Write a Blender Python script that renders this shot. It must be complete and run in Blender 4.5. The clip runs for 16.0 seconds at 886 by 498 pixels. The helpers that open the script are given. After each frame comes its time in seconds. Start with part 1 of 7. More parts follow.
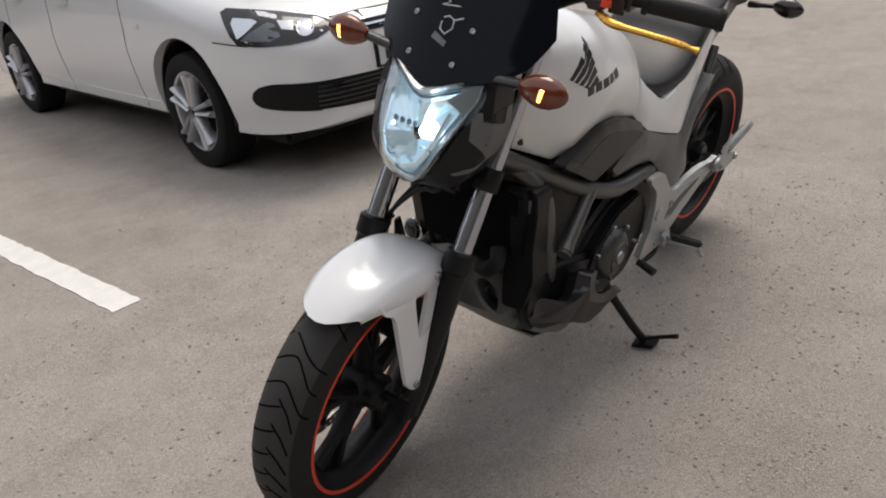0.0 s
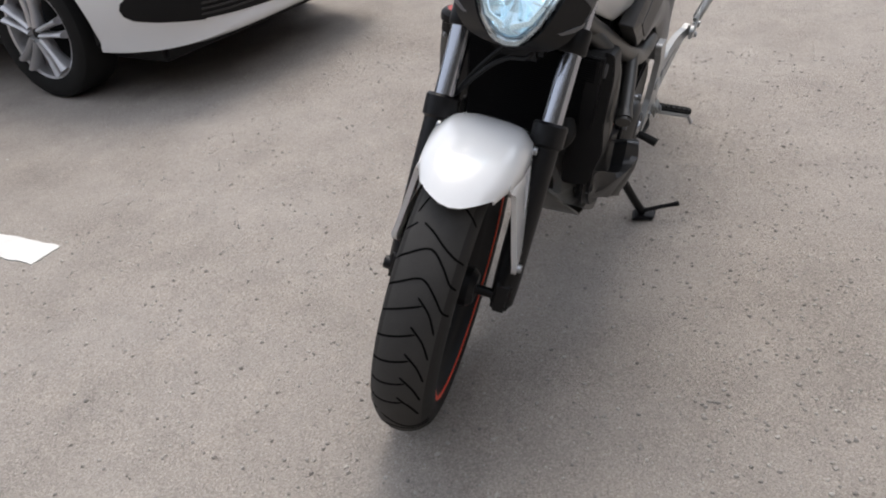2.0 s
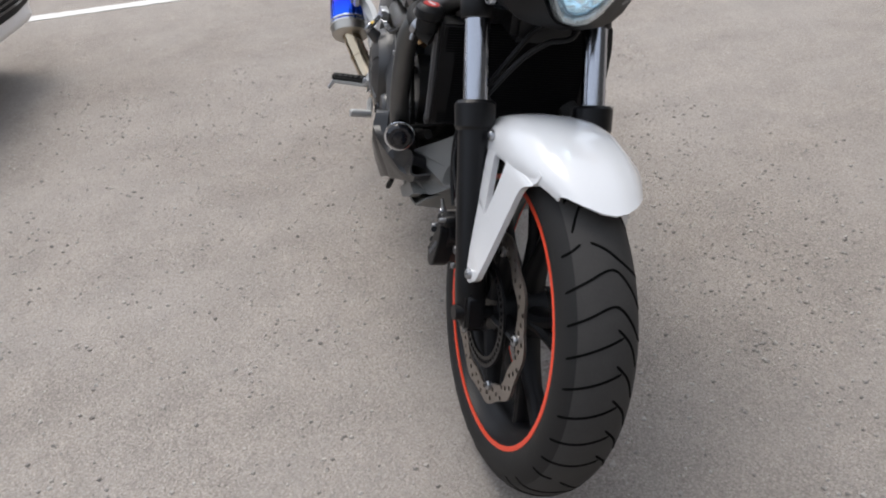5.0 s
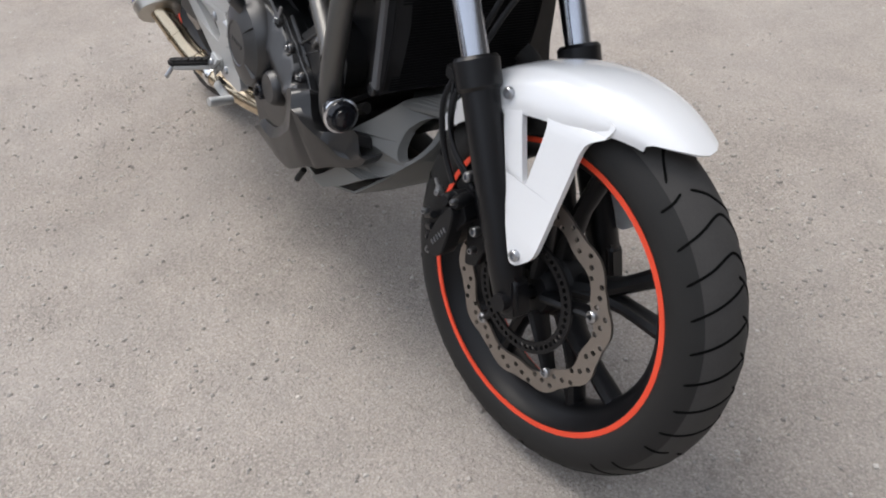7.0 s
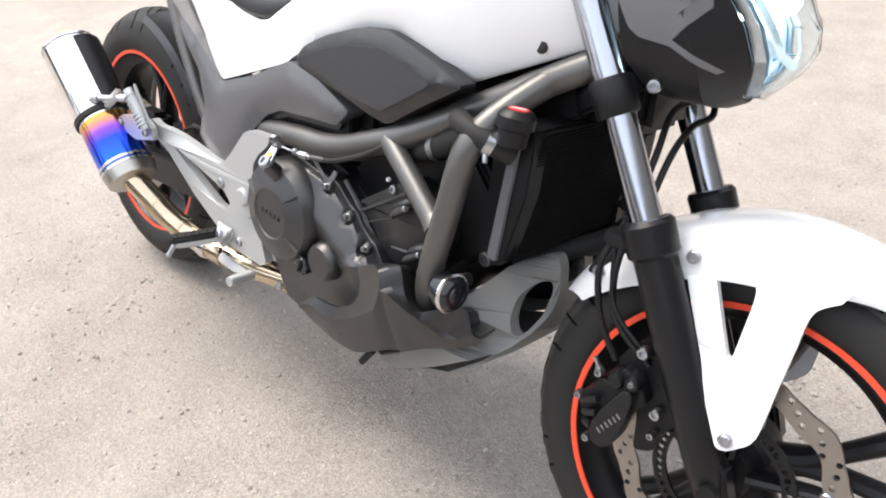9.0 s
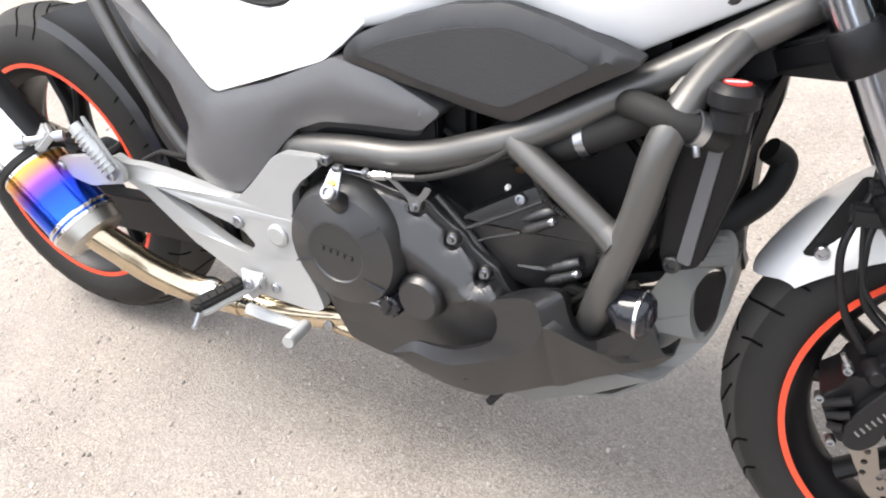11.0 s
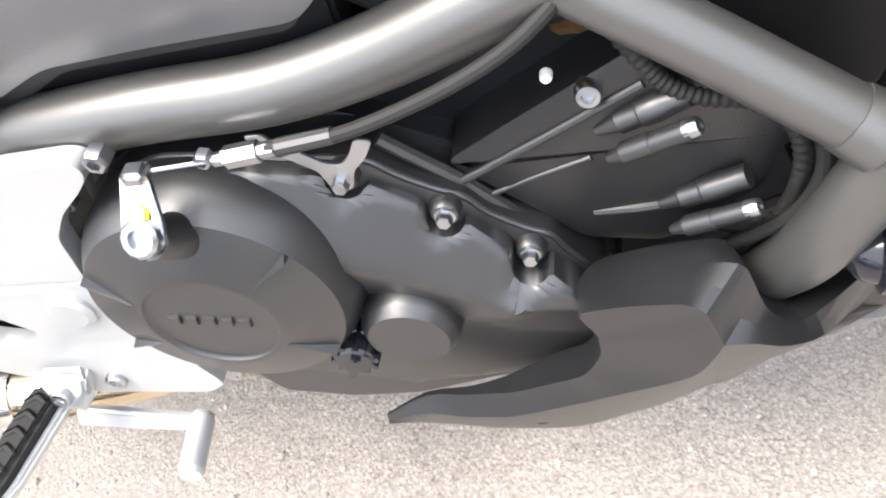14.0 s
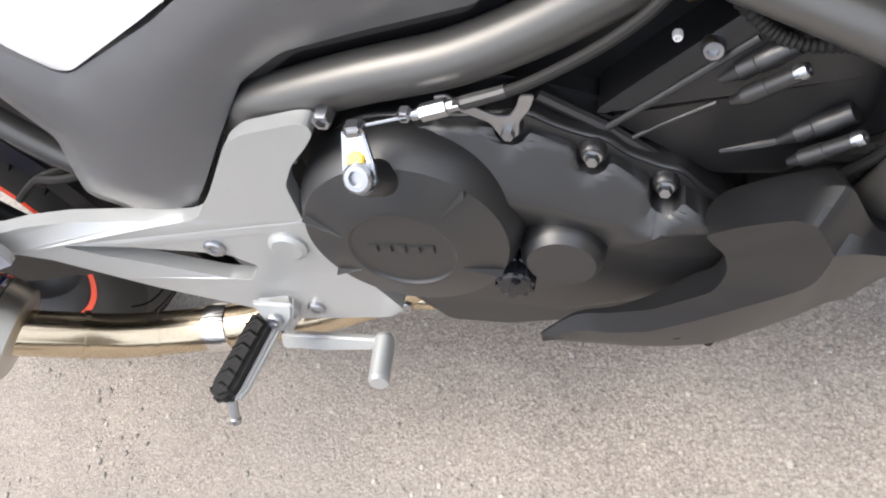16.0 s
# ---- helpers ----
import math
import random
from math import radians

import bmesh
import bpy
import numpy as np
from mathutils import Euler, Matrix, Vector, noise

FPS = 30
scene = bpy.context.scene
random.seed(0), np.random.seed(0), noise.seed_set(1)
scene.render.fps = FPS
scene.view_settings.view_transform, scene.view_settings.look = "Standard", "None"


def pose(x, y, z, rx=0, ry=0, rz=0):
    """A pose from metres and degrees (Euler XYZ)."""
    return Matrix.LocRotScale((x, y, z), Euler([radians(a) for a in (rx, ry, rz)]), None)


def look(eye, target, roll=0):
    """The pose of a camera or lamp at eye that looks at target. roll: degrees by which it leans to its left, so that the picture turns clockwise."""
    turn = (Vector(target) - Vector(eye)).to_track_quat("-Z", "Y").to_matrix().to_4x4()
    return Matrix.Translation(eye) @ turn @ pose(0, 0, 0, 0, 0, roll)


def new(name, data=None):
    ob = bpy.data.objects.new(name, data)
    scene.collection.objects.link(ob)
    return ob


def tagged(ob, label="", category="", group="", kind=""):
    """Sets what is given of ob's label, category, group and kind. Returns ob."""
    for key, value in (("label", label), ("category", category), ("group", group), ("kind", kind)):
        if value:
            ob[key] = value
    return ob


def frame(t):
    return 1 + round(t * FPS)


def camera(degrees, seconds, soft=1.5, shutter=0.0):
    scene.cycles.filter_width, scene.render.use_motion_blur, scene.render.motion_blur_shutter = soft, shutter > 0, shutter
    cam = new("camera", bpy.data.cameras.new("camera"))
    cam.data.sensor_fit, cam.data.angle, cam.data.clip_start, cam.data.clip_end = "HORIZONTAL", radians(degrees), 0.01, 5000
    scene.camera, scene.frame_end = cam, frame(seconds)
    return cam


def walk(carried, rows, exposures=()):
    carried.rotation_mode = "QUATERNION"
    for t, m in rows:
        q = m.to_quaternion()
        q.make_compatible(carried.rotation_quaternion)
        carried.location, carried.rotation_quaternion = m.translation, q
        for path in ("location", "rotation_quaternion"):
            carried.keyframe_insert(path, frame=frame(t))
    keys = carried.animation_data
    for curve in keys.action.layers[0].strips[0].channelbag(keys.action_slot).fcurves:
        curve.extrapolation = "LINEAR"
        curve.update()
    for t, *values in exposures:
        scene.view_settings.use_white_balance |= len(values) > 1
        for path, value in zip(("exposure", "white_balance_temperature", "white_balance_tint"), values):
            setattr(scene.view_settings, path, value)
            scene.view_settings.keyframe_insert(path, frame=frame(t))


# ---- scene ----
cam = camera(57.8, 16.0, soft=2.0)
PATH = [
    (0, (1.015, 1.127, 1.23), (-0.348, -0.088, 0.414), -6.5),
    (0.5, (1.156, 1.028, 1.231), (-0.329, -0.014, 0.391), -4.0),
    (1, (1.225, 0.921, 1.202), (-0.294, -0.026, 0.31), -2.9),
    (1.5, (1.223, 0.744, 1.175), (-0.32, -0.106, 0.228), -5.1),
    (2, (1.258, 0.593, 1.156), (-0.284, -0.161, 0.13), -6.2),
    (2.5, (1.361, 0.446, 1.157), (-0.266, -0.117, 0.138), -7.9),
    (3, (1.39, 0.315, 1.155), (-0.289, -0.075, 0.14), -6.6),
    (3.5, (1.294, 0.167, 1.135), (-0.405, -0.119, 0.12), -6.0),
    (4, (1.223, 0.05, 1.119), (-0.44, -0.168, 0.029), -7.2),
    (4.5, (1.174, -0.081, 1.131), (-0.508, -0.164, 0.052), -7.1),
    (5, (1.13, -0.201, 1.13), (-0.545, -0.065, 0.046), -7.1),
    (5.2, (1.097, -0.243, 1.123), (-0.57, -0.065, 0.033), -6.8),
    (7.3, (0.751, -0.611, 1.096), (-0.623, 0.223, -0.094), -6.1),
    (7.5, (0.719, -0.632, 1.107), (-0.665, 0.261, -0.028), -5.8),
    (8, (0.615, -0.686, 1.116), (-0.737, 0.362, 0.079), -3.4),
    (8.5, (0.475, -0.733, 1.129), (-0.784, 0.408, 0.074), -3.6),
    (9, (0.38, -0.764, 1.128), (-0.886, 0.367, 0.07), -5.7),
    (9.5, (0.279, -0.788, 1.135), (-0.92, 0.413, 0.076), -5.3),
    (10, (0.14, -0.839, 1.149), (-0.938, 0.408, 0.017), -7.8),
    (10.2, (0.091, -0.831, 1.159), (-0.954, 0.403, -0.017), -8.4),
    (12.3, (-0.384, -0.579, 1.063), (-0.923, 0.65, -0.419), -16.9),
    (12.5, (-0.403, -0.515, 1.029), (-0.898, 0.649, -0.52), -18.5),
    (13, (-0.432, -0.389, 0.934), (-0.831, 0.653, -0.726), -20.0),
    (13.5, (-0.454, -0.351, 0.902), (-0.883, 0.579, -0.816), -25.4),
    (14, (-0.459, -0.35, 0.903), (-0.923, 0.553, -0.82), -27.2),
    (14.5, (-0.476, -0.37, 0.92), (-1.046, 0.529, -0.774), -30.0),
    (15, (-0.479, -0.383, 0.939), (-1.121, 0.518, -0.727), -32.8),
    (15.5, (-0.475, -0.398, 0.96), (-1.156, 0.482, -0.702), -35.9),
    (16, (-0.454, -0.433, 0.993), (-1.204, 0.405, -0.661), -40.5),
]
EXPOSURES = [(0, 0.22, 6950, 11), (1.5, 0.42, 6700, 11), (3, 0.52, 6500, 10), (3.5, 0.57, 6500, 10), (5, 0.44, 6450, 10), (7.5, 0.7, 6550, 10), (8.5, 0.62, 6600, 10), (9, 1.5, 6750, 10), (10, 1.8, 6800, 10), (12.5, 1.76, 6600, 10), (13, 2.2, 6650, 10), (14, 2.35, 6650, 10), (14.5, 2.32, 6700, 10), (15.5, 1.75, 6600, 10), (16, 1.42, 6650, 10)]
walk(cam, [(t, look(eye, target, roll)) for t, eye, target, roll in PATH], EXPOSURES)

# ---------------------------------------------------------------- world and sun
world = bpy.data.worlds.new("sky")
world.use_nodes = True
scene.world = world
wn = world.node_tree
sky = wn.nodes.new("ShaderNodeTexSky")
sky.sky_type, sky.sun_disc = "NISHITA", False
sky.sun_elevation, sky.sun_rotation = radians(64), radians(257)
sky.air_density, sky.dust_density, sky.ozone_density = 1.0, 3.0, 1.0
hazy = wn.nodes.new("ShaderNodeMixRGB")
hazy.inputs[0].default_value = 0.5
hazy.inputs[2].default_value = (7.2, 7.4, 7.7, 1)
wn.links.new(sky.outputs[0], hazy.inputs[1])
wn.links.new(hazy.outputs[0], wn.nodes["Background"].inputs[0])
wn.nodes["Background"].inputs[1].default_value = 0.145

sun = bpy.data.lights.new("sun", "SUN")
sun.energy, sun.angle, sun.color = 1.3, radians(30), (1.0, 0.96, 0.9)
sun_ob = new("sun", sun)
sun_ob.matrix_world = look((-1.6, -0.36, 3.35), (0, 0, 0))


# ---------------------------------------------------------------- materials
def mat(name, color, rough=0.5, metal=0.0, vary=0.12, scale=8.0, fine=220.0, bump=0.0, coat=0.0, dist=0.002, rvary=0.1, spec=0.5):
    """Principled paint with broad and fine variation of colour, gloss and relief."""
    m = bpy.data.materials.new(name)
    m.use_nodes = True
    nt = m.node_tree
    b = nt.nodes["Principled BSDF"]
    co = nt.nodes.new("ShaderNodeTexCoord")
    n1 = nt.nodes.new("ShaderNodeTexNoise")
    n1.inputs["Scale"].default_value, n1.inputs["Detail"].default_value = scale, 4
    n2 = nt.nodes.new("ShaderNodeTexNoise")
    n2.inputs["Scale"].default_value, n2.inputs["Detail"].default_value = fine, 3
    for n in (n1, n2):
        nt.links.new(co.outputs["Object"], n.inputs["Vector"])
    mix = nt.nodes.new("ShaderNodeMixRGB")
    add = nt.nodes.new("ShaderNodeMath")
    add.operation = "MULTIPLY_ADD"
    nt.links.new(n1.outputs[0], add.inputs[0])
    add.inputs[1].default_value = 0.65
    half = nt.nodes.new("ShaderNodeMath")
    half.operation = "MULTIPLY"
    nt.links.new(n2.outputs[0], half.inputs[0])
    half.inputs[1].default_value = 0.35
    nt.links.new(half.outputs[0], add.inputs[2])
    nt.links.new(add.outputs[0], mix.inputs[0])
    lo, hi = 1 - vary, 1 + vary
    mix.inputs[1].default_value = (*[min(1, c * lo) for c in color], 1)
    mix.inputs[2].default_value = (*[min(1, c * hi) for c in color], 1)
    nt.links.new(mix.outputs[0], b.inputs["Base Color"])
    ramp = nt.nodes.new("ShaderNodeMapRange")
    nt.links.new(add.outputs[0], ramp.inputs[0])
    ramp.inputs[3].default_value, ramp.inputs[4].default_value = max(0.02, rough - rvary), min(1, rough + rvary)
    nt.links.new(ramp.outputs[0], b.inputs["Roughness"])
    b.inputs["Metallic"].default_value = metal
    b.inputs["Specular IOR Level"].default_value = spec
    b.inputs["Coat Weight"].default_value = coat
    b.inputs["Coat Roughness"].default_value = 0.04
    if bump:
        bp = nt.nodes.new("ShaderNodeBump")
        bp.inputs["Strength"].default_value, bp.inputs["Distance"].default_value = bump, dist
        nt.links.new(n2.outputs[0], bp.inputs["Height"])
        nt.links.new(bp.outputs[0], b.inputs["Normal"])
    return m


def glowing(name, color, strength, base=(0.8, 0.8, 0.8)):
    m = mat(name, base, 0.2, vary=0.05)
    b = m.node_tree.nodes["Principled BSDF"]
    b.inputs["Emission Color"].default_value = (*color, 1)
    b.inputs["Emission Strength"].default_value = strength
    return m


def clear(name, color=(1, 1, 1), rough=0.02, ior=1.45):
    m = bpy.data.materials.new(name)
    m.use_nodes = True
    b = m.node_tree.nodes["Principled BSDF"]
    b.inputs["Base Color"].default_value = (*color, 1)
    b.inputs["Transmission Weight"].default_value = 1.0
    b.inputs["Roughness"].default_value = rough
    b.inputs["IOR"].default_value = ior
    return m


def asphalt_material():
    m = bpy.data.materials.new("worn_asphalt")
    m.use_nodes = True
    nt = m.node_tree
    b = nt.nodes["Principled BSDF"]
    co = nt.nodes.new("ShaderNodeTexCoord")

    def noise_tex(scale, detail=5, rough=0.6):
        n = nt.nodes.new("ShaderNodeTexNoise")
        n.inputs["Scale"].default_value, n.inputs["Detail"].default_value, n.inputs["Roughness"].default_value = scale, detail, rough
        nt.links.new(co.outputs["Object"], n.inputs["Vector"])
        return n

    def ramp(src, stops):
        r = nt.nodes.new("ShaderNodeValToRGB")
        r.color_ramp.elements.remove(r.color_ramp.elements[0])
        r.color_ramp.elements[0].position, r.color_ramp.elements[0].color = stops[0][0], (*stops[0][1], 1)
        for p, c in stops[1:]:
            e = r.color_ramp.elements.new(p)
            e.color = (*c, 1)
        nt.links.new(src, r.inputs[0])
        return r

    def blend(kind, fac, a, c):
        x = nt.nodes.new("ShaderNodeMixRGB")
        x.blend_type = kind
        if isinstance(fac, float):
            x.inputs[0].default_value = fac
        else:
            nt.links.new(fac, x.inputs[0])
        nt.links.new(a, x.inputs[1])
        nt.links.new(c, x.inputs[2])
        return x.outputs[0]

    broad = ramp(noise_tex(0.55, 6).outputs[0], [(0.3, (0.368, 0.332, 0.300)), (0.5, (0.425, 0.388, 0.352)), (0.7, (0.468, 0.432, 0.396))])
    mid = ramp(noise_tex(6.0, 7, 0.65).outputs[0], [(0.3, (0.86, 0.86, 0.87)), (0.7, (1.08, 1.075, 1.07))])
    dust = ramp(noise_tex(2.1, 5, 0.6).outputs[0], [(0.40, (0, 0, 0)), (0.62, (1, 1, 1))])
    grit = ramp(noise_tex(210.0, 4, 0.75).outputs[0], [(0.30, (0.50, 0.49, 0.47)), (0.50, (1.0, 1.0, 1.0)), (0.70, (1.22, 1.21, 1.19))])
    vor = nt.nodes.new("ShaderNodeTexVoronoi")
    vor.inputs["Scale"].default_value = 210.0
    nt.links.new(co.outputs["Object"], vor.inputs["Vector"])
    sep = nt.nodes.new("ShaderNodeSeparateColor")
    nt.links.new(vor.outputs["Color"], sep.inputs[0])
    stone = ramp(sep.outputs[0], [(0.0, (0.66, 0.65, 0.63)), (0.30, (0.95, 0.94, 0.92)), (0.8, (1.06, 1.05, 1.04)), (0.97, (1.16, 1.15, 1.13)), (0.995, (1.36, 1.35, 1.32))])
    col = blend("MULTIPLY", 1.0, broad.outputs[0], mid.outputs[0])
    col = blend("MULTIPLY", 0.62, col, grit.outputs[0])
    col = blend("MULTIPLY", 0.62, col, stone.outputs[0])
    gap = ramp(vor.outputs["Distance"], [(0.30, (1.04, 1.04, 1.04)), (0.62, (0.66, 0.64, 0.62))])
    col = blend("MULTIPLY", 0.45, col, gap.outputs[0])
    # dark crumbs and open pores, thick in some patches and scarce on the dusty ones
    thick = ramp(noise_tex(3.4, 6, 0.7).outputs[0], [(0.49, (0.02, 0.02, 0.02)), (0.64, (1, 1, 1))])
    core = ramp(noise_tex(85.0, 6, 0.72).outputs[0], [(0.355, (1, 1, 1)), (0.425, (0, 0, 0))])
    where = nt.nodes.new("ShaderNodeMath")
    where.operation = "MULTIPLY"
    nt.links.new(thick.outputs[0], where.inputs[0])
    nt.links.new(core.outputs[0], where.inputs[1])
    tone = ramp(noise_tex(150.0, 2).outputs[0], [(0.35, (0.48, 0.465, 0.45)), (0.65, (0.74, 0.72, 0.70))])
    col = blend("MULTIPLY", where.outputs[0], col, tone.outputs[0])
    powder = nt.nodes.new("ShaderNodeRGB")
    powder.outputs[0].default_value = (0.43, 0.395, 0.36, 1)
    veil = nt.nodes.new("ShaderNodeMath")
    veil.operation = "MULTIPLY"
    nt.links.new(dust.outputs[0], veil.inputs[0])
    veil.inputs[1].default_value = 0.35
    col = blend("MIX", veil.outputs[0], col, powder.outputs[0])
    nt.links.new(col, b.inputs["Base Color"])
    b.inputs["Roughness"].default_value = 0.9
    b.inputs["Specular IOR Level"].default_value = 0.25
    h = blend("ADD", 0.6, grit.outputs[0], vor.outputs["Distance"])
    h = blend("SUBTRACT", where.outputs[0], h, core.outputs[0])
    bp = nt.nodes.new("ShaderNodeBump")
    bp.inputs["Strength"].default_value, bp.inputs["Distance"].default_value = 0.8, 0.004
    nt.links.new(h, bp.inputs["Height"])
    swell = nt.nodes.new("ShaderNodeBump")
    swell.inputs["Strength"].default_value, swell.inputs["Distance"].default_value = 0.55, 0.012
    nt.links.new(noise_tex(22.0, 5, 0.6).outputs[0], swell.inputs["Height"])
    nt.links.new(swell.outputs[0], bp.inputs["Normal"])
    nt.links.new(bp.outputs[0], b.inputs["Normal"])
    return m


ASPHALT = asphalt_material()
LINE_PAINT = mat("worn_line_paint", (0.70, 0.69, 0.66), 0.8, vary=0.25, scale=14, fine=160, bump=0.5)
PEARL = mat("white_pearl_paint", (0.78, 0.79, 0.80), 0.22, vary=0.03, coat=0.8, scale=5, rvary=0.05)
CAR_WHITE = mat("white_car_paint", (0.78, 0.79, 0.81), 0.25, vary=0.04, coat=0.6, scale=2, rvary=0.06)
MATT_BLACK = mat("matt_black_plastic", (0.012, 0.012, 0.0132), 0.36, spec=0.65, vary=0.2, bump=0.25, fine=900, dist=0.0006)
GLOSS_BLACK = mat("gloss_black_plastic", (0.012, 0.013, 0.017), 0.1, vary=0.2, rvary=0.05)
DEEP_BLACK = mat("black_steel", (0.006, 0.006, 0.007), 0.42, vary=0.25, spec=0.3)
FORK_BLACK = mat("black_painted_fork", (0.007, 0.007, 0.008), 0.34, vary=0.2, spec=0.3)
ENGINE_BLACK = mat("black_engine_casting", (0.011, 0.011, 0.0122), 0.42, metal=0.0, spec=1.0, vary=0.2, bump=0.12, fine=700, dist=0.0006)
FRAME_GREY = mat("gunmetal_frame_paint", (0.120, 0.118, 0.114), 0.40, metal=0.65, vary=0.12, fine=600, bump=0.1, dist=0.0005)
WORN_RUBBER = mat("dusty_worn_tread", (0.048, 0.046, 0.044), 0.75, spec=0.25, vary=0.35, scale=26, fine=300, bump=0.2, dist=0.001)
RUBBER = mat("tyre_rubber", (0.019, 0.0185, 0.018), 0.66, spec=0.25, vary=0.25, scale=20, fine=300, bump=0.2, dist=0.001)
# near-black for strips laid on rubber: the shade inside grooves put into colour
GROOVE_SHADE = mat("groove_shade_black", (0.004, 0.004, 0.004), 1.0, vary=0.2, spec=0.05)
RED = mat("red_rim_tape", (0.85, 0.075, 0.030), 0.4, vary=0.1)
CHROME = mat("chrome", (0.66, 0.68, 0.72), 0.15, metal=1.0, vary=0.05, rvary=0.04)
STEEL = mat("brushed_steel", (0.40, 0.41, 0.43), 0.30, metal=1.0, vary=0.15)
ALLOY = mat("silver_cast_alloy", (0.45, 0.46, 0.46), 0.36, metal=0.45, vary=0.10, fine=500, bump=0.25, dist=0.0006)
DISC_STEEL = mat("brake_disc_steel", (0.30, 0.27, 0.245), 0.35, metal=0.9, vary=0.2, fine=400)
COVER_GREY = mat("side_cover_plastic", (0.085, 0.085, 0.089), 0.33, spec=0.7, vary=0.12, bump=0.25, fine=900, dist=0.0006)
CASTING_DARK = mat("dark_head_casting", (0.012, 0.012, 0.013), 0.32, spec=0.7, metal=0.1, vary=0.25, bump=0.3, fine=700, dist=0.0008)
LAMP_COVER = mat("black_lamp_cover_plastic", (0.010, 0.010, 0.011), 0.42, vary=0.15, bump=0.2, fine=900, dist=0.0005, spec=0.28)
FORK_CHROME = mat("hard_chrome", (0.44, 0.46, 0.51), 0.17, metal=1.0, vary=0.06, rvary=0.05)
POLISHED = mat("polished_exhaust_steel", (0.74, 0.74, 0.73), 0.13, metal=1.0, vary=0.06, rvary=0.05)
NOSE_GREY = mat("mid_grey_plastic", (0.165, 0.165, 0.158), 0.5, vary=0.12, bump=0.2, fine=900, dist=0.0006)
RIDGE_GREY = mat("grey_ridge_plastic", (0.125, 0.125, 0.130), 0.45, vary=0.1, bump=0.2, fine=900, dist=0.0006)


# ---------------------------------------------------------------- shaping tools
from mathutils.bvhtree import BVHTree
from mathutils.geometry import tessellate_polygon


def part(name, bm, material, parent=None, label="", m=None, smooth=True, crease=35):
    """Links a bmesh as one mesh object, under a thing or a part where one is given."""
    if m is not None:
        bm.transform(m)
    bmesh.ops.recalc_face_normals(bm, faces=bm.faces)
    me = bpy.data.meshes.new(name)
    for f in bm.faces:
        f.smooth = smooth
    if smooth:
        for e in bm.edges:
            if len(e.link_faces) == 2 and e.calc_face_angle(0) > radians(crease):
                e.smooth = False
    bm.to_mesh(me)
    bm.free()
    for x in material if isinstance(material, (list, tuple)) else (material,):
        me.materials.append(x)
    ob = new(name, me)
    if parent is not None:
        ob.parent = parent
    if label:
        tagged(ob, label)
    return ob


def spline(pts, k=6, closed=False):
    """Points along a smooth curve through pts."""
    pts = [Vector(p) for p in pts]
    n, out = len(pts), []
    for i in range(n if closed else n - 1):
        if closed:
            a, b, c, d = (pts[(i + j) % n] for j in (-1, 0, 1, 2))
        else:
            a, b, c, d = pts[max(i - 1, 0)], pts[i], pts[i + 1], pts[min(i + 2, n - 1)]
        for s in range(k):
            t = s / k
            out.append(0.5 * (2 * b + (c - a) * t + (2 * a - 5 * b + 4 * c - d) * t * t + (3 * b - a - 3 * c + d) * t ** 3))
    if not closed:
        out.append(pts[-1])
    return out


def tube(pts, r, n=14, closed=False, bm=None, flat=1.0):
    """A round bar along pts; r is a number or one for each point."""
    bm = bm or bmesh.new()
    pts = [Vector(p) for p in pts]
    rs = r if isinstance(r, (list, tuple)) else [r] * len(pts)
    rings, up = [], None
    for i, p in enumerate(pts):
        if closed:
            d = pts[(i + 1) % len(pts)] - pts[i - 1]
        else:
            d = pts[min(i + 1, len(pts) - 1)] - pts[max(i - 1, 0)]
        d.normalize()
        if up is None:
            up = Vector((0, 0, 1)) if abs(d.z) < 0.9 else Vector((1, 0, 0))
        up = (up - d * up.dot(d)).normalized()
        side = d.cross(up)
        rings.append([bm.verts.new(p + (side * math.cos(2 * math.pi * k / n) + up * flat * math.sin(2 * math.pi * k / n)) * rs[i]) for k in range(n)])
    for i in range(len(rings) if closed else len(rings) - 1):
        a, b = rings[i], rings[(i + 1) % len(rings)]
        for k in range(n):
            bm.faces.new((a[k], a[(k + 1) % n], b[(k + 1) % n], b[k]))
    if not closed:
        bm.faces.new(rings[0])
        bm.faces.new(rings[-1])
    return bm


def lathe(profile, n=48, axis="y", at=(0, 0, 0), closed=True, bm=None):
    """Turns a profile of (radius, along) about an axis through at."""
    bm = bm or bmesh.new()
    at, rings = Vector(at), []
    for k in range(n):
        a = 2 * math.pi * k / n
        c, s = math.cos(a), math.sin(a)
        ring = []
        for r, h in profile:
            v = {"y": (r * c, h, r * s), "x": (h, r * c, r * s), "z": (r * c, r * s, h)}[axis]
            ring.append(bm.verts.new(at + Vector(v)))
        rings.append(ring)
    m = len(profile)
    for k in range(n):
        a, b = rings[k], rings[(k + 1) % n]
        for i in range(m if closed else m - 1):
            j = (i + 1) % m
            bm.faces.new((a[i], a[j], b[j], b[i]))
    if not closed:
        for i in (0, m - 1):
            if profile[i][0] > 1e-6:
                bm.faces.new([r[i] for r in rings])
    return bm


def turned(p0, p1, profile, n=24, bm=None):
    """A turned piece between two points: profile of (share of the way, radius)."""
    p0, p1 = Vector(p0), Vector(p1)
    return _turned(p0, p1, profile, n, bm)


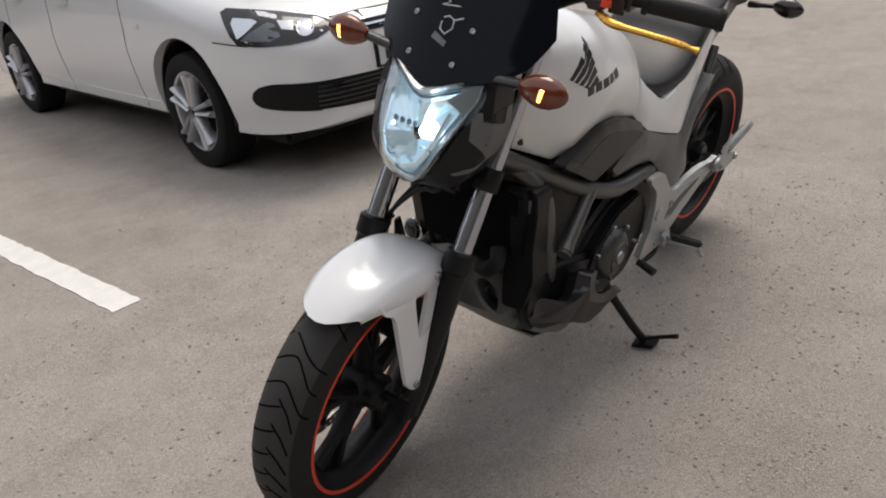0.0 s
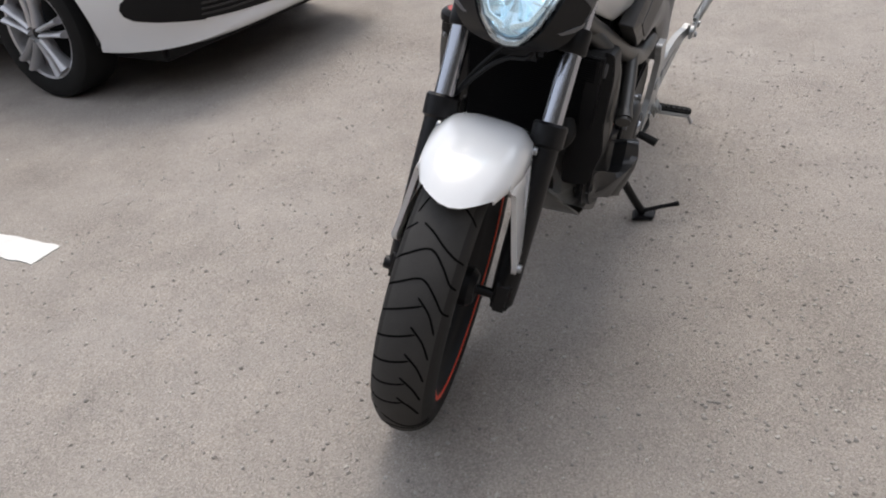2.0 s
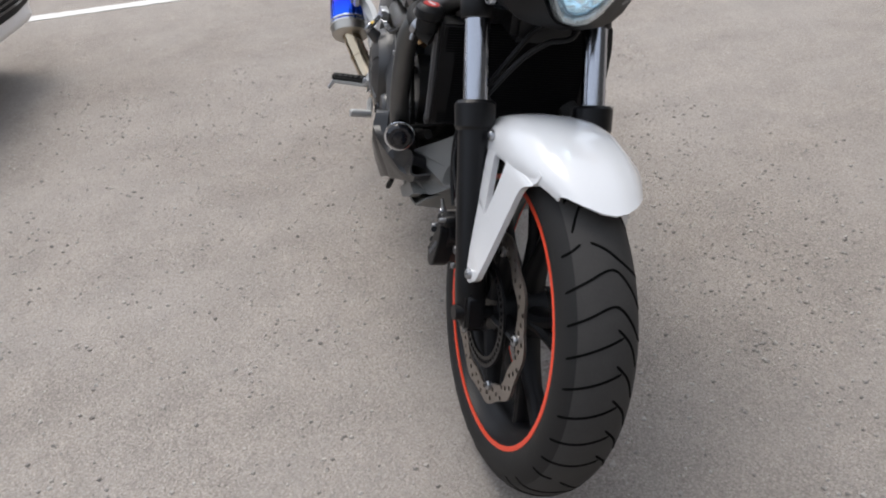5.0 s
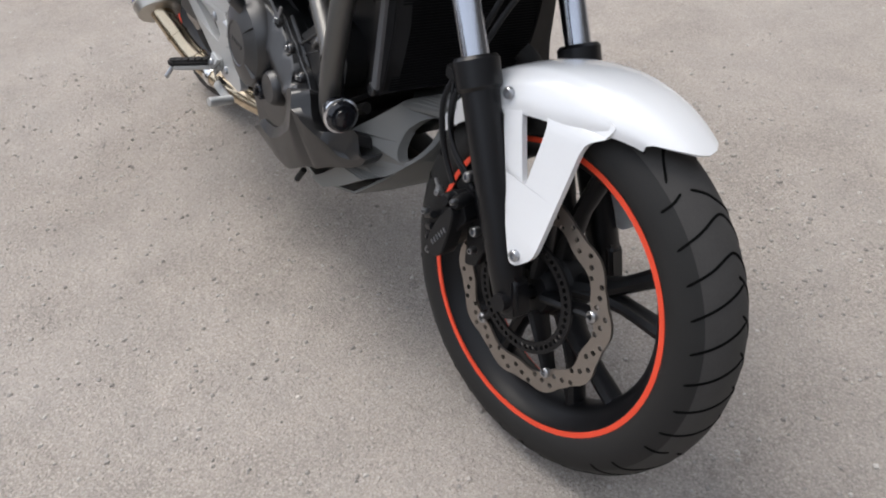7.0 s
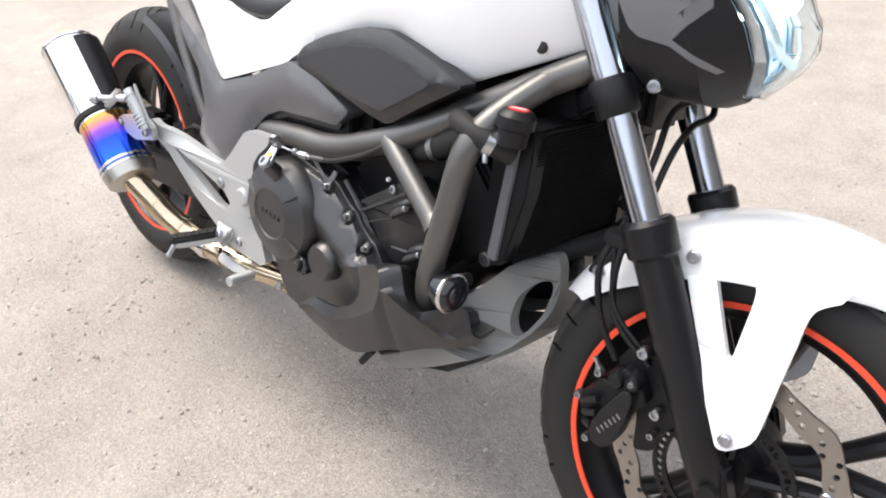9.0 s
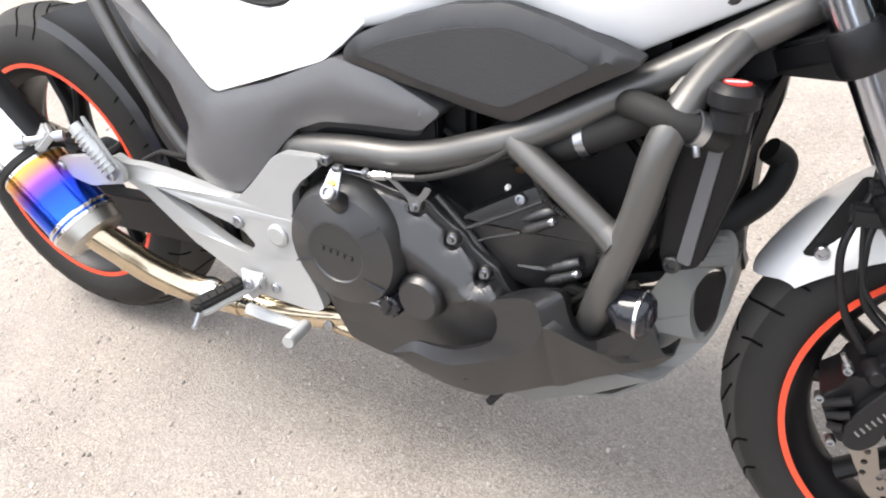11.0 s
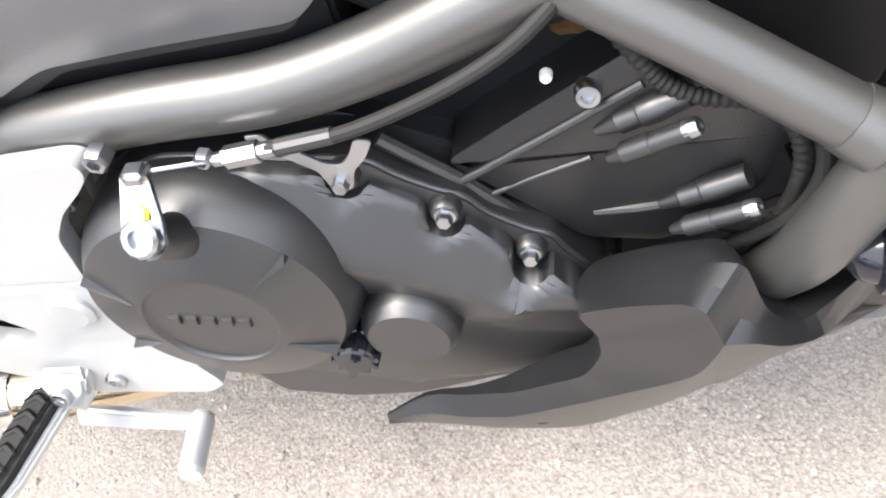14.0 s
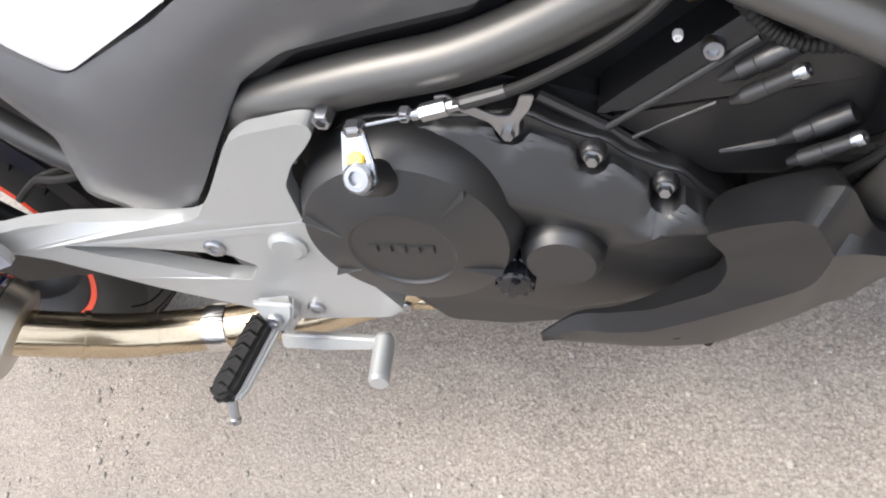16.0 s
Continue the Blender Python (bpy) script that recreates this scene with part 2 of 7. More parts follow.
def _turned(p0, p1, profile, n, bm):
    bm = bm or bmesh.new()
    d = (p1 - p0).normalized()
    u = d.orthogonal().normalized()
    w = d.cross(u)
    rings = []
    for s, r in profile:
        c = p0.lerp(p1, s)
        rings.append([bm.verts.new(c + (u * math.cos(2 * math.pi * k / n) + w * math.sin(2 * math.pi * k / n)) * r) for k in range(n)])
    for a, b in zip(rings, rings[1:]):
        for k in range(n):
            bm.faces.new((a[k], a[(k + 1) % n], b[(k + 1) % n], b[k]))
    bm.faces.new(rings[0])
    bm.faces.new(rings[-1])
    return bm


def bevel(bm, width, segments=2, angle=25):
    es = [e for e in bm.edges if len(e.link_faces) == 2 and e.calc_face_angle(0) > radians(angle)]
    bmesh.ops.bevel(bm, geom=es, offset=width, segments=segments, affect="EDGES", clamp_overlap=True)
    return bm


def box(x0, x1, y0, y1, z0, z1, edge=0.004, segments=2, bm=None):
    bm = bm or bmesh.new()
    made = bmesh.ops.create_cube(bm, size=1)["verts"]
    for v in made:
        v.co = Vector(((x0 + x1) / 2 + v.co.x * (x1 - x0), (y0 + y1) / 2 + v.co.y * (y1 - y0), (z0 + z1) / 2 + v.co.z * (z1 - z0)))
    if edge:
        es = list({e for v in made for e in v.link_edges})
        bmesh.ops.bevel(bm, geom=es, offset=edge, segments=segments, affect="EDGES", clamp_overlap=True)
    return bm


def slab(outline, thick, edge=0.003, segments=2, holes=(), bm=None, crown=0.0, rim=0.02):
    """A plate with an outline of (x, y, z) points, thickened by the vector thick. crown: a raised field rim inside the edge."""
    bm = bm or bmesh.new()
    thick = Vector(thick)
    loops = [[Vector(p) for p in outline]] + [[Vector(p) for p in h] for h in holes]
    tris = tessellate_polygon(loops)
    flat = [p for l in loops for p in l]
    top = [bm.verts.new(p) for p in flat]
    low = [bm.verts.new(p + thick) for p in flat]
    if len(loops) == 1 and not holes:
        faces = [bm.faces.new(top)]
        bm.faces.new(low[::-1])
    else:
        faces = [bm.faces.new([top[i] for i in t]) for t in tris]
        for t in tris:
            bm.faces.new([low[i] for i in reversed(t)])
    i0 = 0
    for l in loops:
        n = len(l)
        for i in range(n):
            a, b = i0 + i, i0 + (i + 1) % n
            bm.faces.new((top[a], low[a], low[b], top[b]))
        i0 += n
    bmesh.ops.recalc_face_normals(bm, faces=bm.faces)
    if crown:
        bmesh.ops.inset_region(bm, faces=faces, thickness=rim, depth=0, use_even_offset=True)
        out = -thick.normalized() * crown
        for v in {v for f in faces for v in f.verts}:
            v.co += out
    if edge:
        bevel(bm, edge, segments)
    return bm


def side(pts, y):
    """Outline points (x, z) or (x, z, y) laid on the plane y."""
    return [Vector((p[0], p[2] if len(p) > 2 else y, p[1])) for p in pts]


def loft(sections, closed=True, caps=True, bm=None):
    """A skin over sections with as many points each."""
    bm = bm or bmesh.new()
    rings = [[bm.verts.new(p) for p in s] for s in sections]
    n = len(rings[0])
    for a, b in zip(rings, rings[1:]):
        for k in range(n if closed else n - 1):
            bm.faces.new((a[k], a[(k + 1) % n], b[(k + 1) % n], b[k]))
    if caps and closed:
        bm.faces.new(rings[0])
        bm.faces.new(rings[-1])
    return bm


def drape(body, outline, origin, u, v, d, lift=0.003, step=0.03, sink=0.02):
    """A thin cover that follows body: outline in the plane (origin, u, v), thrown along d. It gets an edge that goes sink deep."""
    origin, u, v, d = Vector(origin), Vector(u), Vector(v), Vector(d).normalized()
    tree = BVHTree.FromBMesh(body)
    bm = bmesh.new()
    pts = []
    for i, p in enumerate(outline):
        q = outline[(i + 1) % len(outline)]
        k = max(1, int(math.dist(p, q) / step))
        pts += [(p[0] + (q[0] - p[0]) * s / k, p[1] + (q[1] - p[1]) * s / k) for s in range(k)]
    face = bm.faces.new([bm.verts.new((a, b, 0)) for a, b in pts])
    bmesh.ops.triangulate(bm, faces=[face])
    for _ in range(3):
        long = [e for e in bm.edges if e.calc_length() > step * 1.6 and len(e.link_faces) == 2]
        if not long:
            break
        bmesh.ops.subdivide_edges(bm, edges=long, cuts=1)
        bmesh.ops.triangulate(bm, faces=bm.faces)
    last = None
    for w in bm.verts:
        p = origin + u * w.co.x + v * w.co.y
        hit, nor, _, _ = tree.ray_cast(p, d)
        w.co = (hit if hit else (p + d * last if last else p)) - d * lift
        if hit:
            last = (hit - p).dot(d)
    bmesh.ops.recalc_face_normals(bm, faces=bm.faces)
    ext = bmesh.ops.extrude_face_region(bm, geom=list(bm.faces))
    for w in [x for x in ext["geom"] if isinstance(x, bmesh.types.BMVert)]:
        w.co += d * sink
    return bm


def arc(cx, cz, r, a0, a1, n=12):
    return [(cx + r * math.cos(radians(a0 + (a1 - a0) * i / n)), cz + r * math.sin(radians(a0 + (a1 - a0) * i / n))) for i in range(n + 1)]


def rounded(pts, r, n=3):
    """The outline pts with its corners rounded by r."""
    out, m = [], len(pts)
    for i in range(m):
        p, a, b = Vector(pts[i]), Vector(pts[i - 1]), Vector(pts[(i + 1) % m])
        ra = min(r, (a - p).length * 0.45)
        rb = min(r, (b - p).length * 0.45)
        s, e = p + (a - p).normalized() * ra, p + (b - p).normalized() * rb
        for k in range(n + 1):
            t = k / n
            out.append(tuple(s.lerp(p, t).lerp(p.lerp(e, t), t)))
    return out


def bolt(at, d, r, h=0.006, bm=None, n=12):
    """A round-headed socket bolt that stands on a face, pointing along d."""
    at, d = Vector(at), Vector(d).normalized()
    return _turned(at - d * 0.002, at + d * h, [(0, r), (0.75, r), (0.98, r * 0.82), (1, r * 0.5), (0.6, r * 0.45), (0.6, r * 0.1)], n, bm)


def pillow(outline, thick=0.02, bulge=0.01, scale=0.02, step=0.018):
    """A softly crowned panel for the right side: outline of (x, z, y); its middle swells outwards by bulge."""
    bm = bmesh.new()
    pts = []
    for i, p in enumerate(outline):
        q = outline[(i + 1) % len(outline)]
        k = max(1, int(math.dist(p[:2], q[:2]) / step))
        pts += [tuple(p[j] + (q[j] - p[j]) * s / k for j in range(3)) for s in range(k)]
    face = bm.faces.new([bm.verts.new((a, b, 0)) for a, b, _ in pts])
    bmesh.ops.triangulate(bm, faces=[face])
    for _ in range(5):
        far = [e for e in bm.edges if e.calc_length() > step * 1.5 and len(e.link_faces) == 2]
        if not far:
            break
        bmesh.ops.subdivide_edges(bm, edges=far, cuts=1)
        bmesh.ops.triangulate(bm, faces=bm.faces)
    bmesh.ops.beautify_fill(bm, faces=bm.faces, edges=[e for e in bm.edges if len(e.link_faces) == 2])
    ring = np.array([p[:2] for p in pts])
    nxt = np.roll(ring, -1, 0)
    ys = np.array([p[2] for p in pts])
    for w in bm.verts:
        p = np.array((w.co.x, w.co.y))
        seg = nxt - ring
        t = np.clip(((p - ring) * seg).sum(1) / np.maximum((seg ** 2).sum(1), 1e-12), 0, 1)
        d = np.sqrt(((p - ring - seg * t[:, None]) ** 2).sum(1))
        wt = 1 / (d + 1e-4) ** 2
        y = (wt * ys).sum() / wt.sum() - bulge * (1 - math.exp(-d.min() / scale))
        w.co = Vector((p[0], y, p[1]))
    bmesh.ops.recalc_face_normals(bm, faces=bm.faces)
    ext = bmesh.ops.extrude_face_region(bm, geom=list(bm.faces))
    for w in [x for x in ext["geom"] if isinstance(x, bmesh.types.BMVert)]:
        w.co.y += thick
    return bm


def plate(outline, depth, y_at, edge=0.004, step=0.012, rings=3):
    """A cast plate for the right side: outline of (x, z), its face at y_at(x, z), its rim rounded over by edge."""
    bm = bmesh.new()
    pts = []
    for i, p in enumerate(outline):
        q = outline[(i + 1) % len(outline)]
        k = max(1, int(math.dist(p, q) / step))
        pts += [(p[0] + (q[0] - p[0]) * t / k, p[1] + (q[1] - p[1]) * t / k) for t in range(k)]
    face = bm.faces.new([bm.verts.new((a, b, 0)) for a, b in pts])
    bmesh.ops.recalc_face_normals(bm, faces=bm.faces)
    for _ in range(rings):
        bmesh.ops.inset_region(bm, faces=[face], thickness=edge / rings, use_even_offset=True)
    bmesh.ops.triangulate(bm, faces=[face])
    for _ in range(5):
        far = [e for e in bm.edges if e.calc_length() > step * 1.6 and len(e.link_faces) == 2]
        if not far:
            break
        bmesh.ops.subdivide_edges(bm, edges=far, cuts=1)
        bmesh.ops.triangulate(bm, faces=[f for f in bm.faces if len(f.verts) > 4])
    bmesh.ops.triangulate(bm, faces=bm.faces)
    ring = np.array(pts)
    seg = np.roll(ring, -1, 0) - ring
    for w in bm.verts:
        p = np.array((w.co.x, w.co.y))
        t = np.clip(((p - ring) * seg).sum(1) / np.maximum((seg ** 2).sum(1), 1e-12), 0, 1)
        d = min(1.0, np.sqrt(((p - ring - seg * t[:, None]) ** 2).sum(1)).min() / edge)
        w.co = Vector((p[0], y_at(p[0], p[1]) + edge * (1 - math.sqrt(max(0.0, 1 - (1 - d) ** 2))), p[1]))
    bmesh.ops.recalc_face_normals(bm, faces=bm.faces)
    ext = bmesh.ops.extrude_face_region(bm, geom=list(bm.faces))
    for w in [x for x in ext["geom"] if isinstance(x, bmesh.types.BMVert)]:
        w.co.y += depth
    return bm


def between(x, knots):
    """The value at x along knots of (x, value)."""
    return float(np.interp(x, [k[0] for k in knots], [k[1] for k in knots]))


# ---------------------------------------------------------------- ground
bm = bmesh.new()
bmesh.ops.create_grid(bm, x_segments=1, y_segments=1, size=400)
ground = tagged(part("ground", bm, ASPHALT, smooth=False), "worn grey-brown asphalt of a parking place with fine grit", "ground", kind="structure")


def painted_line(p, q, width, seed, nick=0.005):
    """A strip of worn paint from p to q, with ragged edges, a few millimetres thick."""
    rng = random.Random(seed)
    p, q = Vector((*p, 0)), Vector((*q, 0))
    d = (q - p).normalized()
    s = Vector((-d.y, d.x, 0))
    n = max(6, int((q - p).length / 0.035))
    left, right = [], []
    for i in range(n + 1):
        c = p.lerp(q, i / n)
        left.append(c + s * (width / 2 + rng.uniform(-nick, nick)) + d * rng.uniform(-nick, nick) * 0.5)
        right.append(c - s * (width / 2 + rng.uniform(-nick, nick)) + d * rng.uniform(-nick, nick) * 0.5)
    return slab([v + Vector((0, 0, 0.004)) for v in left + right[::-1]], (0, 0, -0.004), edge=0)


tagged(part("road_marking", painted_line((-0.26, -2.85 - 2.2), (-0.145, -1.425), 0.11, 3), LINE_PAINT), "worn white parking bay line painted on the asphalt", "road marking", kind="structure")
tagged(part("road_marking", painted_line((-3.72, -6.0), (-3.66, -0.7), 0.11, 4), LINE_PAINT), "long white parking line painted on the asphalt", "road marking", kind="structure")


def grit_mesh(count, seed):
    """Loose grit: small uneven stones lying on the asphalt, thickest round the motorcycle."""
    rng = random.Random(seed)
    verts, faces = [], []
    for n in range(count):
        draw = rng.random()
        if draw < 0.62:
            cx, cy = rng.uniform(-2.3, 0.7), rng.uniform(-1.5, 0.9)
        elif draw < 0.72:
            cx, cy = rng.gauss(-0.3, 0.35), rng.gauss(0.75, 0.25)
        else:
            cx, cy = rng.uniform(-3.4, 1.6), rng.uniform(-2.4, 2.4)
        r = 0.0012 + 0.0048 * rng.random() ** 4
        n0, k = len(verts), 5
        for h, s in ((0.0, 1.0), (0.55, 0.85), (0.85, 0.4)):
            for i in range(k):
                a = 2 * math.pi * i / k
                q = s * r * rng.uniform(0.7, 1.25)
                verts.append((cx + q * math.cos(a), cy + q * math.sin(a), h * r * rng.uniform(0.8, 1.1) if h else -0.001))
        for lv in range(2):
            for i in range(k):
                a, c = n0 + lv * k + i, n0 + lv * k + (i + 1) % k
                faces.append((a, c, c + k, a + k))
        faces.append(tuple(n0 + 2 * k + i for i in range(k)))
    me = bpy.data.meshes.new("grit")
    me.from_pydata(verts, [], faces)
    return me


def grit_material():
    m = mat("loose_grit", (0.30, 0.27, 0.24), 0.9, vary=0.2)
    nt = m.node_tree
    geo = nt.nodes.new("ShaderNodeNewGeometry")
    ramp = nt.nodes.new("ShaderNodeValToRGB")
    ramp.color_ramp.elements[0].color = (0.245, 0.226, 0.207, 1)
    ramp.color_ramp.elements[1].color = (0.52, 0.49, 0.45, 1)
    nt.links.new(geo.outputs["Random Per Island"], ramp.inputs[0])
    nt.links.new(ramp.outputs[0], nt.nodes["Principled BSDF"].inputs["Base Color"])
    return m


grit = new("grit", grit_mesh(14000, 11))
grit.data.materials.append(grit_material())
tagged(grit, "loose grit and small stones scattered on the asphalt", "gravel", kind="stuff")

# plain walls added out of view, to block low sky light and darken reflections
SKY_BLOCK_GREY = mat("sky_block_grey", (0.12, 0.115, 0.105), 0.85, vary=0.35, scale=0.6, fine=20, bump=0.3)
for n, (x0, x1, y0, y1, h) in {"sky_block_west": (-24.5, -24, -24, 24, 6), "sky_block_east": (17, 17.5, -24, 24, 11), "sky_block_south": (-24, 24, -24.5, -24, 6), "sky_block_north": (-24, 24, 16, 16.5, 13)}.items():
    tagged(part(n, box(x0, x1, y0, y1, 0, h, 0.02), SKY_BLOCK_GREY), "unseen plain wall added to block low sky light", "wall", kind="structure")


# ---------------------------------------------------------------- motorcycle: frame of reference
LEANING, STEERED, RAKE = 11.5, 7.5, 27.0
motorcycle = new("motorcycle")
motorcycle.matrix_world = pose(0, -0.034, 0, -LEANING, 0, 0)
tagged(motorcycle, "white and matt black naked motorcycle leaning on its side stand", "motorcycle")
AXLE_F, AXLE_R = Vector((0.068, 0, 0.297)), Vector((-1.515, 0, 0.340))
HEAD_D = Vector((-math.sin(radians(RAKE)), 0, math.cos(radians(RAKE))))
HEAD_P = Vector((AXLE_F.x + 0.115, 0, 0))
STEER = Matrix.Translation(HEAD_P + Vector((0, -0.010, 0))) @ Matrix.Rotation(radians(STEERED), 4, HEAD_D) @ Matrix.Translation(-HEAD_P)
FLIP = Matrix.Diagonal((1, -1, 1, 1))


def on_fork(up, y, ahead=0.0):
    """A place beside the fork leg: metres up the leg from the axle, y, and metres ahead of its line."""
    return AXLE_F + HEAD_D * up + Vector((HEAD_D.z, 0, -HEAD_D.x)) * ahead + Vector((0, y, 0))


def thicken(bm, t):
    bmesh.ops.recalc_face_normals(bm, faces=bm.faces)
    bmesh.ops.solidify(bm, geom=list(bm.faces), thickness=t)
    return bm


def both(name, make, material, parent=motorcycle, label="", m=None, **kw):
    """The same part on the right (y < 0) and on the left side."""
    out = []
    for s in (1, -1):
        bm = make()
        if s < 0:
            bm.transform(FLIP)
        out.append(part(name, bm, material, parent, label, m=m, **kw))
    return out


# ---------------------------------------------------------------- motorcycle: wheels
def tyre_point(axle, r, w, turn, share, lift=0.0):
    """A place on the tread: turn in degrees about the axle, share from -1 to 1 across."""
    a = radians(72 * share)
    rr = r - w * 0.46 * (1 - math.cos(a)) + lift * math.cos(a)
    return axle + Vector((rr * math.cos(radians(turn)), (w / 2 + lift) * math.sin(a), rr * math.sin(radians(turn))))


def tyre_mesh(axle, r, w, bead):
    prof = []
    for i in range(19):
        a = radians(-92 + 184 * i / 18)
        prof.append((r - w * 0.46 * (1 - math.cos(a)), w / 2 * math.sin(a)))
    prof += [(0.236, bead + 0.012), (0.229, bead + 0.008), (0.222, bead), (0.222, -bead), (0.229, -bead - 0.008), (0.236, -bead - 0.012)]
    bm = lathe(prof, 120, at=axle)
    for f in bm.faces:
        c = f.calc_center_median() - axle
        if math.hypot(c.x, c.z) > r - w * 0.19:
            f.material_index = 1
    return bm


def tread_groove(axle, r, w, turn, path, width=0.0036):
    """A near-black strip laid on the tread, a groove's shade in its colour, along path of (degrees, share)."""
    bm = bmesh.new()
    pts = spline([(turn + a, s, 0) for a, s in path], 6)
    rows = []
    for i, p in enumerate(pts):
        q0, q1 = pts[max(i - 1, 0)], pts[min(i + 1, len(pts) - 1)]
        c = tyre_point(axle, r, w, p.x, p.y, 0.0006)
        d = tyre_point(axle, r, w, q1.x, q1.y) - tyre_point(axle, r, w, q0.x, q0.y)
        n = (tyre_point(axle, r, w, p.x, p.y, 0.01) - c).normalized()
        half = width / 2 * (0.45 if i in (0, len(pts) - 1) else 1.0)
        sd = d.cross(n).normalized() * half
        rows.append([bm.verts.new(c - sd - n * 0.003), bm.verts.new(c - sd), bm.verts.new(c + sd), bm.verts.new(c + sd - n * 0.003)])
    for a, b in zip(rows, rows[1:]):
        for k in range(3):
            bm.faces.new((a[k], a[k + 1], b[k + 1], b[k]))
    return bm


GROOVES = {
    "a": ([(0, -0.95), (2.0, -0.45), (4.6, 0.18)], [(6.2, 0.05), (3.0, 0.38), (-1.5, 0.62)]),
    "b": ([(0, -0.95), (1.6, -0.5), (3.4, -0.1), (3.2, 0.12), (0.5, 0.4), (-2.6, 0.68), (-3.4, 0.95)],),
    "c": ([(0, 0.95), (2.0, 0.45), (4.6, -0.18)], [(6.2, -0.05), (3.0, -0.38), (-1.5, -0.62)]),
    "d": ([(0, 0.95), (1.6, 0.5), (3.4, 0.1), (3.2, -0.12), (0.5, -0.4), (-2.6, -0.68), (-3.4, -0.95)],),
    "e": ([(1.0, -0.95), (1.4, -0.7), (2.4, -0.5)], [(2.4, -0.32), (0.8, -0.05), (-1.5, 0.25), (-3.2, 0.6), (-3.6, 0.95)]),
}


def wheel(name, axle, r, w, m, label, spokes):
    hub = part(name, lathe([(0.012, -0.062), (0.034, -0.062), (0.04, -0.05), (0.040, -0.03), (0.05, -0.02), (0.05, 0.02), (0.04, 0.03), (0.04, 0.05), (0.03, 0.062), (0.012, 0.062)], 32, at=axle), DEEP_BLACK, motorcycle, label, m=m)
    b = w * 0.385
    part("tyre", tyre_mesh(axle, r, w, b), [RUBBER, WORN_RUBBER], hub, "black rubber tyre with moulded tread", m=m)
    kinds = "aaabbecccdde"
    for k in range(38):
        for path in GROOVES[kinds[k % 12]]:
            part("tread_groove", tread_groove(axle, r, w, k * 360 / 38 + 3, [(1.45 * a, s) for a, s in path]), GROOVE_SHADE, hub, m=m)
    part("rim", lathe([(0.229, b + 0.006), (0.2195, b + 0.006), (0.215, b - 0.004), (0.204, b - 0.016), (0.196, b - 0.022), (0.191, 0.01), (0.191, -0.01), (0.196, -b + 0.022), (0.204, -b + 0.016), (0.215, -b + 0.004), (0.2195, -b - 0.006), (0.229, -b - 0.006), (0.225, 0)], 80, at=axle), DEEP_BLACK, hub, "black cast rim", m=m)
    for s in (1, -1):
        part("rim_tape", lathe([(0.2285, s * (b + 0.0085)), (0.2205, s * (b + 0.0085)), (0.2205, s * (b + 0.004)), (0.2285, s * (b + 0.004))], 80, at=axle), RED, hub, "red reflective rim tape", m=m)
    for k in range(spokes):
        a0 = 2 * math.pi * k / spokes + 0.35
        bm = bmesh.new()
        at = lambda rr, a, y=0.0: axle + Vector((rr * math.cos(a), y, rr * math.sin(a)))
        for sg in (-1, 1):
            tube([at(0.035, a0), at(0.085, a0 + sg * 0.05), at(0.13, a0 + sg * 0.13), at(0.198, a0 + sg * 0.21)], [0.026, 0.021, 0.016, 0.018], 10, bm=bm, flat=0.8)
        part("spoke", bm, DEEP_BLACK, hub, m=m)
    return hub


def wave_disc(axle, y, r0, r1, waves, amp, holes, rows=(0.25, 0.5, 0.75), hole=0.0042):
    """A wavy, drilled brake disc, built sector by sector."""
    pt = lambda r, a: axle + Vector((r * math.cos(a), y, r * math.sin(a)))
    far = lambda a: r1 + amp * max(-0.6, math.sin(waves * a))
    near = lambda a: r0 + 0.8 * amp * math.sin(waves * a + 1.0)
    bm = bmesh.new()
    step = 2 * math.pi / holes
    for k in range(holes):
        marks = [step * (k + j / 4) for j in range(5)]
        rim = [pt(far(a), a) for a in marks] + [pt(near(a), a) for a in reversed(marks)]
        c = pt(r0 + (r1 - r0) * rows[k % len(rows)], step * (k + 0.5))
        ring = [c + Vector((hole * math.cos(t), 0, hole * math.sin(t))) for t in [2 * math.pi * j / 8 for j in range(8)]]
        flat = rim + ring[::-1]
        tris = tessellate_polygon([rim, ring[::-1]])
        top = [bm.verts.new(p) for p in flat]
        low = [bm.verts.new(p + Vector((0, 0.0045, 0))) for p in flat]
        for t in tris:
            bm.faces.new([top[i] for i in t])
            bm.faces.new([low[i] for i in reversed(t)])
        for i in list(range(4)) + list(range(5, 9)):
            bm.faces.new((top[i], low[i], low[i + 1], top[i + 1]))
        for i in range(8):
            a, b = 10 + i, 10 + (i + 1) % 8
            bm.faces.new((top[a], low[a], low[b], top[b]))
    bmesh.ops.remove_doubles(bm, verts=bm.verts, dist=1e-5)
    return bm


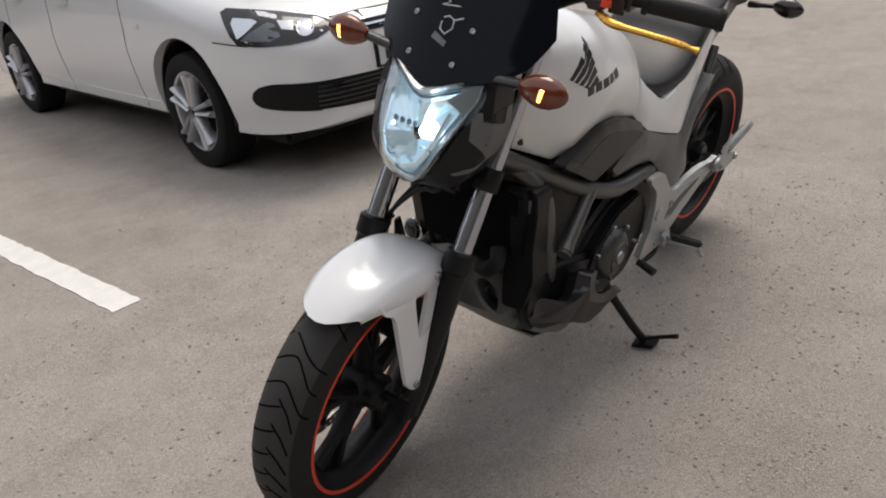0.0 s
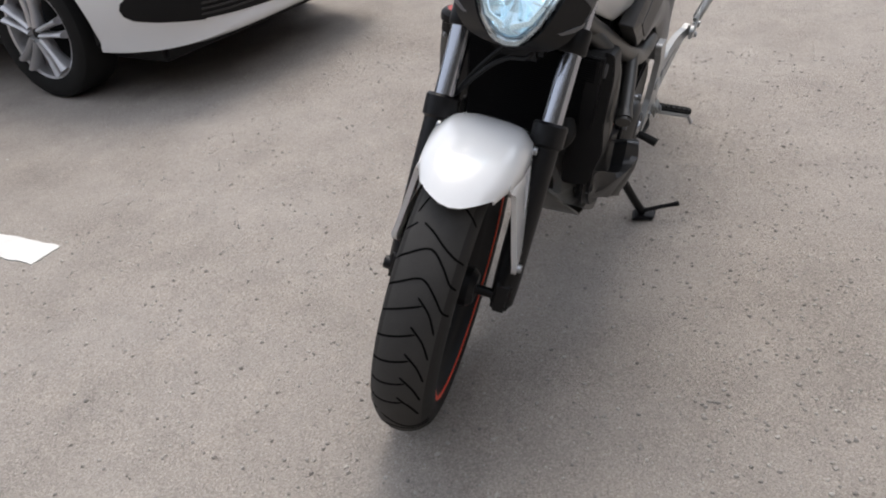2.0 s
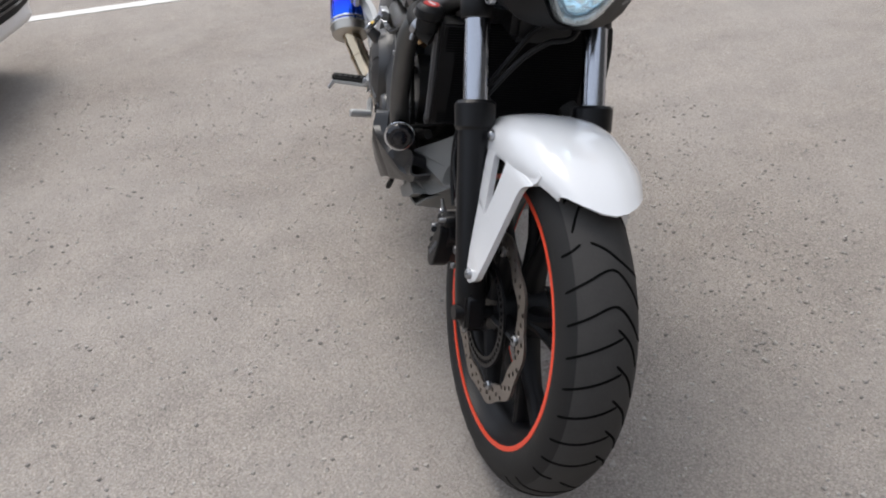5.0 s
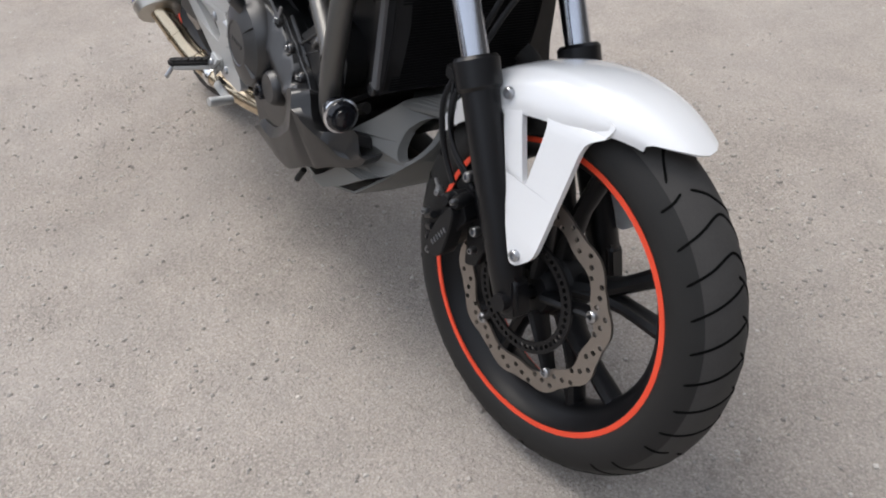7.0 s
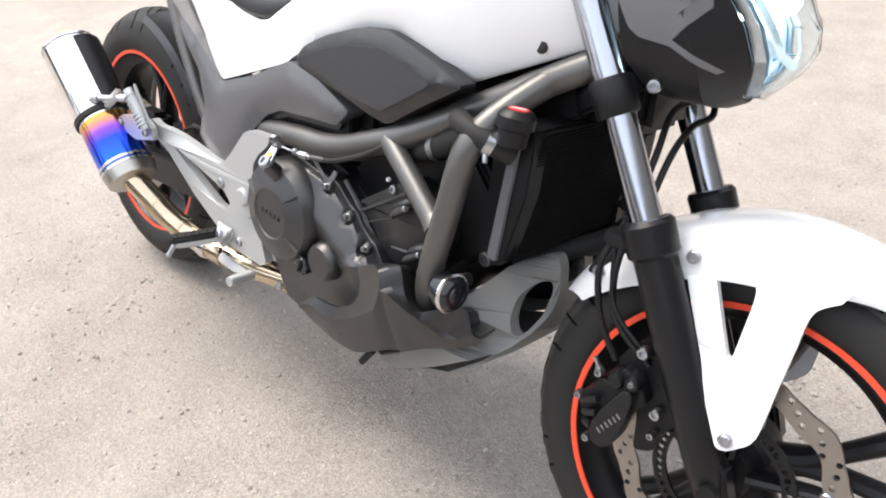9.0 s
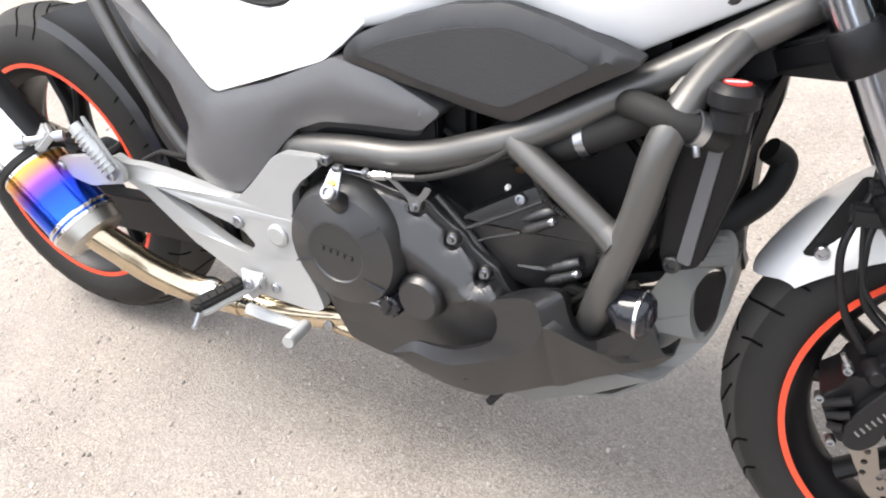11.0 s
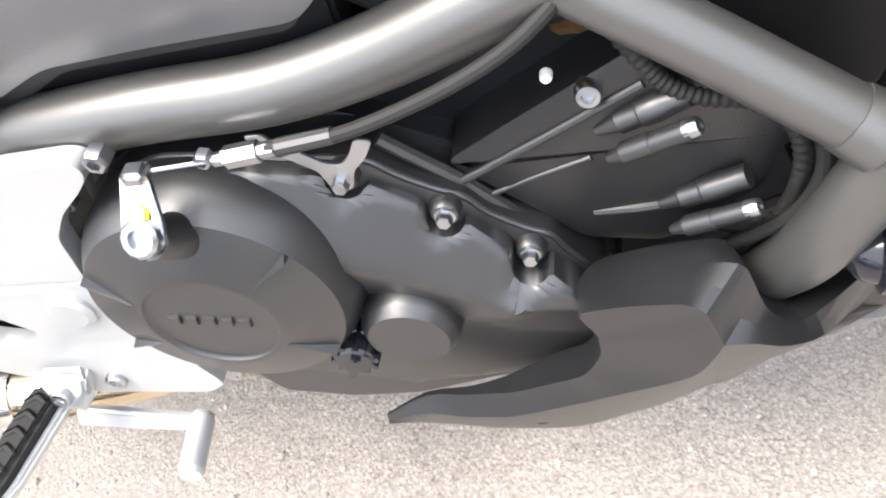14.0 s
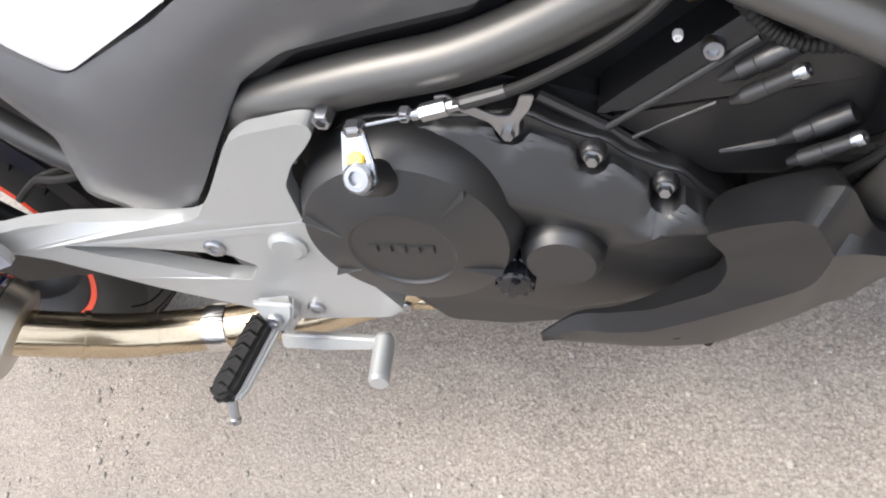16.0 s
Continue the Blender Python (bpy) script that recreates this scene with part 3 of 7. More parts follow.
ROLL = STEER @ Matrix.Translation((0, -0.009, 0))
front_wheel = wheel("front_wheel", AXLE_F, 0.302, 0.118, ROLL, "black cast front wheel with red rim tape", 5)
rear_wheel = wheel("rear_wheel", AXLE_R, 0.326, 0.160, None, "black cast rear wheel with red rim tape", 5)
disc = part("brake_disc", wave_disc(AXLE_F, -0.0665, 0.122, 0.151, 10, 0.0045, 60), DISC_STEEL, front_wheel, "drilled wavy steel brake disc", m=ROLL, smooth=False)
for k in range(5):
    a = 2 * math.pi * (k + 0.2) / 5
    c = AXLE_F + Vector((0.122 * math.cos(a), -0.0665, 0.122 * math.sin(a)))
    bm = tube([AXLE_F + Vector((0.03 * math.cos(a), -0.055, 0.03 * math.sin(a))), c + Vector((0, 0.006, 0))], [0.02, 0.013], 10, flat=0.5)
    part("disc_carrier", bm, DEEP_BLACK, front_wheel, m=ROLL)
    part("disc_bolt", bolt(c, (0, -1, 0), 0.0085, 0.006), STEEL, front_wheel, m=ROLL)
part("brake_disc", wave_disc(AXLE_R, -0.075, 0.088, 0.118, 8, 0.005, 40), DISC_STEEL, rear_wheel, "drilled steel rear brake disc", smooth=False)
part("axle_nut", turned(AXLE_F + Vector((0, -0.128, 0)), AXLE_F + Vector((0, 0.128, 0)), [(0, 0.013), (0.08, 0.014), (0.081, 0.010), (0.92, 0.010), (0.921, 0.014), (1, 0.013)], 12), DEEP_BLACK, front_wheel, m=ROLL)
part("valve", turned(AXLE_F + Vector((0.08, 0, -0.185)), AXLE_F + Vector((0.065, -0.012, -0.15)), [(0, 0.006), (0.6, 0.005), (0.61, 0.004), (1, 0.004)], 8), RUBBER, front_wheel, m=ROLL)

# ---------------------------------------------------------------- motorcycle: fork and front mudguard
for s in (-1, 1):
    leg = part("fork_leg", turned(on_fork(-0.022, s * 0.106, -0.006), on_fork(0.345, s * 0.106), [(0, 0.016), (0.03, 0.024), (0.18, 0.0265), (0.55, 0.0275), (0.87, 0.0275), (0.885, 0.033), (0.985, 0.034), (1, 0.030)], 28), FORK_BLACK, motorcycle, "black painted fork slider", m=STEER)
    part("fork_tube", turned(on_fork(0.335, s * 0.106), on_fork(0.80, s * 0.106), [(0, 0.0205), (1, 0.0205)], 28), FORK_CHROME, leg, "chromed fork tube", m=STEER)
    part("axle_clamp", slab([on_fork(-0.030, s * 0.088, 0.016), on_fork(-0.030, s * 0.088, -0.022), on_fork(0.03, s * 0.088, -0.028), on_fork(0.055, s * 0.088, 0.0), on_fork(0.026, s * 0.088, 0.024)], (0, s * 0.034, 0), 0.006, 3), FORK_BLACK, leg, m=STEER)
    part("clamp_ring", turned(on_fork(0.475, s * 0.106), on_fork(0.522, s * 0.106), [(0, 0.025), (0.08, 0.0272), (0.92, 0.0272), (1, 0.025)], 28), DEEP_BLACK, leg, m=STEER)
triple = part("triple_clamp", slab([on_fork(0.492, -0.112, -0.02), on_fork(0.492, -0.112, 0.02), on_fork(0.492, -0.05, 0.012), on_fork(0.492, 0.05, 0.012), on_fork(0.492, 0.112, 0.02), on_fork(0.492, 0.112, -0.02), on_fork(0.492, 0.05, -0.09), on_fork(0.492, -0.05, -0.09)], HEAD_D * 0.03, 0.005), DEEP_BLACK, motorcycle, m=STEER)
part("clamp_bolt", bolt(on_fork(0.497, -0.100, 0.050), (0.25, -1, 0), 0.0092, 0.009), STEEL, triple, m=STEER)
part("top_clamp", slab([on_fork(0.775, -0.13, -0.02), on_fork(0.775, -0.13, 0.03), on_fork(0.775, 0.13, 0.03), on_fork(0.775, 0.13, -0.02), on_fork(0.775, 0.05, -0.09), on_fork(0.775, -0.05, -0.09)], HEAD_D * 0.025, 0.005), DEEP_BLACK, motorcycle, m=STEER)
part("steering_stem", turned(on_fork(0.50, 0, -0.055), on_fork(0.80, 0, -0.055), [(0, 0.03), (1, 0.03)], 20), DEEP_BLACK, motorcycle, m=STEER)


def mudguard_mesh():
    """The white mudguard: a chamfered arch over the tyre, drawn in to a blunt tip."""
    secs = []
    for i in range(33):
        t = i / 32
        turn = 58.5 + (153.5 - 58.5) * t
        front = max(0.0, 1 - t / 0.32)
        rear = max(0.0, (t - 0.68) / 0.32)
        w = 0.090 + 0.004 * math.exp(-((t - 0.45) / 0.16) ** 2) - 0.008 * front - 0.017 * front ** 3 - 0.018 * rear
        r = 0.328 - 0.002 * front - 0.008 * rear ** 1.2
        drop = 0.036 - 0.035 * front ** 0.75 - 0.030 * rear ** 1.1
        half = [(0.0, r), (0.30 * w, r - 0.0008), (0.58 * w, r - 0.0040), (0.70 * w, r - 0.0075), (0.93 * w, r - 0.0150 - 0.30 * drop), (w, r - 0.021 - drop), (0.985 * w, r - 0.029 - drop)]
        row = [(-y, rr) for y, rr in half[::-1]] + half[1:]
        twist = lambda y: radians(turn + (7.0 * front ** 2 - 5.0 * rear ** 2) * (abs(y) / 0.06) ** 2)
        secs.append([AXLE_F + Vector((rr * math.cos(twist(y)), y, rr * math.sin(twist(y)))) for y, rr in row])
    return thicken(loft(secs, closed=False, caps=False), 0.003)


mudguard = part("front_mudguard", mudguard_mesh(), PEARL, motorcycle, "pearl white front mudguard with side struts", m=STEER, crease=40)


def guard_wall(x, z):
    """The y of the mudguard's side wall, carried on down to the axle clamp."""
    dx, dz = x - AXLE_F.x, z - AXLE_F.z
    r, t = math.hypot(dx, dz), (math.degrees(math.atan2(dz, dx)) - 58.5) / 95.0
    front, rear = max(0.0, 1 - max(0.0, t) / 0.32), max(0.0, (t - 0.68) / 0.32)
    w = 0.090 + 0.004 * math.exp(-((t - 0.45) / 0.16) ** 2) - 0.008 * front - 0.017 * front ** 3 - 0.018 * rear
    drop = 0.036 - 0.035 * front ** 0.75 - 0.030 * rear ** 1.1
    big = 0.328 - 0.002 * front - 0.008 * rear ** 1.2
    low, high = big - 0.021 - drop, big - 0.015 - 0.30 * drop
    if r > low:
        return -w * (1 - 0.07 * min(1.3, (r - low) / (high - low))) + 0.0010
    k = min(1.0, (low - r) / 0.19)
    return -(w + (0.1215 - w) * k) + 0.0010 - 0.0019 * min(1.0, 12 * k)


def strut_mesh():
    top = [(AXLE_F.x + 0.303 * math.cos(radians(a)), AXLE_F.z + 0.303 * math.sin(radians(a))) for a in (111, 103, 95, 87, 80, 74)]
    out = rounded([(-0.041, 0.572)] + top + [(0.143, 0.569), (0.134, 0.565), (0.121, 0.556), (0.116, 0.543), (0.109, 0.466), (0.103, 0.392), (0.096, 0.378), (0.073, 0.358), (0.060, 0.357), (0.054, 0.372), (0.031, 0.414), (0.017, 0.454), (-0.008, 0.504)], 0.007)
    hole = rounded([(0.002, 0.567), (0.020, 0.571), (0.050, 0.566), (0.055, 0.556), (0.055, 0.537), (0.050, 0.471), (0.044, 0.470)], 0.005)
    place = lambda p: Vector((p[0], guard_wall(p[0], p[1]), p[1]))

    def fine(loop):
        made = []
        for i, p in enumerate(loop):
            q = loop[(i + 1) % len(loop)]
            k = max(1, int(math.dist(p, q) / 0.012))
            made += [place((p[0] + (q[0] - p[0]) * j / k, p[1] + (q[1] - p[1]) * j / k)) for j in range(k)]
        return made

    return slab(fine(out), (0, 0.010, 0), 0.0028, 3, holes=[fine(hole)[::-1]])


both("mudguard_strut", strut_mesh, PEARL, mudguard, m=STEER)
for s in (-1, 1):
    for x, z, y in ((-0.026, 0.572, 0.0935), (0.070, 0.374, 0.1255), (-0.150, 0.508, 0.080)):
        part("mudguard_bolt", bolt((x, s * (y - 0.002), z), (0, s, 0), 0.0085, 0.006), STEEL, mudguard, m=STEER)
part("stay", slab(side([(-0.170, 0.50), (-0.145, 0.495), (-0.115, 0.53), (-0.105, 0.60), (-0.125, 0.60), (-0.150, 0.545)], -0.074), (0, 0.006, 0), 0.002), DEEP_BLACK, mudguard, m=STEER)

# ---------------------------------------------------------------- motorcycle: front brake
caliper = part("brake_caliper", slab(side(rounded([(-0.126, 0.351), (-0.106, 0.369), (-0.100, 0.387), (-0.084, 0.385), (-0.070, 0.412), (-0.048, 0.405), (-0.032, 0.377), (-0.043, 0.364), (-0.061, 0.329), (-0.093, 0.292), (-0.108, 0.311)], 0.005), -0.127), (0, 0.075, 0), 0.006, 3), DEEP_BLACK, motorcycle, "black cast brake caliper", m=STEER)
part("piston_housing", slab(side(rounded([(-0.085, 0.351), (-0.058, 0.394), (-0.046, 0.386), (-0.049, 0.353), (-0.058, 0.312), (-0.074, 0.296), (-0.092, 0.299), (-0.096, 0.324)], 0.008), -0.142), (0, 0.03, 0), 0.008, 3), LAMP_COVER, caliper, "black housing with cast marks", m=STEER)
for x, z, x1, z1 in ((-0.118, 0.345, -0.092, 0.362), (-0.112, 0.330, -0.090, 0.342), (-0.108, 0.316, -0.094, 0.322)):
    part("caliper_rib", tube([(x, -0.127, z), ((x + x1) / 2, -0.134, (z + z1) / 2), (x1, -0.138, z1)], 0.0055, 10), DEEP_BLACK, caliper, m=STEER)
for x, z in ((-0.078, 0.392), (-0.056, 0.398)):
    part("caliper_boss", turned((x, -0.110, z), (x + 0.004, -0.138, z + 0.002), [(0, 0.013), (0.8, 0.011), (1, 0.008)], 16), DEEP_BLACK, caliper, m=STEER)
for i in range(6):
    part("cast_mark", box(-0.0040, 0.0040, -0.001, 0.001, -0.0011, 0.0011, 0.0003), STEEL, caliper, m=STEER @ Matrix.Translation((-0.081 + 0.0045 * i, -0.1428, 0.322 + 0.0062 * i)) @ pose(0, 0, 0, 0, 42, 0))
for x, z, y, rr in ((-0.053, 0.438, -0.112, 0.0085), (-0.103, 0.392, -0.120, 0.006), (-0.125, 0.350, -0.122, 0.006), (-0.103, 0.293, -0.122, 0.006), (-0.021, 0.363, -0.112, 0.008), (-0.021, 0.331, -0.112, 0.0055), (-0.050, 0.404, -0.137, 0.0045)):
    part("caliper_bolt", bolt((x, y, z), (0, -1, 0), rr, 0.010), STEEL, caliper, m=STEER)
part("bleed_nipple", turned((-0.100, -0.122, 0.389), (-0.112, -0.126, 0.412), [(0, 0.005), (0.5, 0.005), (0.51, 0.003), (1, 0.003)], 8), STEEL, caliper, m=STEER)
part("caliper_bracket", slab(side(rounded([(-0.093, 0.405), (-0.073, 0.437), (-0.053, 0.454), (-0.033, 0.430), (0.000, 0.420), (0.020, 0.380), (-0.008, 0.334), (-0.020, 0.299), (-0.046, 0.290), (-0.050, 0.342), (-0.060, 0.390)], 0.008), -0.103), (0, 0.014, 0), 0.004), DEEP_BLACK, caliper, m=STEER)
part("abs_ring", wave_disc(AXLE_F, -0.0765, 0.074, 0.092, 12, 0.0, 48, (0.5,)), DEEP_BLACK, front_wheel, "black slotted sensor ring", m=ROLL, smooth=False)
for pts, r in (
    ([(-0.09, -0.11, 0.41), (-0.12, -0.112, 0.46), (-0.135, -0.11, 0.53), (-0.115, -0.09, 0.60), (-0.115, -0.05, 0.67), (-0.120, -0.01, 0.72), (-0.105, 0.03, 0.745), (-0.14, 0.04, 0.79)], 0.0046),
    ([(-0.045, -0.11, 0.42), (-0.10, -0.114, 0.47), (-0.113, -0.11, 0.54), (-0.100, -0.09, 0.60), (-0.100, -0.04, 0.67), (-0.095, 0.0, 0.705), (-0.085, 0.04, 0.725), (-0.12, 0.06, 0.80)], 0.0046),
    ([(-0.03, -0.10, 0.43), (-0.06, -0.116, 0.445), (-0.105, -0.118, 0.49), (-0.120, -0.11, 0.56)], 0.003),
):
    part("brake_hose", tube(spline(pts, 8), r, 10), DEEP_BLACK, caliper, "black rubber brake hose", m=STEER)
part("hose_guide", box(-0.135, -0.092, -0.118, -0.095, 0.560, 0.582, 0.004), DEEP_BLACK, caliper, m=STEER)
part("hose_guide", box(-0.122, -0.088, -0.108, -0.080, 0.592, 0.606, 0.004), DEEP_BLACK, caliper, m=STEER)

# ---------------------------------------------------------------- motorcycle: head lamp, screen and indicators
LENS_GLASS = clear("lamp_glass", (0.93, 0.98, 1.0), 0.01, 1.3)
REFLECTOR = glowing("lit_reflector", (0.60, 0.86, 1.0), 0.13, (0.74, 0.85, 0.92))
LAMP_SILVER = mat("silvered_lamp_bezel", (0.62, 0.64, 0.66), 0.25, metal=0.8, vary=0.1)
LAMP_LINE = mat("blue_grey_lamp_trim", (0.20, 0.30, 0.38), 0.3, metal=0.5, vary=0.2)
rb = REFLECTOR.node_tree.nodes["Principled BSDF"]
rb.inputs["Metallic"].default_value = 0.9
BULB = glowing("lit_bulb", (0.78, 0.94, 1.0), 4.5)
DARK_LENS = mat("smoked_indicator_lens", (0.02, 0.014, 0.012), 0.2, coat=0.4)
AMBER = mat("amber_lens", (0.150, 0.030, 0.008), 0.12, vary=0.5, scale=70, coat=0.5)
AMBER_LIT = glowing("lit_amber_bulb", (1.0, 0.42, 0.06), 5.0)
LENS_EDGE = [(0.0, 0.756), (0.020, 0.760), (0.036, 0.777), (0.052, 0.803), (0.067, 0.840), (0.082, 0.880), (0.096, 0.920), (0.101, 0.962), (0.074, 0.955), (0.046, 0.946), (0.022, 0.936), (0.0, 0.931)]


def lamp_face(y, z):
    """How far ahead the lamp's face lies at a height and a width."""
    knots = [(0.74, -0.030), (0.76, -0.012), (0.79, 0.016), (0.82, 0.030), (0.85, 0.026), (0.88, 0.006), (0.91, -0.030), (0.96, -0.055), (1.0, -0.08)]
    for (z0, x0), (z1, x1) in zip(knots, knots[1:]):
        if z <= z1:
            break
    t = max(0.0, (z - z0) / (z1 - z0))
    return x0 + (x1 - x0) * t - (5.0 + 5.0 * min(1.0, max(0.0, (0.92 - z) / 0.08))) * y * y


def lamp_ring(k, depth):
    """The lamp's outline drawn in to the share k and set back by depth."""
    half = [(y * k, 0.842 + (z - 0.842) * k) for y, z in LENS_EDGE]
    loop = half + [(-y, z) for y, z in half[-2:0:-1]]
    return [Vector((lamp_face(y, z) - depth, y, z)) for y, z in loop]


headlamp = part("headlamp", thicken(loft([lamp_ring(1.03, 0.016), lamp_ring(1.0, 0.0), lamp_ring(0.86, -0.001), lamp_ring(0.6, -0.002), lamp_ring(0.3, -0.002), lamp_ring(0.02, -0.002)], caps=False), 0.003), LENS_GLASS, motorcycle, "clear headlamp lens, its bluish low beam lit", m=STEER)
headlamp.visible_shadow = False
part("bezel", loft([lamp_ring(1.0, 0.016), lamp_ring(0.985, 0.004), lamp_ring(0.90, 0.012), lamp_ring(0.80, 0.026)], caps=False), LAMP_SILVER, headlamp, "silvered lamp bezel", m=STEER, smooth=False)
part("reflector", loft([lamp_ring(0.80, 0.024), lamp_ring(0.66, 0.040), lamp_ring(0.40, 0.064), lamp_ring(0.14, 0.078)], caps=False), REFLECTOR, headlamp, "faceted blue-white lit reflector", m=STEER, smooth=False)
part("bulb", lathe([(0.001, -0.060), (0.012, -0.056), (0.018, -0.042), (0.012, -0.026), (0.001, -0.022)], 16, "x", (0.012, 0.036, 0.868), closed=False), BULB, headlamp, "bright white low beam bulb", m=STEER)
part("bulb", lathe([(0.001, -0.050), (0.005, -0.048), (0.005, -0.04), (0.001, -0.036)], 16, "x", (0.00, -0.050, 0.850), closed=False), BULB, headlamp, m=STEER)
for k, sg in ((0.0, 1), (0.0, -1)):
    pts = [Vector((lamp_face(sg * y, z) - 0.012, sg * y, z)) for y, z in ((0.006, 0.800), (0.035, 0.812), (0.052, 0.842), (0.062, 0.900))]
    part("reflector_rib", tube(pts, 0.003, 8, flat=2.0), REFLECTOR, headlamp, m=STEER)
inner = [p for p in lamp_ring(0.80, 0.020)]
part("reflector_edge", tube(inner, 0.0022, 8, closed=True), LAMP_LINE, headlamp, "dark blue inner lens outline", m=STEER)
for i in range(5):
    part("lens_shade", box(-0.026, -0.020, -0.036 + i * 0.014, -0.027 + i * 0.014, 0.868, 0.879, 0.002), LAMP_LINE, headlamp, m=STEER)
for s in (-1, 1):
    for k, (y, z, w) in enumerate(((0.022, 0.776, 0.016), (0.034, 0.800, 0.018), (0.048, 0.832, 0.016))):
        part("lens_flute", tube([Vector((lamp_face(y, z) - 0.016, s * (y - w), z + 0.010)), Vector((lamp_face(y, z) - 0.012, s * (y + w * 0.6), z - 0.006 + 0.014))], 0.0016, 6), LAMP_LINE if k == 1 else LAMP_SILVER, headlamp, m=STEER)
    corner = [Vector((lamp_face(s * y, z) - 0.006, s * y, z)) for y, z in ((0.050, 0.921), (0.072, 0.940), (0.095, 0.955), (0.094, 0.922), (0.084, 0.890), (0.074, 0.905))]
    part("bezel_corner", slab(corner if s > 0 else corner[::-1], (-0.004, 0, 0), 0.001), LAMP_SILVER, headlamp, "silvered upper lamp corner", m=STEER)


def cheek_mesh():
    """The dark side cover from the lamp's edge back to the fork, with a raised ridge."""
    edge = [(lamp_face(y, z) - 0.016, -1.04 * y, z) for y, z in ((0.0, 0.752), (0.028, 0.762), (0.054, 0.797), (0.076, 0.852), (0.098, 0.915))] + [(-0.100, -0.102, 0.946), (-0.108, -0.101, 0.960)]
    ridge = [(-0.055, 0.0, 0.742), (-0.062, -0.070, 0.752), (-0.066, -0.106, 0.790), (-0.090, -0.122, 0.850), (-0.105, -0.119, 0.915), (-0.120, -0.110, 0.950), (-0.135, -0.104, 0.966)]
    back = [(-0.105, 0.0, 0.742), (-0.120, -0.075, 0.754), (-0.150, -0.112, 0.792), (-0.165, -0.123, 0.850), (-0.175, -0.121, 0.915), (-0.190, -0.112, 0.952), (-0.200, -0.106, 0.970)]
    return thicken(loft([spline(edge, 3), spline(ridge, 3), spline(back, 3)], closed=False, caps=False), -0.004)


both("lamp_cover", cheek_mesh, LAMP_COVER, headlamp, "dark grey plastic headlamp cover", m=STEER, crease=20)
for s in (1, -1):
    # lighter ridge strip, and a black patch with the opening's shade in its colour
    for nm, line, lift, mm in (("cover_ridge", [(-0.168, 0.905), (-0.163, 0.852), (-0.147, 0.825), (-0.134, 0.816), (-0.096, 0.811), (-0.048, 0.786), (-0.042, 0.790), (-0.078, 0.810), (-0.094, 0.818), (-0.063, 0.857), (-0.076, 0.905), (-0.089, 0.905), (-0.078, 0.863), (-0.106, 0.827), (-0.120, 0.828), (-0.130, 0.835), (-0.140, 0.860), (-0.147, 0.905)], 0.003, RIDGE_GREY), ("recess_shade", [(-0.146, 0.905), (-0.139, 0.860), (-0.129, 0.837), (-0.120, 0.830), (-0.107, 0.829), (-0.080, 0.863), (-0.091, 0.905)], 0.0012, DEEP_BLACK)):
        cheek = cheek_mesh()
        bm = drape(cheek, line, (0, -0.4, 0), (1, 0, 0), (0, 0, 1), (0, 1, 0), lift, 0.012, 0.004)
        cheek.free()
        if s < 0:
            bm.transform(FLIP)
        part(nm, bm, mm, headlamp, m=STEER)


def screen_mesh():
    secs = []
    for z, w, base in ((0.929, 0.012, 0), (0.937, 0.046, 0), (0.948, 0.096, 0), (0.956, 0.132, 0), (0.970, 0.156, 0), (0.997, 0.169, 0), (1.020, 0.178, 0), (1.082, 0.160, 0), (1.15, 0.142, 0), (1.20, 0.118, 0), (1.225, 0.080, 0)):
        row = []
        for i in range(13):
            s = -1 + 2 * i / 12
            y = s * w
            row.append(Vector((-0.046 - (z - 0.908) * 0.62 - 2.6 * y * y, y, z + 0.012 * s * s * (1 if z > 0.95 else 0.3))))
        secs.append(row)
    return thicken(loft(secs, closed=False, caps=False), -0.004)


SMOKED = mat("smoked_screen", (0.006, 0.007, 0.011), 0.10, vary=0.2, rvary=0.03, spec=0.15)
MARK_WHITE = mat("white_marker", (0.6, 0.62, 0.64), 0.7)
screen = part("windscreen", screen_mesh(), SMOKED, motorcycle, "smoked dark windscreen with small screws", m=STEER)
screen_x = lambda y, z: -0.046 - (z - 0.908) * 0.62 - 2.6 * y * y
for y, z in ((-0.058, 0.974), (0.037, 0.975), (-0.074, 1.034), (0.050, 1.031)):
    part("screen_screw", bolt((screen_x(y, z) - 0.001 + 0.006, y, z), (0.85, y * 3, 0.5), 0.006, 0.005), STEEL, screen, m=STEER)
for pts in (
    [(-0.012, 1.060), (-0.002, 1.064), (0.010, 1.060), (0.012, 1.046), (0.000, 1.036), (-0.012, 1.042), (-0.013, 1.054)],
    [(0.012, 1.060), (0.026, 1.066)],
    [(-0.03, 1.095), (-0.01, 1.085), (-0.024, 1.078), (0.012, 1.082)],
):
    part("marker_stroke", tube([Vector((screen_x(y, z - 0.018) + 0.006, y, z - 0.018)) for y, z in pts], 0.0014, 6), MARK_WHITE, screen, m=STEER)
part("marker_smudge", slab([Vector((screen_x(y, z) + 0.006, y, z)) for y, z in ((-0.024, 1.008), (0.008, 0.999), (0.010, 1.007), (-0.020, 1.018))], (-0.003, 0, 0), 0), mat("faded_marker", (0.16, 0.17, 0.19), 0.6), screen, m=STEER)


def indicator_mesh(x, y, z):
    s = math.copysign(1, y)
    body = _turned(Vector((x, y - s * 0.050, z)), Vector((x, y + s * 0.042, z)), [(0, 0.010), (0.12, 0.019), (0.32, 0.027), (0.5, 0.030), (0.7, 0.027), (0.88, 0.018), (0.97, 0.009), (1, 0.003)], 20, None)
    bmesh.ops.scale(body, vec=(0.85, 1, 1), space=Matrix.Translation((-x, -y, -z)), verts=body.verts)
    return body


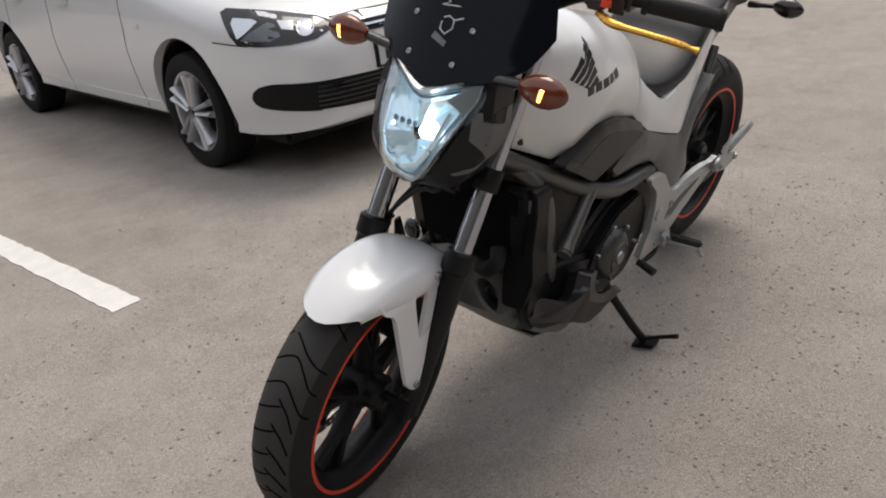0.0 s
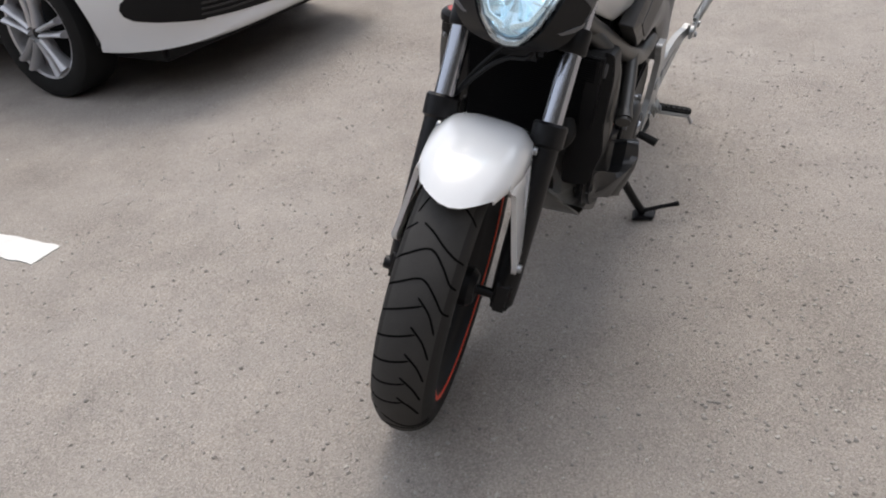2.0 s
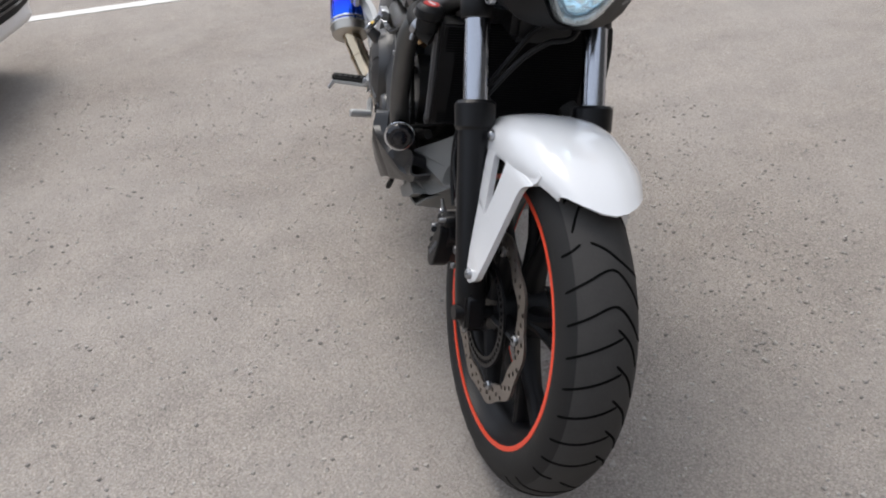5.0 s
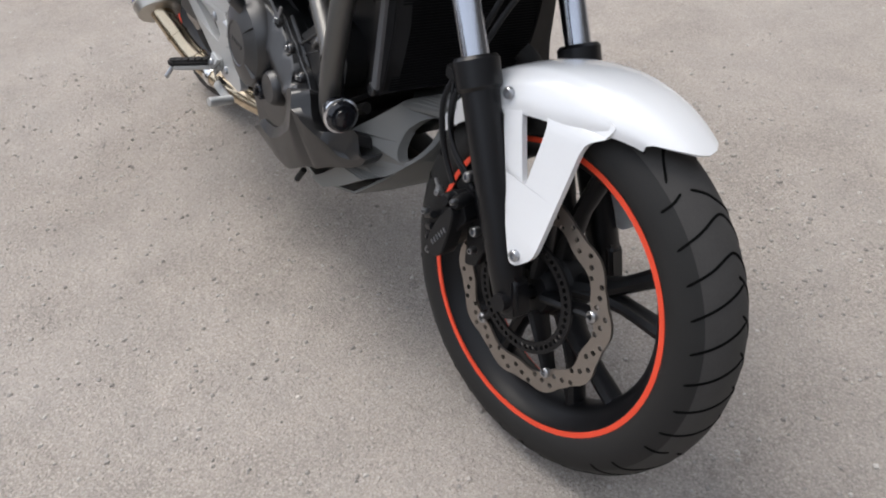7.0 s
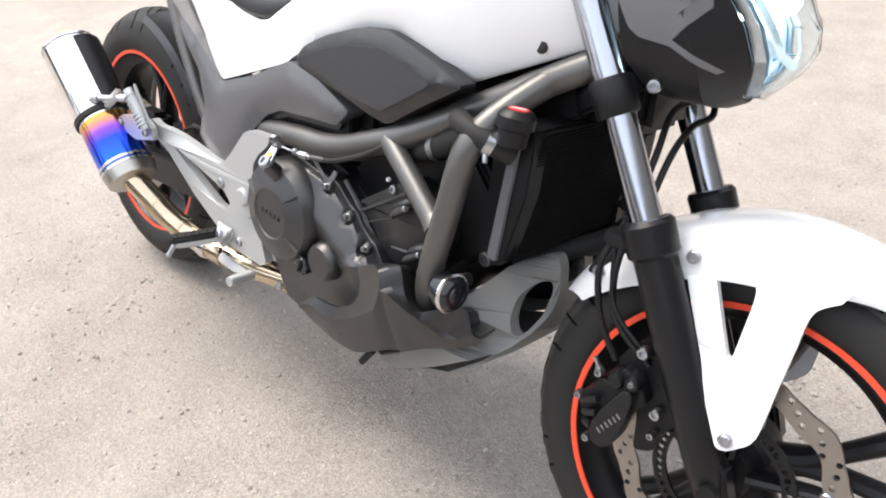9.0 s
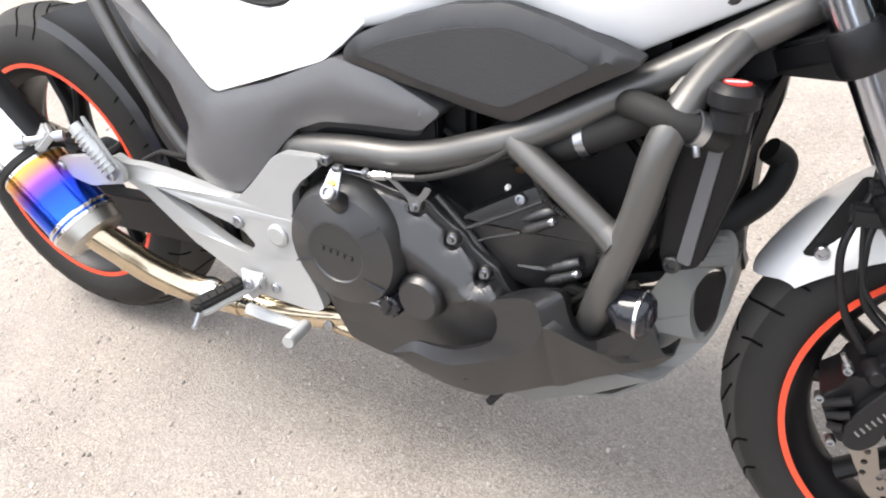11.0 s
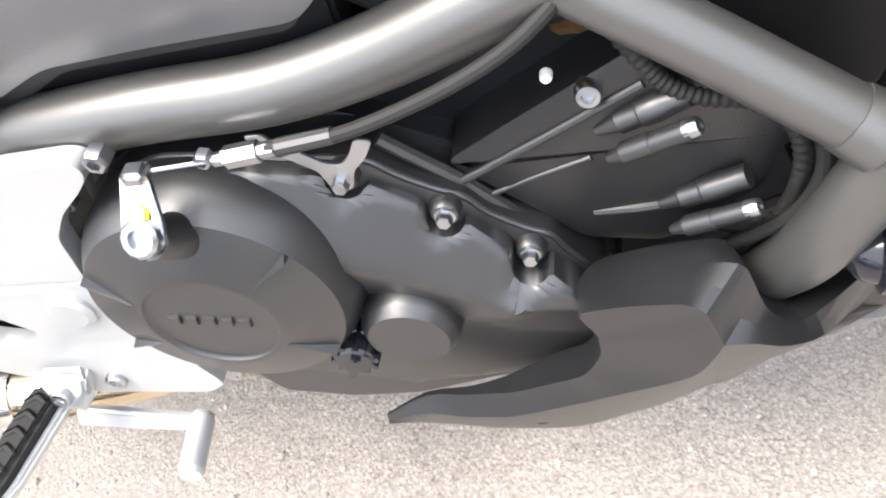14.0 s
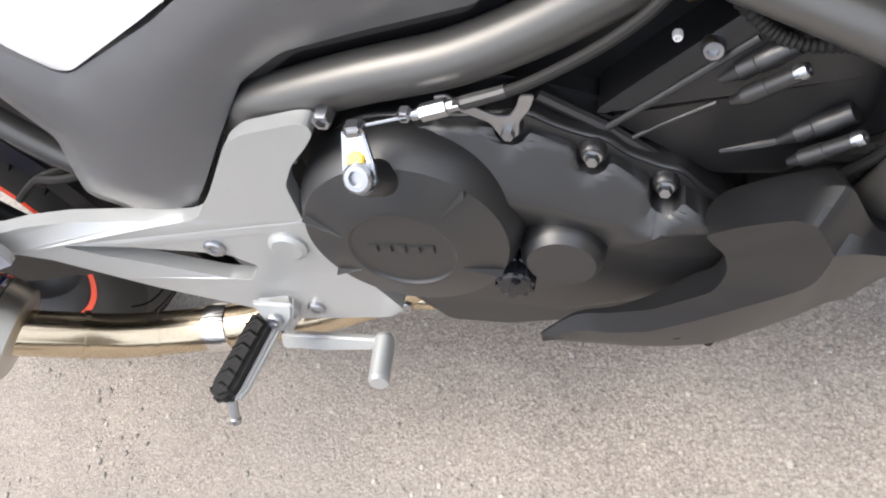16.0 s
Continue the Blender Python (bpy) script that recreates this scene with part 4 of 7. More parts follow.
def indicator(x, y, z, m, label, lit=True):
    s = math.copysign(1, y)
    thing = part("indicator", tube(spline([(x - 0.02, y - s * 0.13, z - 0.015), (x - 0.012, y - s * 0.09, z - 0.008), (x - 0.006, y - s * 0.035, z)], 4), [0.016] * 4 + [0.013] * 5, 12, flat=0.7), MATT_BLACK, motorcycle, label, m=m)
    part("lens", indicator_mesh(x, y, z), AMBER if lit else DARK_LENS, thing, "amber indicator lens" if lit else "smoked indicator lens", m=m)
    if lit:
        part("bulb", turned((x + 0.0210, y - s * 0.002, z - 0.011), (x + 0.0215, y + s * 0.002, z + 0.012), [(0, 0.004), (0.5, 0.0055), (1, 0.004)], 10), AMBER_LIT, thing, "glowing orange filament", m=m)


for s in (-1, 1):
    indicator(-0.105, s * 0.215, 0.972, STEER, "front indicator with amber lens on a black stalk")
    indicator(-1.62, s * 0.185, 0.835, None, "rear indicator on a black stalk", False)

# ---------------------------------------------------------------- motorcycle: handlebar
GOLD = mat("gold_anodised", (0.80, 0.42, 0.07), 0.28, metal=0.6, vary=0.1)
bar = part("handlebar", tube(spline([(-0.300, 0.0, 1.05), (-0.295, 0.10, 1.055), (-0.285, 0.18, 1.095), (-0.30, 0.26, 1.105), (-0.335, 0.42, 1.100)], 6), 0.011, 12), DEEP_BLACK, motorcycle, "black handlebar", m=STEER)
part("handlebar_half", tube(spline([(-0.300, 0.0, 1.05), (-0.295, -0.10, 1.055), (-0.285, -0.18, 1.095), (-0.30, -0.26, 1.105), (-0.335, -0.42, 1.100)], 6), 0.011, 12), DEEP_BLACK, bar, m=STEER)
for s in (-1, 1):
    grip = part("grip", turned((-0.305, s * 0.285, 1.105), (-0.337, s * 0.425, 1.100), [(0, 0.020), (0.06, 0.021), (0.08, 0.017), (0.9, 0.018), (0.92, 0.021), (1, 0.018)], 20), RUBBER, bar, "black rubber grip", m=STEER)
    part("switch_housing", box(-0.325, -0.275, s * 0.245 - 0.025, s * 0.245 + 0.025, 1.078, 1.13, 0.010), MATT_BLACK, bar, m=STEER)
    part("lever", tube(spline([(-0.255, s * 0.225, 1.082), (-0.235, s * 0.26, 1.076), (-0.236, s * 0.31, 1.074), (-0.248, s * 0.37, 1.069), (-0.258, s * 0.412, 1.062)], 6), [0.009] * 3 + [0.0105] * 6 + [0.008] * 12 + [0.006] * 2 + [0.009, 0.009], 12, flat=0.7), GOLD, bar, "gold anodised brake lever" if s < 0 else "gold anodised clutch lever", m=STEER)
    part("lever_perch", box(-0.30, -0.245, s * 0.215 - 0.02, s * 0.215 + 0.02, 1.085, 1.112, 0.007), MATT_BLACK, bar, m=STEER)
part("lever_adjuster", turned((-0.246, 0.238, 1.098), (-0.246, 0.238, 1.114), [(0, 0.010), (1, 0.008)], 10), RED, bar, m=STEER)
part("reservoir", turned((-0.25, -0.20, 1.12), (-0.25, -0.20, 1.16), [(0, 0.022), (0.7, 0.024), (0.71, 0.026), (1, 0.026)], 20), MATT_BLACK, bar, m=STEER)
part("instrument", box(-0.30, -0.18, -0.085, 0.085, 1.04, 1.10, 0.015), MATT_BLACK, motorcycle, "black instrument housing", m=STEER)

# ---------------------------------------------------------------- motorcycle: tank, seat and side panels
TANK = [  # x, lower edge (y, z), waist (y, z), shoulder (y, z), crown z
    (-0.185, (0.050, 0.822), (0.060, 0.850), (0.050, 0.910), 0.930),
    (-0.200, (0.070, 0.798), (0.084, 0.845), (0.075, 0.935), 0.962),
    (-0.270, (0.098, 0.768), (0.116, 0.835), (0.108, 0.955), 0.995),
    (-0.355, (0.134, 0.732), (0.154, 0.825), (0.130, 0.970), 1.015),
    (-0.400, (0.148, 0.738), (0.170, 0.835), (0.136, 0.972), 1.018),
    (-0.480, (0.158, 0.776), (0.176, 0.850), (0.132, 0.965), 1.010),
    (-0.560, (0.154, 0.772), (0.166, 0.845), (0.120, 0.945), 0.985),
    (-0.640, (0.148, 0.745), (0.156, 0.830), (0.118, 0.925), 0.965),
    (-0.700, (0.142, 0.730), (0.148, 0.805), (0.112, 0.900), 0.935),
    (-0.735, (0.138, 0.722), (0.134, 0.785), (0.095, 0.865), 0.895),
]


def tank_mesh():
    stations = spline([Vector((0, i, 0)) for i in range(len(TANK))], 4)
    secs = []
    cols = np.array([[x, a[0], a[1], b[0], b[1], c[0], c[1], z] for x, a, b, c, z in TANK])
    for st in stations:
        i = min(int(st.y), len(TANK) - 2)
        t = st.y - i
        x, ay, az, by, bz, cy, cz, tz = cols[i] * (1 - t) + cols[i + 1] * t
        half = spline([(ay * 0.82, az + 0.004, 0), (ay, az, 0), (by, bz, 0), (cy * 1.06, cz - 0.02, 0), (cy * 0.6, (cz + tz) / 2 + 0.008, 0), (0, tz, 0)], 5)
        ring = [Vector((x, -p.x, p.y)) for p in half] + [Vector((x, p.x, p.y)) for p in half[-2::-1]]
        secs.append(ring)
    return loft(secs)


tank_bm = tank_mesh()
tank_copy = tank_bm.copy()
tank = part("fuel_tank_cover", tank_bm, PEARL, motorcycle, "pearl white fuel tank cover with black wing marks", crease=60)
INK = mat("black_sticker", (0.012, 0.012, 0.013), 0.3, vary=0.1)
DECALS = [[(-0.424 - 0.004 * i, 0.975 - 0.019 * i), (-0.431 - 0.004 * i, 0.960 - 0.018 * i), (-0.362 - 0.013 * i, 0.902 - 0.007 * i), (-0.353 - 0.013 * i, 0.906 - 0.007 * i)] for i in range(5)]
DECALS += [[(-0.345, 1.000), (-0.300, 0.985), (-0.242, 0.955), (-0.262, 0.966), (-0.315, 0.978)]]
DECALS += [[(-0.404 - 0.030 * i, 0.882 + 0.0015 * i), (-0.426 - 0.030 * i, 0.884 + 0.0015 * i), (-0.426 - 0.030 * i, 0.866 + 0.0015 * i), (-0.404 - 0.030 * i, 0.864 + 0.0015 * i)] for i in range(5)]
for s in (-1, 1):
    for d in DECALS:
        part("decal", drape(tank_copy, d, (0, s * 0.4, 0), (1, 0, 0), (0, 0, 1), (0, -s, 0), 0.0012, 0.02, 0.004), INK, tank)
tank_copy.free()
for s in (-1, 1):
    part("cover_plug", turned((-0.272, s * 0.090, 0.787), (-0.272, s * 0.1065, 0.786), [(0, 0.0105), (0.8, 0.0105), (1, 0.008)], 16), MATT_BLACK, tank)

SEAT_VINYL = mat("black_seat_vinyl", (0.009, 0.009, 0.010), 0.45, vary=0.2, bump=0.4, fine=500, dist=0.0006)
PAD_GRAIN = mat("grained_black_pad", (0.030, 0.030, 0.032), 0.50, vary=0.15)
nt = PAD_GRAIN.node_tree
vor = nt.nodes.new("ShaderNodeTexVoronoi")
vor.inputs["Scale"].default_value = 330.0
nt.links.new(nt.nodes["Texture Coordinate"].outputs["Object"], vor.inputs["Vector"])
bp = nt.nodes.new("ShaderNodeBump")
bp.inputs["Strength"].default_value, bp.inputs["Distance"].default_value = 0.4, 0.0008
nt.links.new(vor.outputs["Distance"], bp.inputs["Height"])
nt.links.new(bp.outputs[0], nt.nodes["Principled BSDF"].inputs["Normal"])


def knee_pad():
    pad_line = rounded([(-0.722, 0.702), (-0.700, 0.722), (-0.640, 0.748), (-0.560, 0.771), (-0.490, 0.778), (-0.430, 0.763), (-0.335, 0.728), (-0.415, 0.684), (-0.485, 0.642), (-0.540, 0.650), (-0.600, 0.664), (-0.722, 0.684)], 0.012)
    y = lambda x: -0.176 + 0.10 * max(0.0, -0.33 - x - 0.10) * 0.35
    return pillow([(x, z, y(x)) for x, z in pad_line], 0.03, 0.011, 0.012)


both("knee_pad", knee_pad, MATT_BLACK, tank, "matt black plastic knee pad")
both("pad_face", lambda: slab([(x, -0.186, z) for x, z in rounded([(-0.690, 0.704), (-0.640, 0.726), (-0.560, 0.747), (-0.490, 0.755), (-0.440, 0.742), (-0.385, 0.722), (-0.440, 0.690), (-0.490, 0.662), (-0.540, 0.670), (-0.600, 0.682)], 0.012)], (0, 0.012, 0), 0.002), PAD_GRAIN, tank, "grained black pad face")


def tail_panel():
    pts = [(-0.690, 0.742, -0.140), (-0.735, 0.700, -0.160), (-0.755, 0.684, -0.166), (-0.850, 0.652, -0.172), (-0.945, 0.621, -0.172), (-0.965, 0.624, -0.168), (-1.040, 0.684, -0.150), (-1.130, 0.756, -0.130), (-1.250, 0.834, -0.105), (-1.420, 0.905, -0.070), (-1.420, 0.925, -0.055), (-1.250, 0.900, -0.090), (-1.100, 0.838, -0.120), (-1.000, 0.776, -0.145), (-0.910, 0.748, -0.155), (-0.860, 0.737, -0.156), (-0.820, 0.745, -0.152), (-0.760, 0.786, -0.140), (-0.715, 0.830, -0.120), (-0.690, 0.800, -0.128)]
    return pillow([(x, z, y) for x, y, z in rounded([(p[0], p[2], p[1]) for p in pts], 0.006, 2)], 0.02, 0.010, 0.018)


both("tail_panel", tail_panel, PEARL, motorcycle, "pearl white tail side panel")


def seat_mesh():
    rows = [(-0.655, 0.085, 0.855, 0.900), (-0.70, 0.105, 0.800, 0.872), (-0.78, 0.128, 0.758, 0.815), (-0.86, 0.145, 0.735, 0.800), (-0.95, 0.150, 0.745, 0.812), (-1.02, 0.146, 0.775, 0.838), (-1.08, 0.138, 0.815, 0.885), (-1.20, 0.118, 0.862, 0.918), (-1.34, 0.090, 0.895, 0.940), (-1.42, 0.060, 0.915, 0.945)]
    secs = []
    for x, w, lo, hi in rows:
        half = spline([(w * 0.9, lo, 0), (w, lo + 0.012, 0), (w * 0.93, hi - 0.022, 0), (w * 0.6, hi - 0.004, 0), (0, hi, 0)], 4)
        secs.append([Vector((x, -p.x, p.y)) for p in half] + [Vector((x, p.x, p.y)) for p in half[-2::-1]])
    fine = [spline([s[k] for s in secs], 4) for k in range(len(secs[0]))]
    return loft([[fine[k][i] for k in range(len(fine))] for i in range(len(fine[0]))])


part("seat", seat_mesh(), SEAT_VINYL, motorcycle, "black vinyl dual seat", crease=50)
tail = part("tail_underside", loft([[Vector((x, -w, lo)), Vector((x, -w, hi)), Vector((x, w, hi)), Vector((x, w, lo))] for x, w, lo, hi in ((-0.98, 0.10, 0.62, 0.74), (-1.12, 0.10, 0.70, 0.81), (-1.30, 0.085, 0.78, 0.87), (-1.50, 0.06, 0.84, 0.91), (-1.62, 0.05, 0.83, 0.90))]), MATT_BLACK, motorcycle, "black under-tail tray")
part("tail_lamp", box(-1.665, -1.615, -0.055, 0.055, 0.845, 0.90, 0.012), mat("red_tail_lens", (0.35, 0.01, 0.01), 0.15), tail, "red tail lamp")


def side_cover():
    pts = [(-0.735, 0.692), (-0.655, 0.674), (-0.580, 0.640), (-0.612, 0.611), (-0.700, 0.607), (-0.765, 0.602), (-0.812, 0.583), (-0.855, 0.540), (-0.900, 0.493), (-0.946, 0.449), (-0.985, 0.458), (-1.030, 0.497), (-1.012, 0.560), (-1.040, 0.622), (-1.085, 0.668), (-1.130, 0.742), (-1.050, 0.690), (-0.955, 0.616), (-0.850, 0.646)]
    return pillow([(x, z, -0.170 - 0.012 * min(1.0, max(0.0, (0.60 - z) / 0.08)) * min(1.0, max(0.0, (-0.80 - x) / 0.06))) for x, z in rounded(pts, 0.010)], 0.04, 0.012, 0.022)


both("side_cover", side_cover, COVER_GREY, motorcycle, "dark grey plastic side cover")
both("cover_backing", lambda: slab(side([(-0.86, 0.550), (-0.80, 0.560), (-0.60, 0.575), (-0.60, 0.660), (-0.86, 0.660)], -0.150), (0, 0.02, 0), 0.003), DEEP_BLACK)
both("cover_lip", lambda: slab(side(rounded([(-0.590, 0.640), (-0.622, 0.598), (-0.765, 0.590), (-0.805, 0.572), (-0.850, 0.525), (-0.888, 0.478), (-0.905, 0.500), (-0.850, 0.560), (-0.800, 0.600), (-0.700, 0.625)], 0.008), -0.158), (0, 0.06, 0), 0.004), MATT_BLACK, motorcycle)

# ---------------------------------------------------------------- motorcycle: frame
def main_tube():
    return tube(spline([(-0.930, -0.105, 0.470), (-0.880, -0.130, 0.515), (-0.840, -0.150, 0.543), (-0.800, -0.162, 0.556), (-0.720, -0.166, 0.566), (-0.645, -0.166, 0.570), (-0.584, -0.165, 0.583), (-0.530, -0.164, 0.602), (-0.485, -0.160, 0.619), (-0.440, -0.150, 0.640), (-0.333, -0.122, 0.700), (-0.230, -0.088, 0.757), (-0.165, -0.055, 0.793)], 6), 0.0205, 20)


def down_tube():
    return tube(spline([(-0.255, -0.100, 0.742), (-0.278, -0.140, 0.712), (-0.295, -0.178, 0.680), (-0.307, -0.196, 0.645), (-0.323, -0.201, 0.571), (-0.345, -0.200, 0.495), (-0.366, -0.190, 0.430), (-0.388, -0.158, 0.365)], 6), 0.0190, 20)


both("frame_tube", main_tube, FRAME_GREY, motorcycle, "gunmetal painted steel frame tube")
part("frame_tube", down_tube(), FRAME_GREY, motorcycle)
part("frame_tube", down_tube(), FRAME_GREY, motorcycle, m=Matrix.Diagonal((1, -0.82, 1, 1)))
both("frame_tube", lambda: tube([(-0.488, -0.166, 0.618), (-0.42, -0.182, 0.578), (-0.338, -0.200, 0.526)], 0.0165, 18), FRAME_GREY)
both("weld_collar", lambda: tube([(-0.360, -0.195, 0.540), (-0.344, -0.199, 0.530)], [0.0175, 0.0195], 18), FRAME_GREY)
part("steering_head", box(-0.300, -0.130, -0.052, 0.052, 0.690, 0.815, 0.012), DEEP_BLACK, motorcycle, "black steering head and cable cluster")
part("head_filler", slab(side([(-0.215, 0.700), (-0.225, 0.752), (-0.330, 0.705), (-0.440, 0.640), (-0.420, 0.600), (-0.330, 0.640)], -0.075), (0, 0.15, 0), 0.006), DEEP_BLACK, motorcycle)
both("gusset", lambda: slab([(-0.250, -0.098, 0.752), (-0.300, -0.114, 0.722), (-0.318, -0.150, 0.694), (-0.296, -0.166, 0.686), (-0.272, -0.130, 0.712)], (0.004, 0.010, -0.006), 0.003), FRAME_GREY)
both("subframe_tube", lambda: tube(spline([(-1.050, -0.125, 0.450), (-1.110, -0.122, 0.515), (-1.165, -0.118, 0.595), (-1.215, -0.112, 0.672), (-1.275, -0.10, 0.770)], 5), 0.0135, 16), FRAME_GREY)
both("frame_plate", lambda: slab(side([(-0.80, 0.52), (-0.86, 0.56), (-0.98, 0.50), (-1.00, 0.40), (-0.95, 0.29), (-0.82, 0.28)], -0.13), (0, 0.04, 0), 0.006), DEEP_BLACK)

# ---------------------------------------------------------------- motorcycle: engine
INK_GREY = mat("grey_label_film", (0.05, 0.05, 0.052), 0.5)
engine = part("engine", slab(side(rounded([(-0.830, 0.500), (-0.760, 0.545), (-0.640, 0.530), (-0.560, 0.490), (-0.480, 0.420), (-0.470, 0.330), (-0.520, 0.270), (-0.700, 0.245), (-0.800, 0.300), (-0.840, 0.400)], 0.03), -0.150), (0, 0.300, 0), 0.015, 3), ENGINE_BLACK, motorcycle, "black parallel twin engine with cast covers")
# shade behind the frame tubes is put into the block's deeper black
part("cylinder_block", slab(side([(-0.640, 0.530), (-0.500, 0.640), (-0.380, 0.650), (-0.300, 0.560), (-0.320, 0.470), (-0.460, 0.370), (-0.520, 0.400)], -0.118), (0, 0.236, 0), 0.012, 3), DEEP_BLACK, engine, "black cylinder block and head")
part("head_face", slab(side(rounded([(-0.565, 0.495), (-0.525, 0.520), (-0.455, 0.562), (-0.400, 0.548), (-0.372, 0.500), (-0.385, 0.455), (-0.440, 0.410), (-0.490, 0.418), (-0.510, 0.440)], 0.008), -0.157), (0, 0.04, 0), 0.005, 2, crown=0.003, rim=0.010), CASTING_DARK, engine)
part("head_rim", tube([(-0.559, -0.160, 0.480), (-0.505, -0.161, 0.511), (-0.450, -0.161, 0.543)], 0.0030, 10), ENGINE_BLACK, engine)
part("head_rim", tube([(-0.553, -0.158, 0.460), (-0.520, -0.159, 0.476), (-0.480, -0.160, 0.492)], 0.0020, 10), ENGINE_BLACK, engine)
part("head_rib", tube([(-0.482, -0.158, 0.443), (-0.455, -0.160, 0.446), (-0.430, -0.160, 0.449)], 0.0032, 8), ENGINE_BLACK, engine)
part("head_bolt", bolt((-0.478, -0.158, 0.540), (0, -1, 0.2), 0.0078, 0.009), STEEL, engine)
for x, z in ((-0.424, 0.532), (-0.391, 0.468)):
    boss = part("head_boss", turned((x - 0.046, -0.174, z - 0.028), (x - 0.004, -0.184, z - 0.002), [(0, 0.003), (0.18, 0.0050), (0.2, 0.0064), (0.55, 0.0064), (0.56, 0.0058), (1, 0.0058)], 14), ENGINE_BLACK, engine)
    part("boss_shoulder", turned((x - 0.052, -0.160, z - 0.020), (x - 0.004, -0.166, z + 0.006), [(0, 0.003), (0.25, 0.0060), (0.27, 0.0074), (0.5, 0.0074), (0.52, 0.0084), (0.75, 0.0084), (0.77, 0.0077), (1, 0.0075)], 18), ENGINE_BLACK, boss)
    part("boss_bolt", bolt((x - 0.005, -0.184, z - 0.002), (0.8, -0.19, 0.5), 0.0055, 0.006), STEEL, boss)


def crank_flange():
    pts = [(-0.795, 0.500), (-0.765, 0.522), (-0.733, 0.534), (-0.691, 0.530), (-0.655, 0.522), (-0.630, 0.521), (-0.605, 0.516), (-0.592, 0.502), (-0.572, 0.488), (-0.555, 0.480), (-0.545, 0.464), (-0.522, 0.446), (-0.508, 0.440), (-0.500, 0.424), (-0.478, 0.392), (-0.478, 0.345), (-0.496, 0.310), (-0.540, 0.275), (-0.640, 0.240), (-0.700, 0.236), (-0.760, 0.248), (-0.800, 0.320), (-0.822, 0.400), (-0.822, 0.455)]
    return slab(side(rounded(pts, 0.008, 3), -0.1715), (0, 0.045, 0), 0.003, 3)


RIDGE = [(-0.72, 0.478), (-0.649, 0.458), (-0.611, 0.441), (-0.576, 0.420), (-0.537, 0.404), (-0.49, 0.399)]


def cover_face(x, z):
    """The face leans back above a soft ridge and falls away below it, with a swelling beside the round boss."""
    d = z - between(x, RIDGE)
    up, down = 0.5 * (d + math.hypot(d, 0.002)), 0.5 * (math.hypot(d, 0.002) - d)
    y = -0.2010 + 0.38 * up + 0.30 * min(down, 0.05) + 0.10 * max(0.0, down - 0.05)
    u = (x + 0.548) * 0.94 + (z - 0.396) * 0.34
    v = -(x + 0.548) * 0.34 + (z - 0.396) * 0.94
    return y - 0.0065 * math.exp(-(u / 0.030) ** 2 - (v / 0.009) ** 2)


def crank_cover():
    pts = [(-0.700, 0.526), (-0.640, 0.5125), (-0.6335, 0.510), (-0.6330, 0.503)] + arc(-0.6205, 0.5065, 0.0125, 195, 320, 6) + [(-0.6080, 0.5000), (-0.5840, 0.4835), (-0.5800, 0.4800), (-0.5795, 0.472)] + arc(-0.5680, 0.4690, 0.0120, 180, 330, 6) + [(-0.5545, 0.4625), (-0.5360, 0.4440), (-0.5335, 0.4400), (-0.5330, 0.432)] + arc(-0.5220, 0.4290, 0.0120, 180, 330, 6) + [(-0.5085, 0.4230), (-0.4940, 0.4080), (-0.4855, 0.3820), (-0.4850, 0.3450), (-0.4990, 0.3180), (-0.5420, 0.2850), (-0.6400, 0.2550), (-0.7150, 0.2500), (-0.7600, 0.2680), (-0.8020, 0.3400), (-0.8200, 0.4000), (-0.8180, 0.4550), (-0.7880, 0.5000), (-0.7500, 0.5230)]
    return plate(pts, 0.03, cover_face, 0.0022, 0.006, 2)


cover = part("crankcase_cover", crank_cover(), ENGINE_BLACK, engine, "black cast crankcase cover", crease=40)
part("cover_flange", crank_flange(), ENGINE_BLACK, cover)
for x, z in ((-0.6215, 0.5080), (-0.5680, 0.4720), (-0.5220, 0.4310)):
    part("bolt_boss", turned((x, -0.168, z), (x, -0.1795, z), [(0, 0.0106), (0.6, 0.0098), (0.9, 0.0090), (1, 0.0080)], 20), ENGINE_BLACK, cover)
    part("cover_bolt", turned((x, -0.1795, z), (x, -0.1870, z + 0.001), [(0, 0.0066), (0.16, 0.0066), (0.2, 0.0053), (0.85, 0.0051), (1, 0.0043)], 6), STEEL, cover, "plated hexagon bolt")
    part("bolt_washer", turned((x, -0.1793, z), (x, -0.1808, z), [(0, 0.0070), (0.8, 0.0068), (1, 0.0060)], 18), STEEL, cover)
for x, z in ((-0.803, 0.509), (-0.745, 0.560)):
    part("cover_bolt", bolt((x, -0.178, z), (0, -1, 0), 0.0055, 0.006, n=6), STEEL, cover)
for x, z, x1, z1 in ((-0.600, 0.520, -0.556, 0.478), (-0.556, 0.478, -0.480, 0.388)):
    part("case_joint", tube([(x, -0.158, z), (x1, -0.158, z1)], 0.0050, 8), ENGINE_BLACK, engine)
CX, CZ = -0.725, 0.436
clutch = part("clutch_cover", lathe([(0.060, -0.170), (0.0945, -0.170), (0.0945, -0.1880), (0.0925, -0.1965), (0.0885, -0.2060), (0.0845, -0.2142), (0.0720, -0.2186), (0.0600, -0.2225), (0.0500, -0.2258), (0.0462, -0.2268), (0.0445, -0.2268), (0.0432, -0.2254), (0.0418, -0.2246), (0.0005, -0.2246)], 96, at=(CX, 0, CZ), closed=False), ENGINE_BLACK, cover, "black domed clutch cover", crease=16)
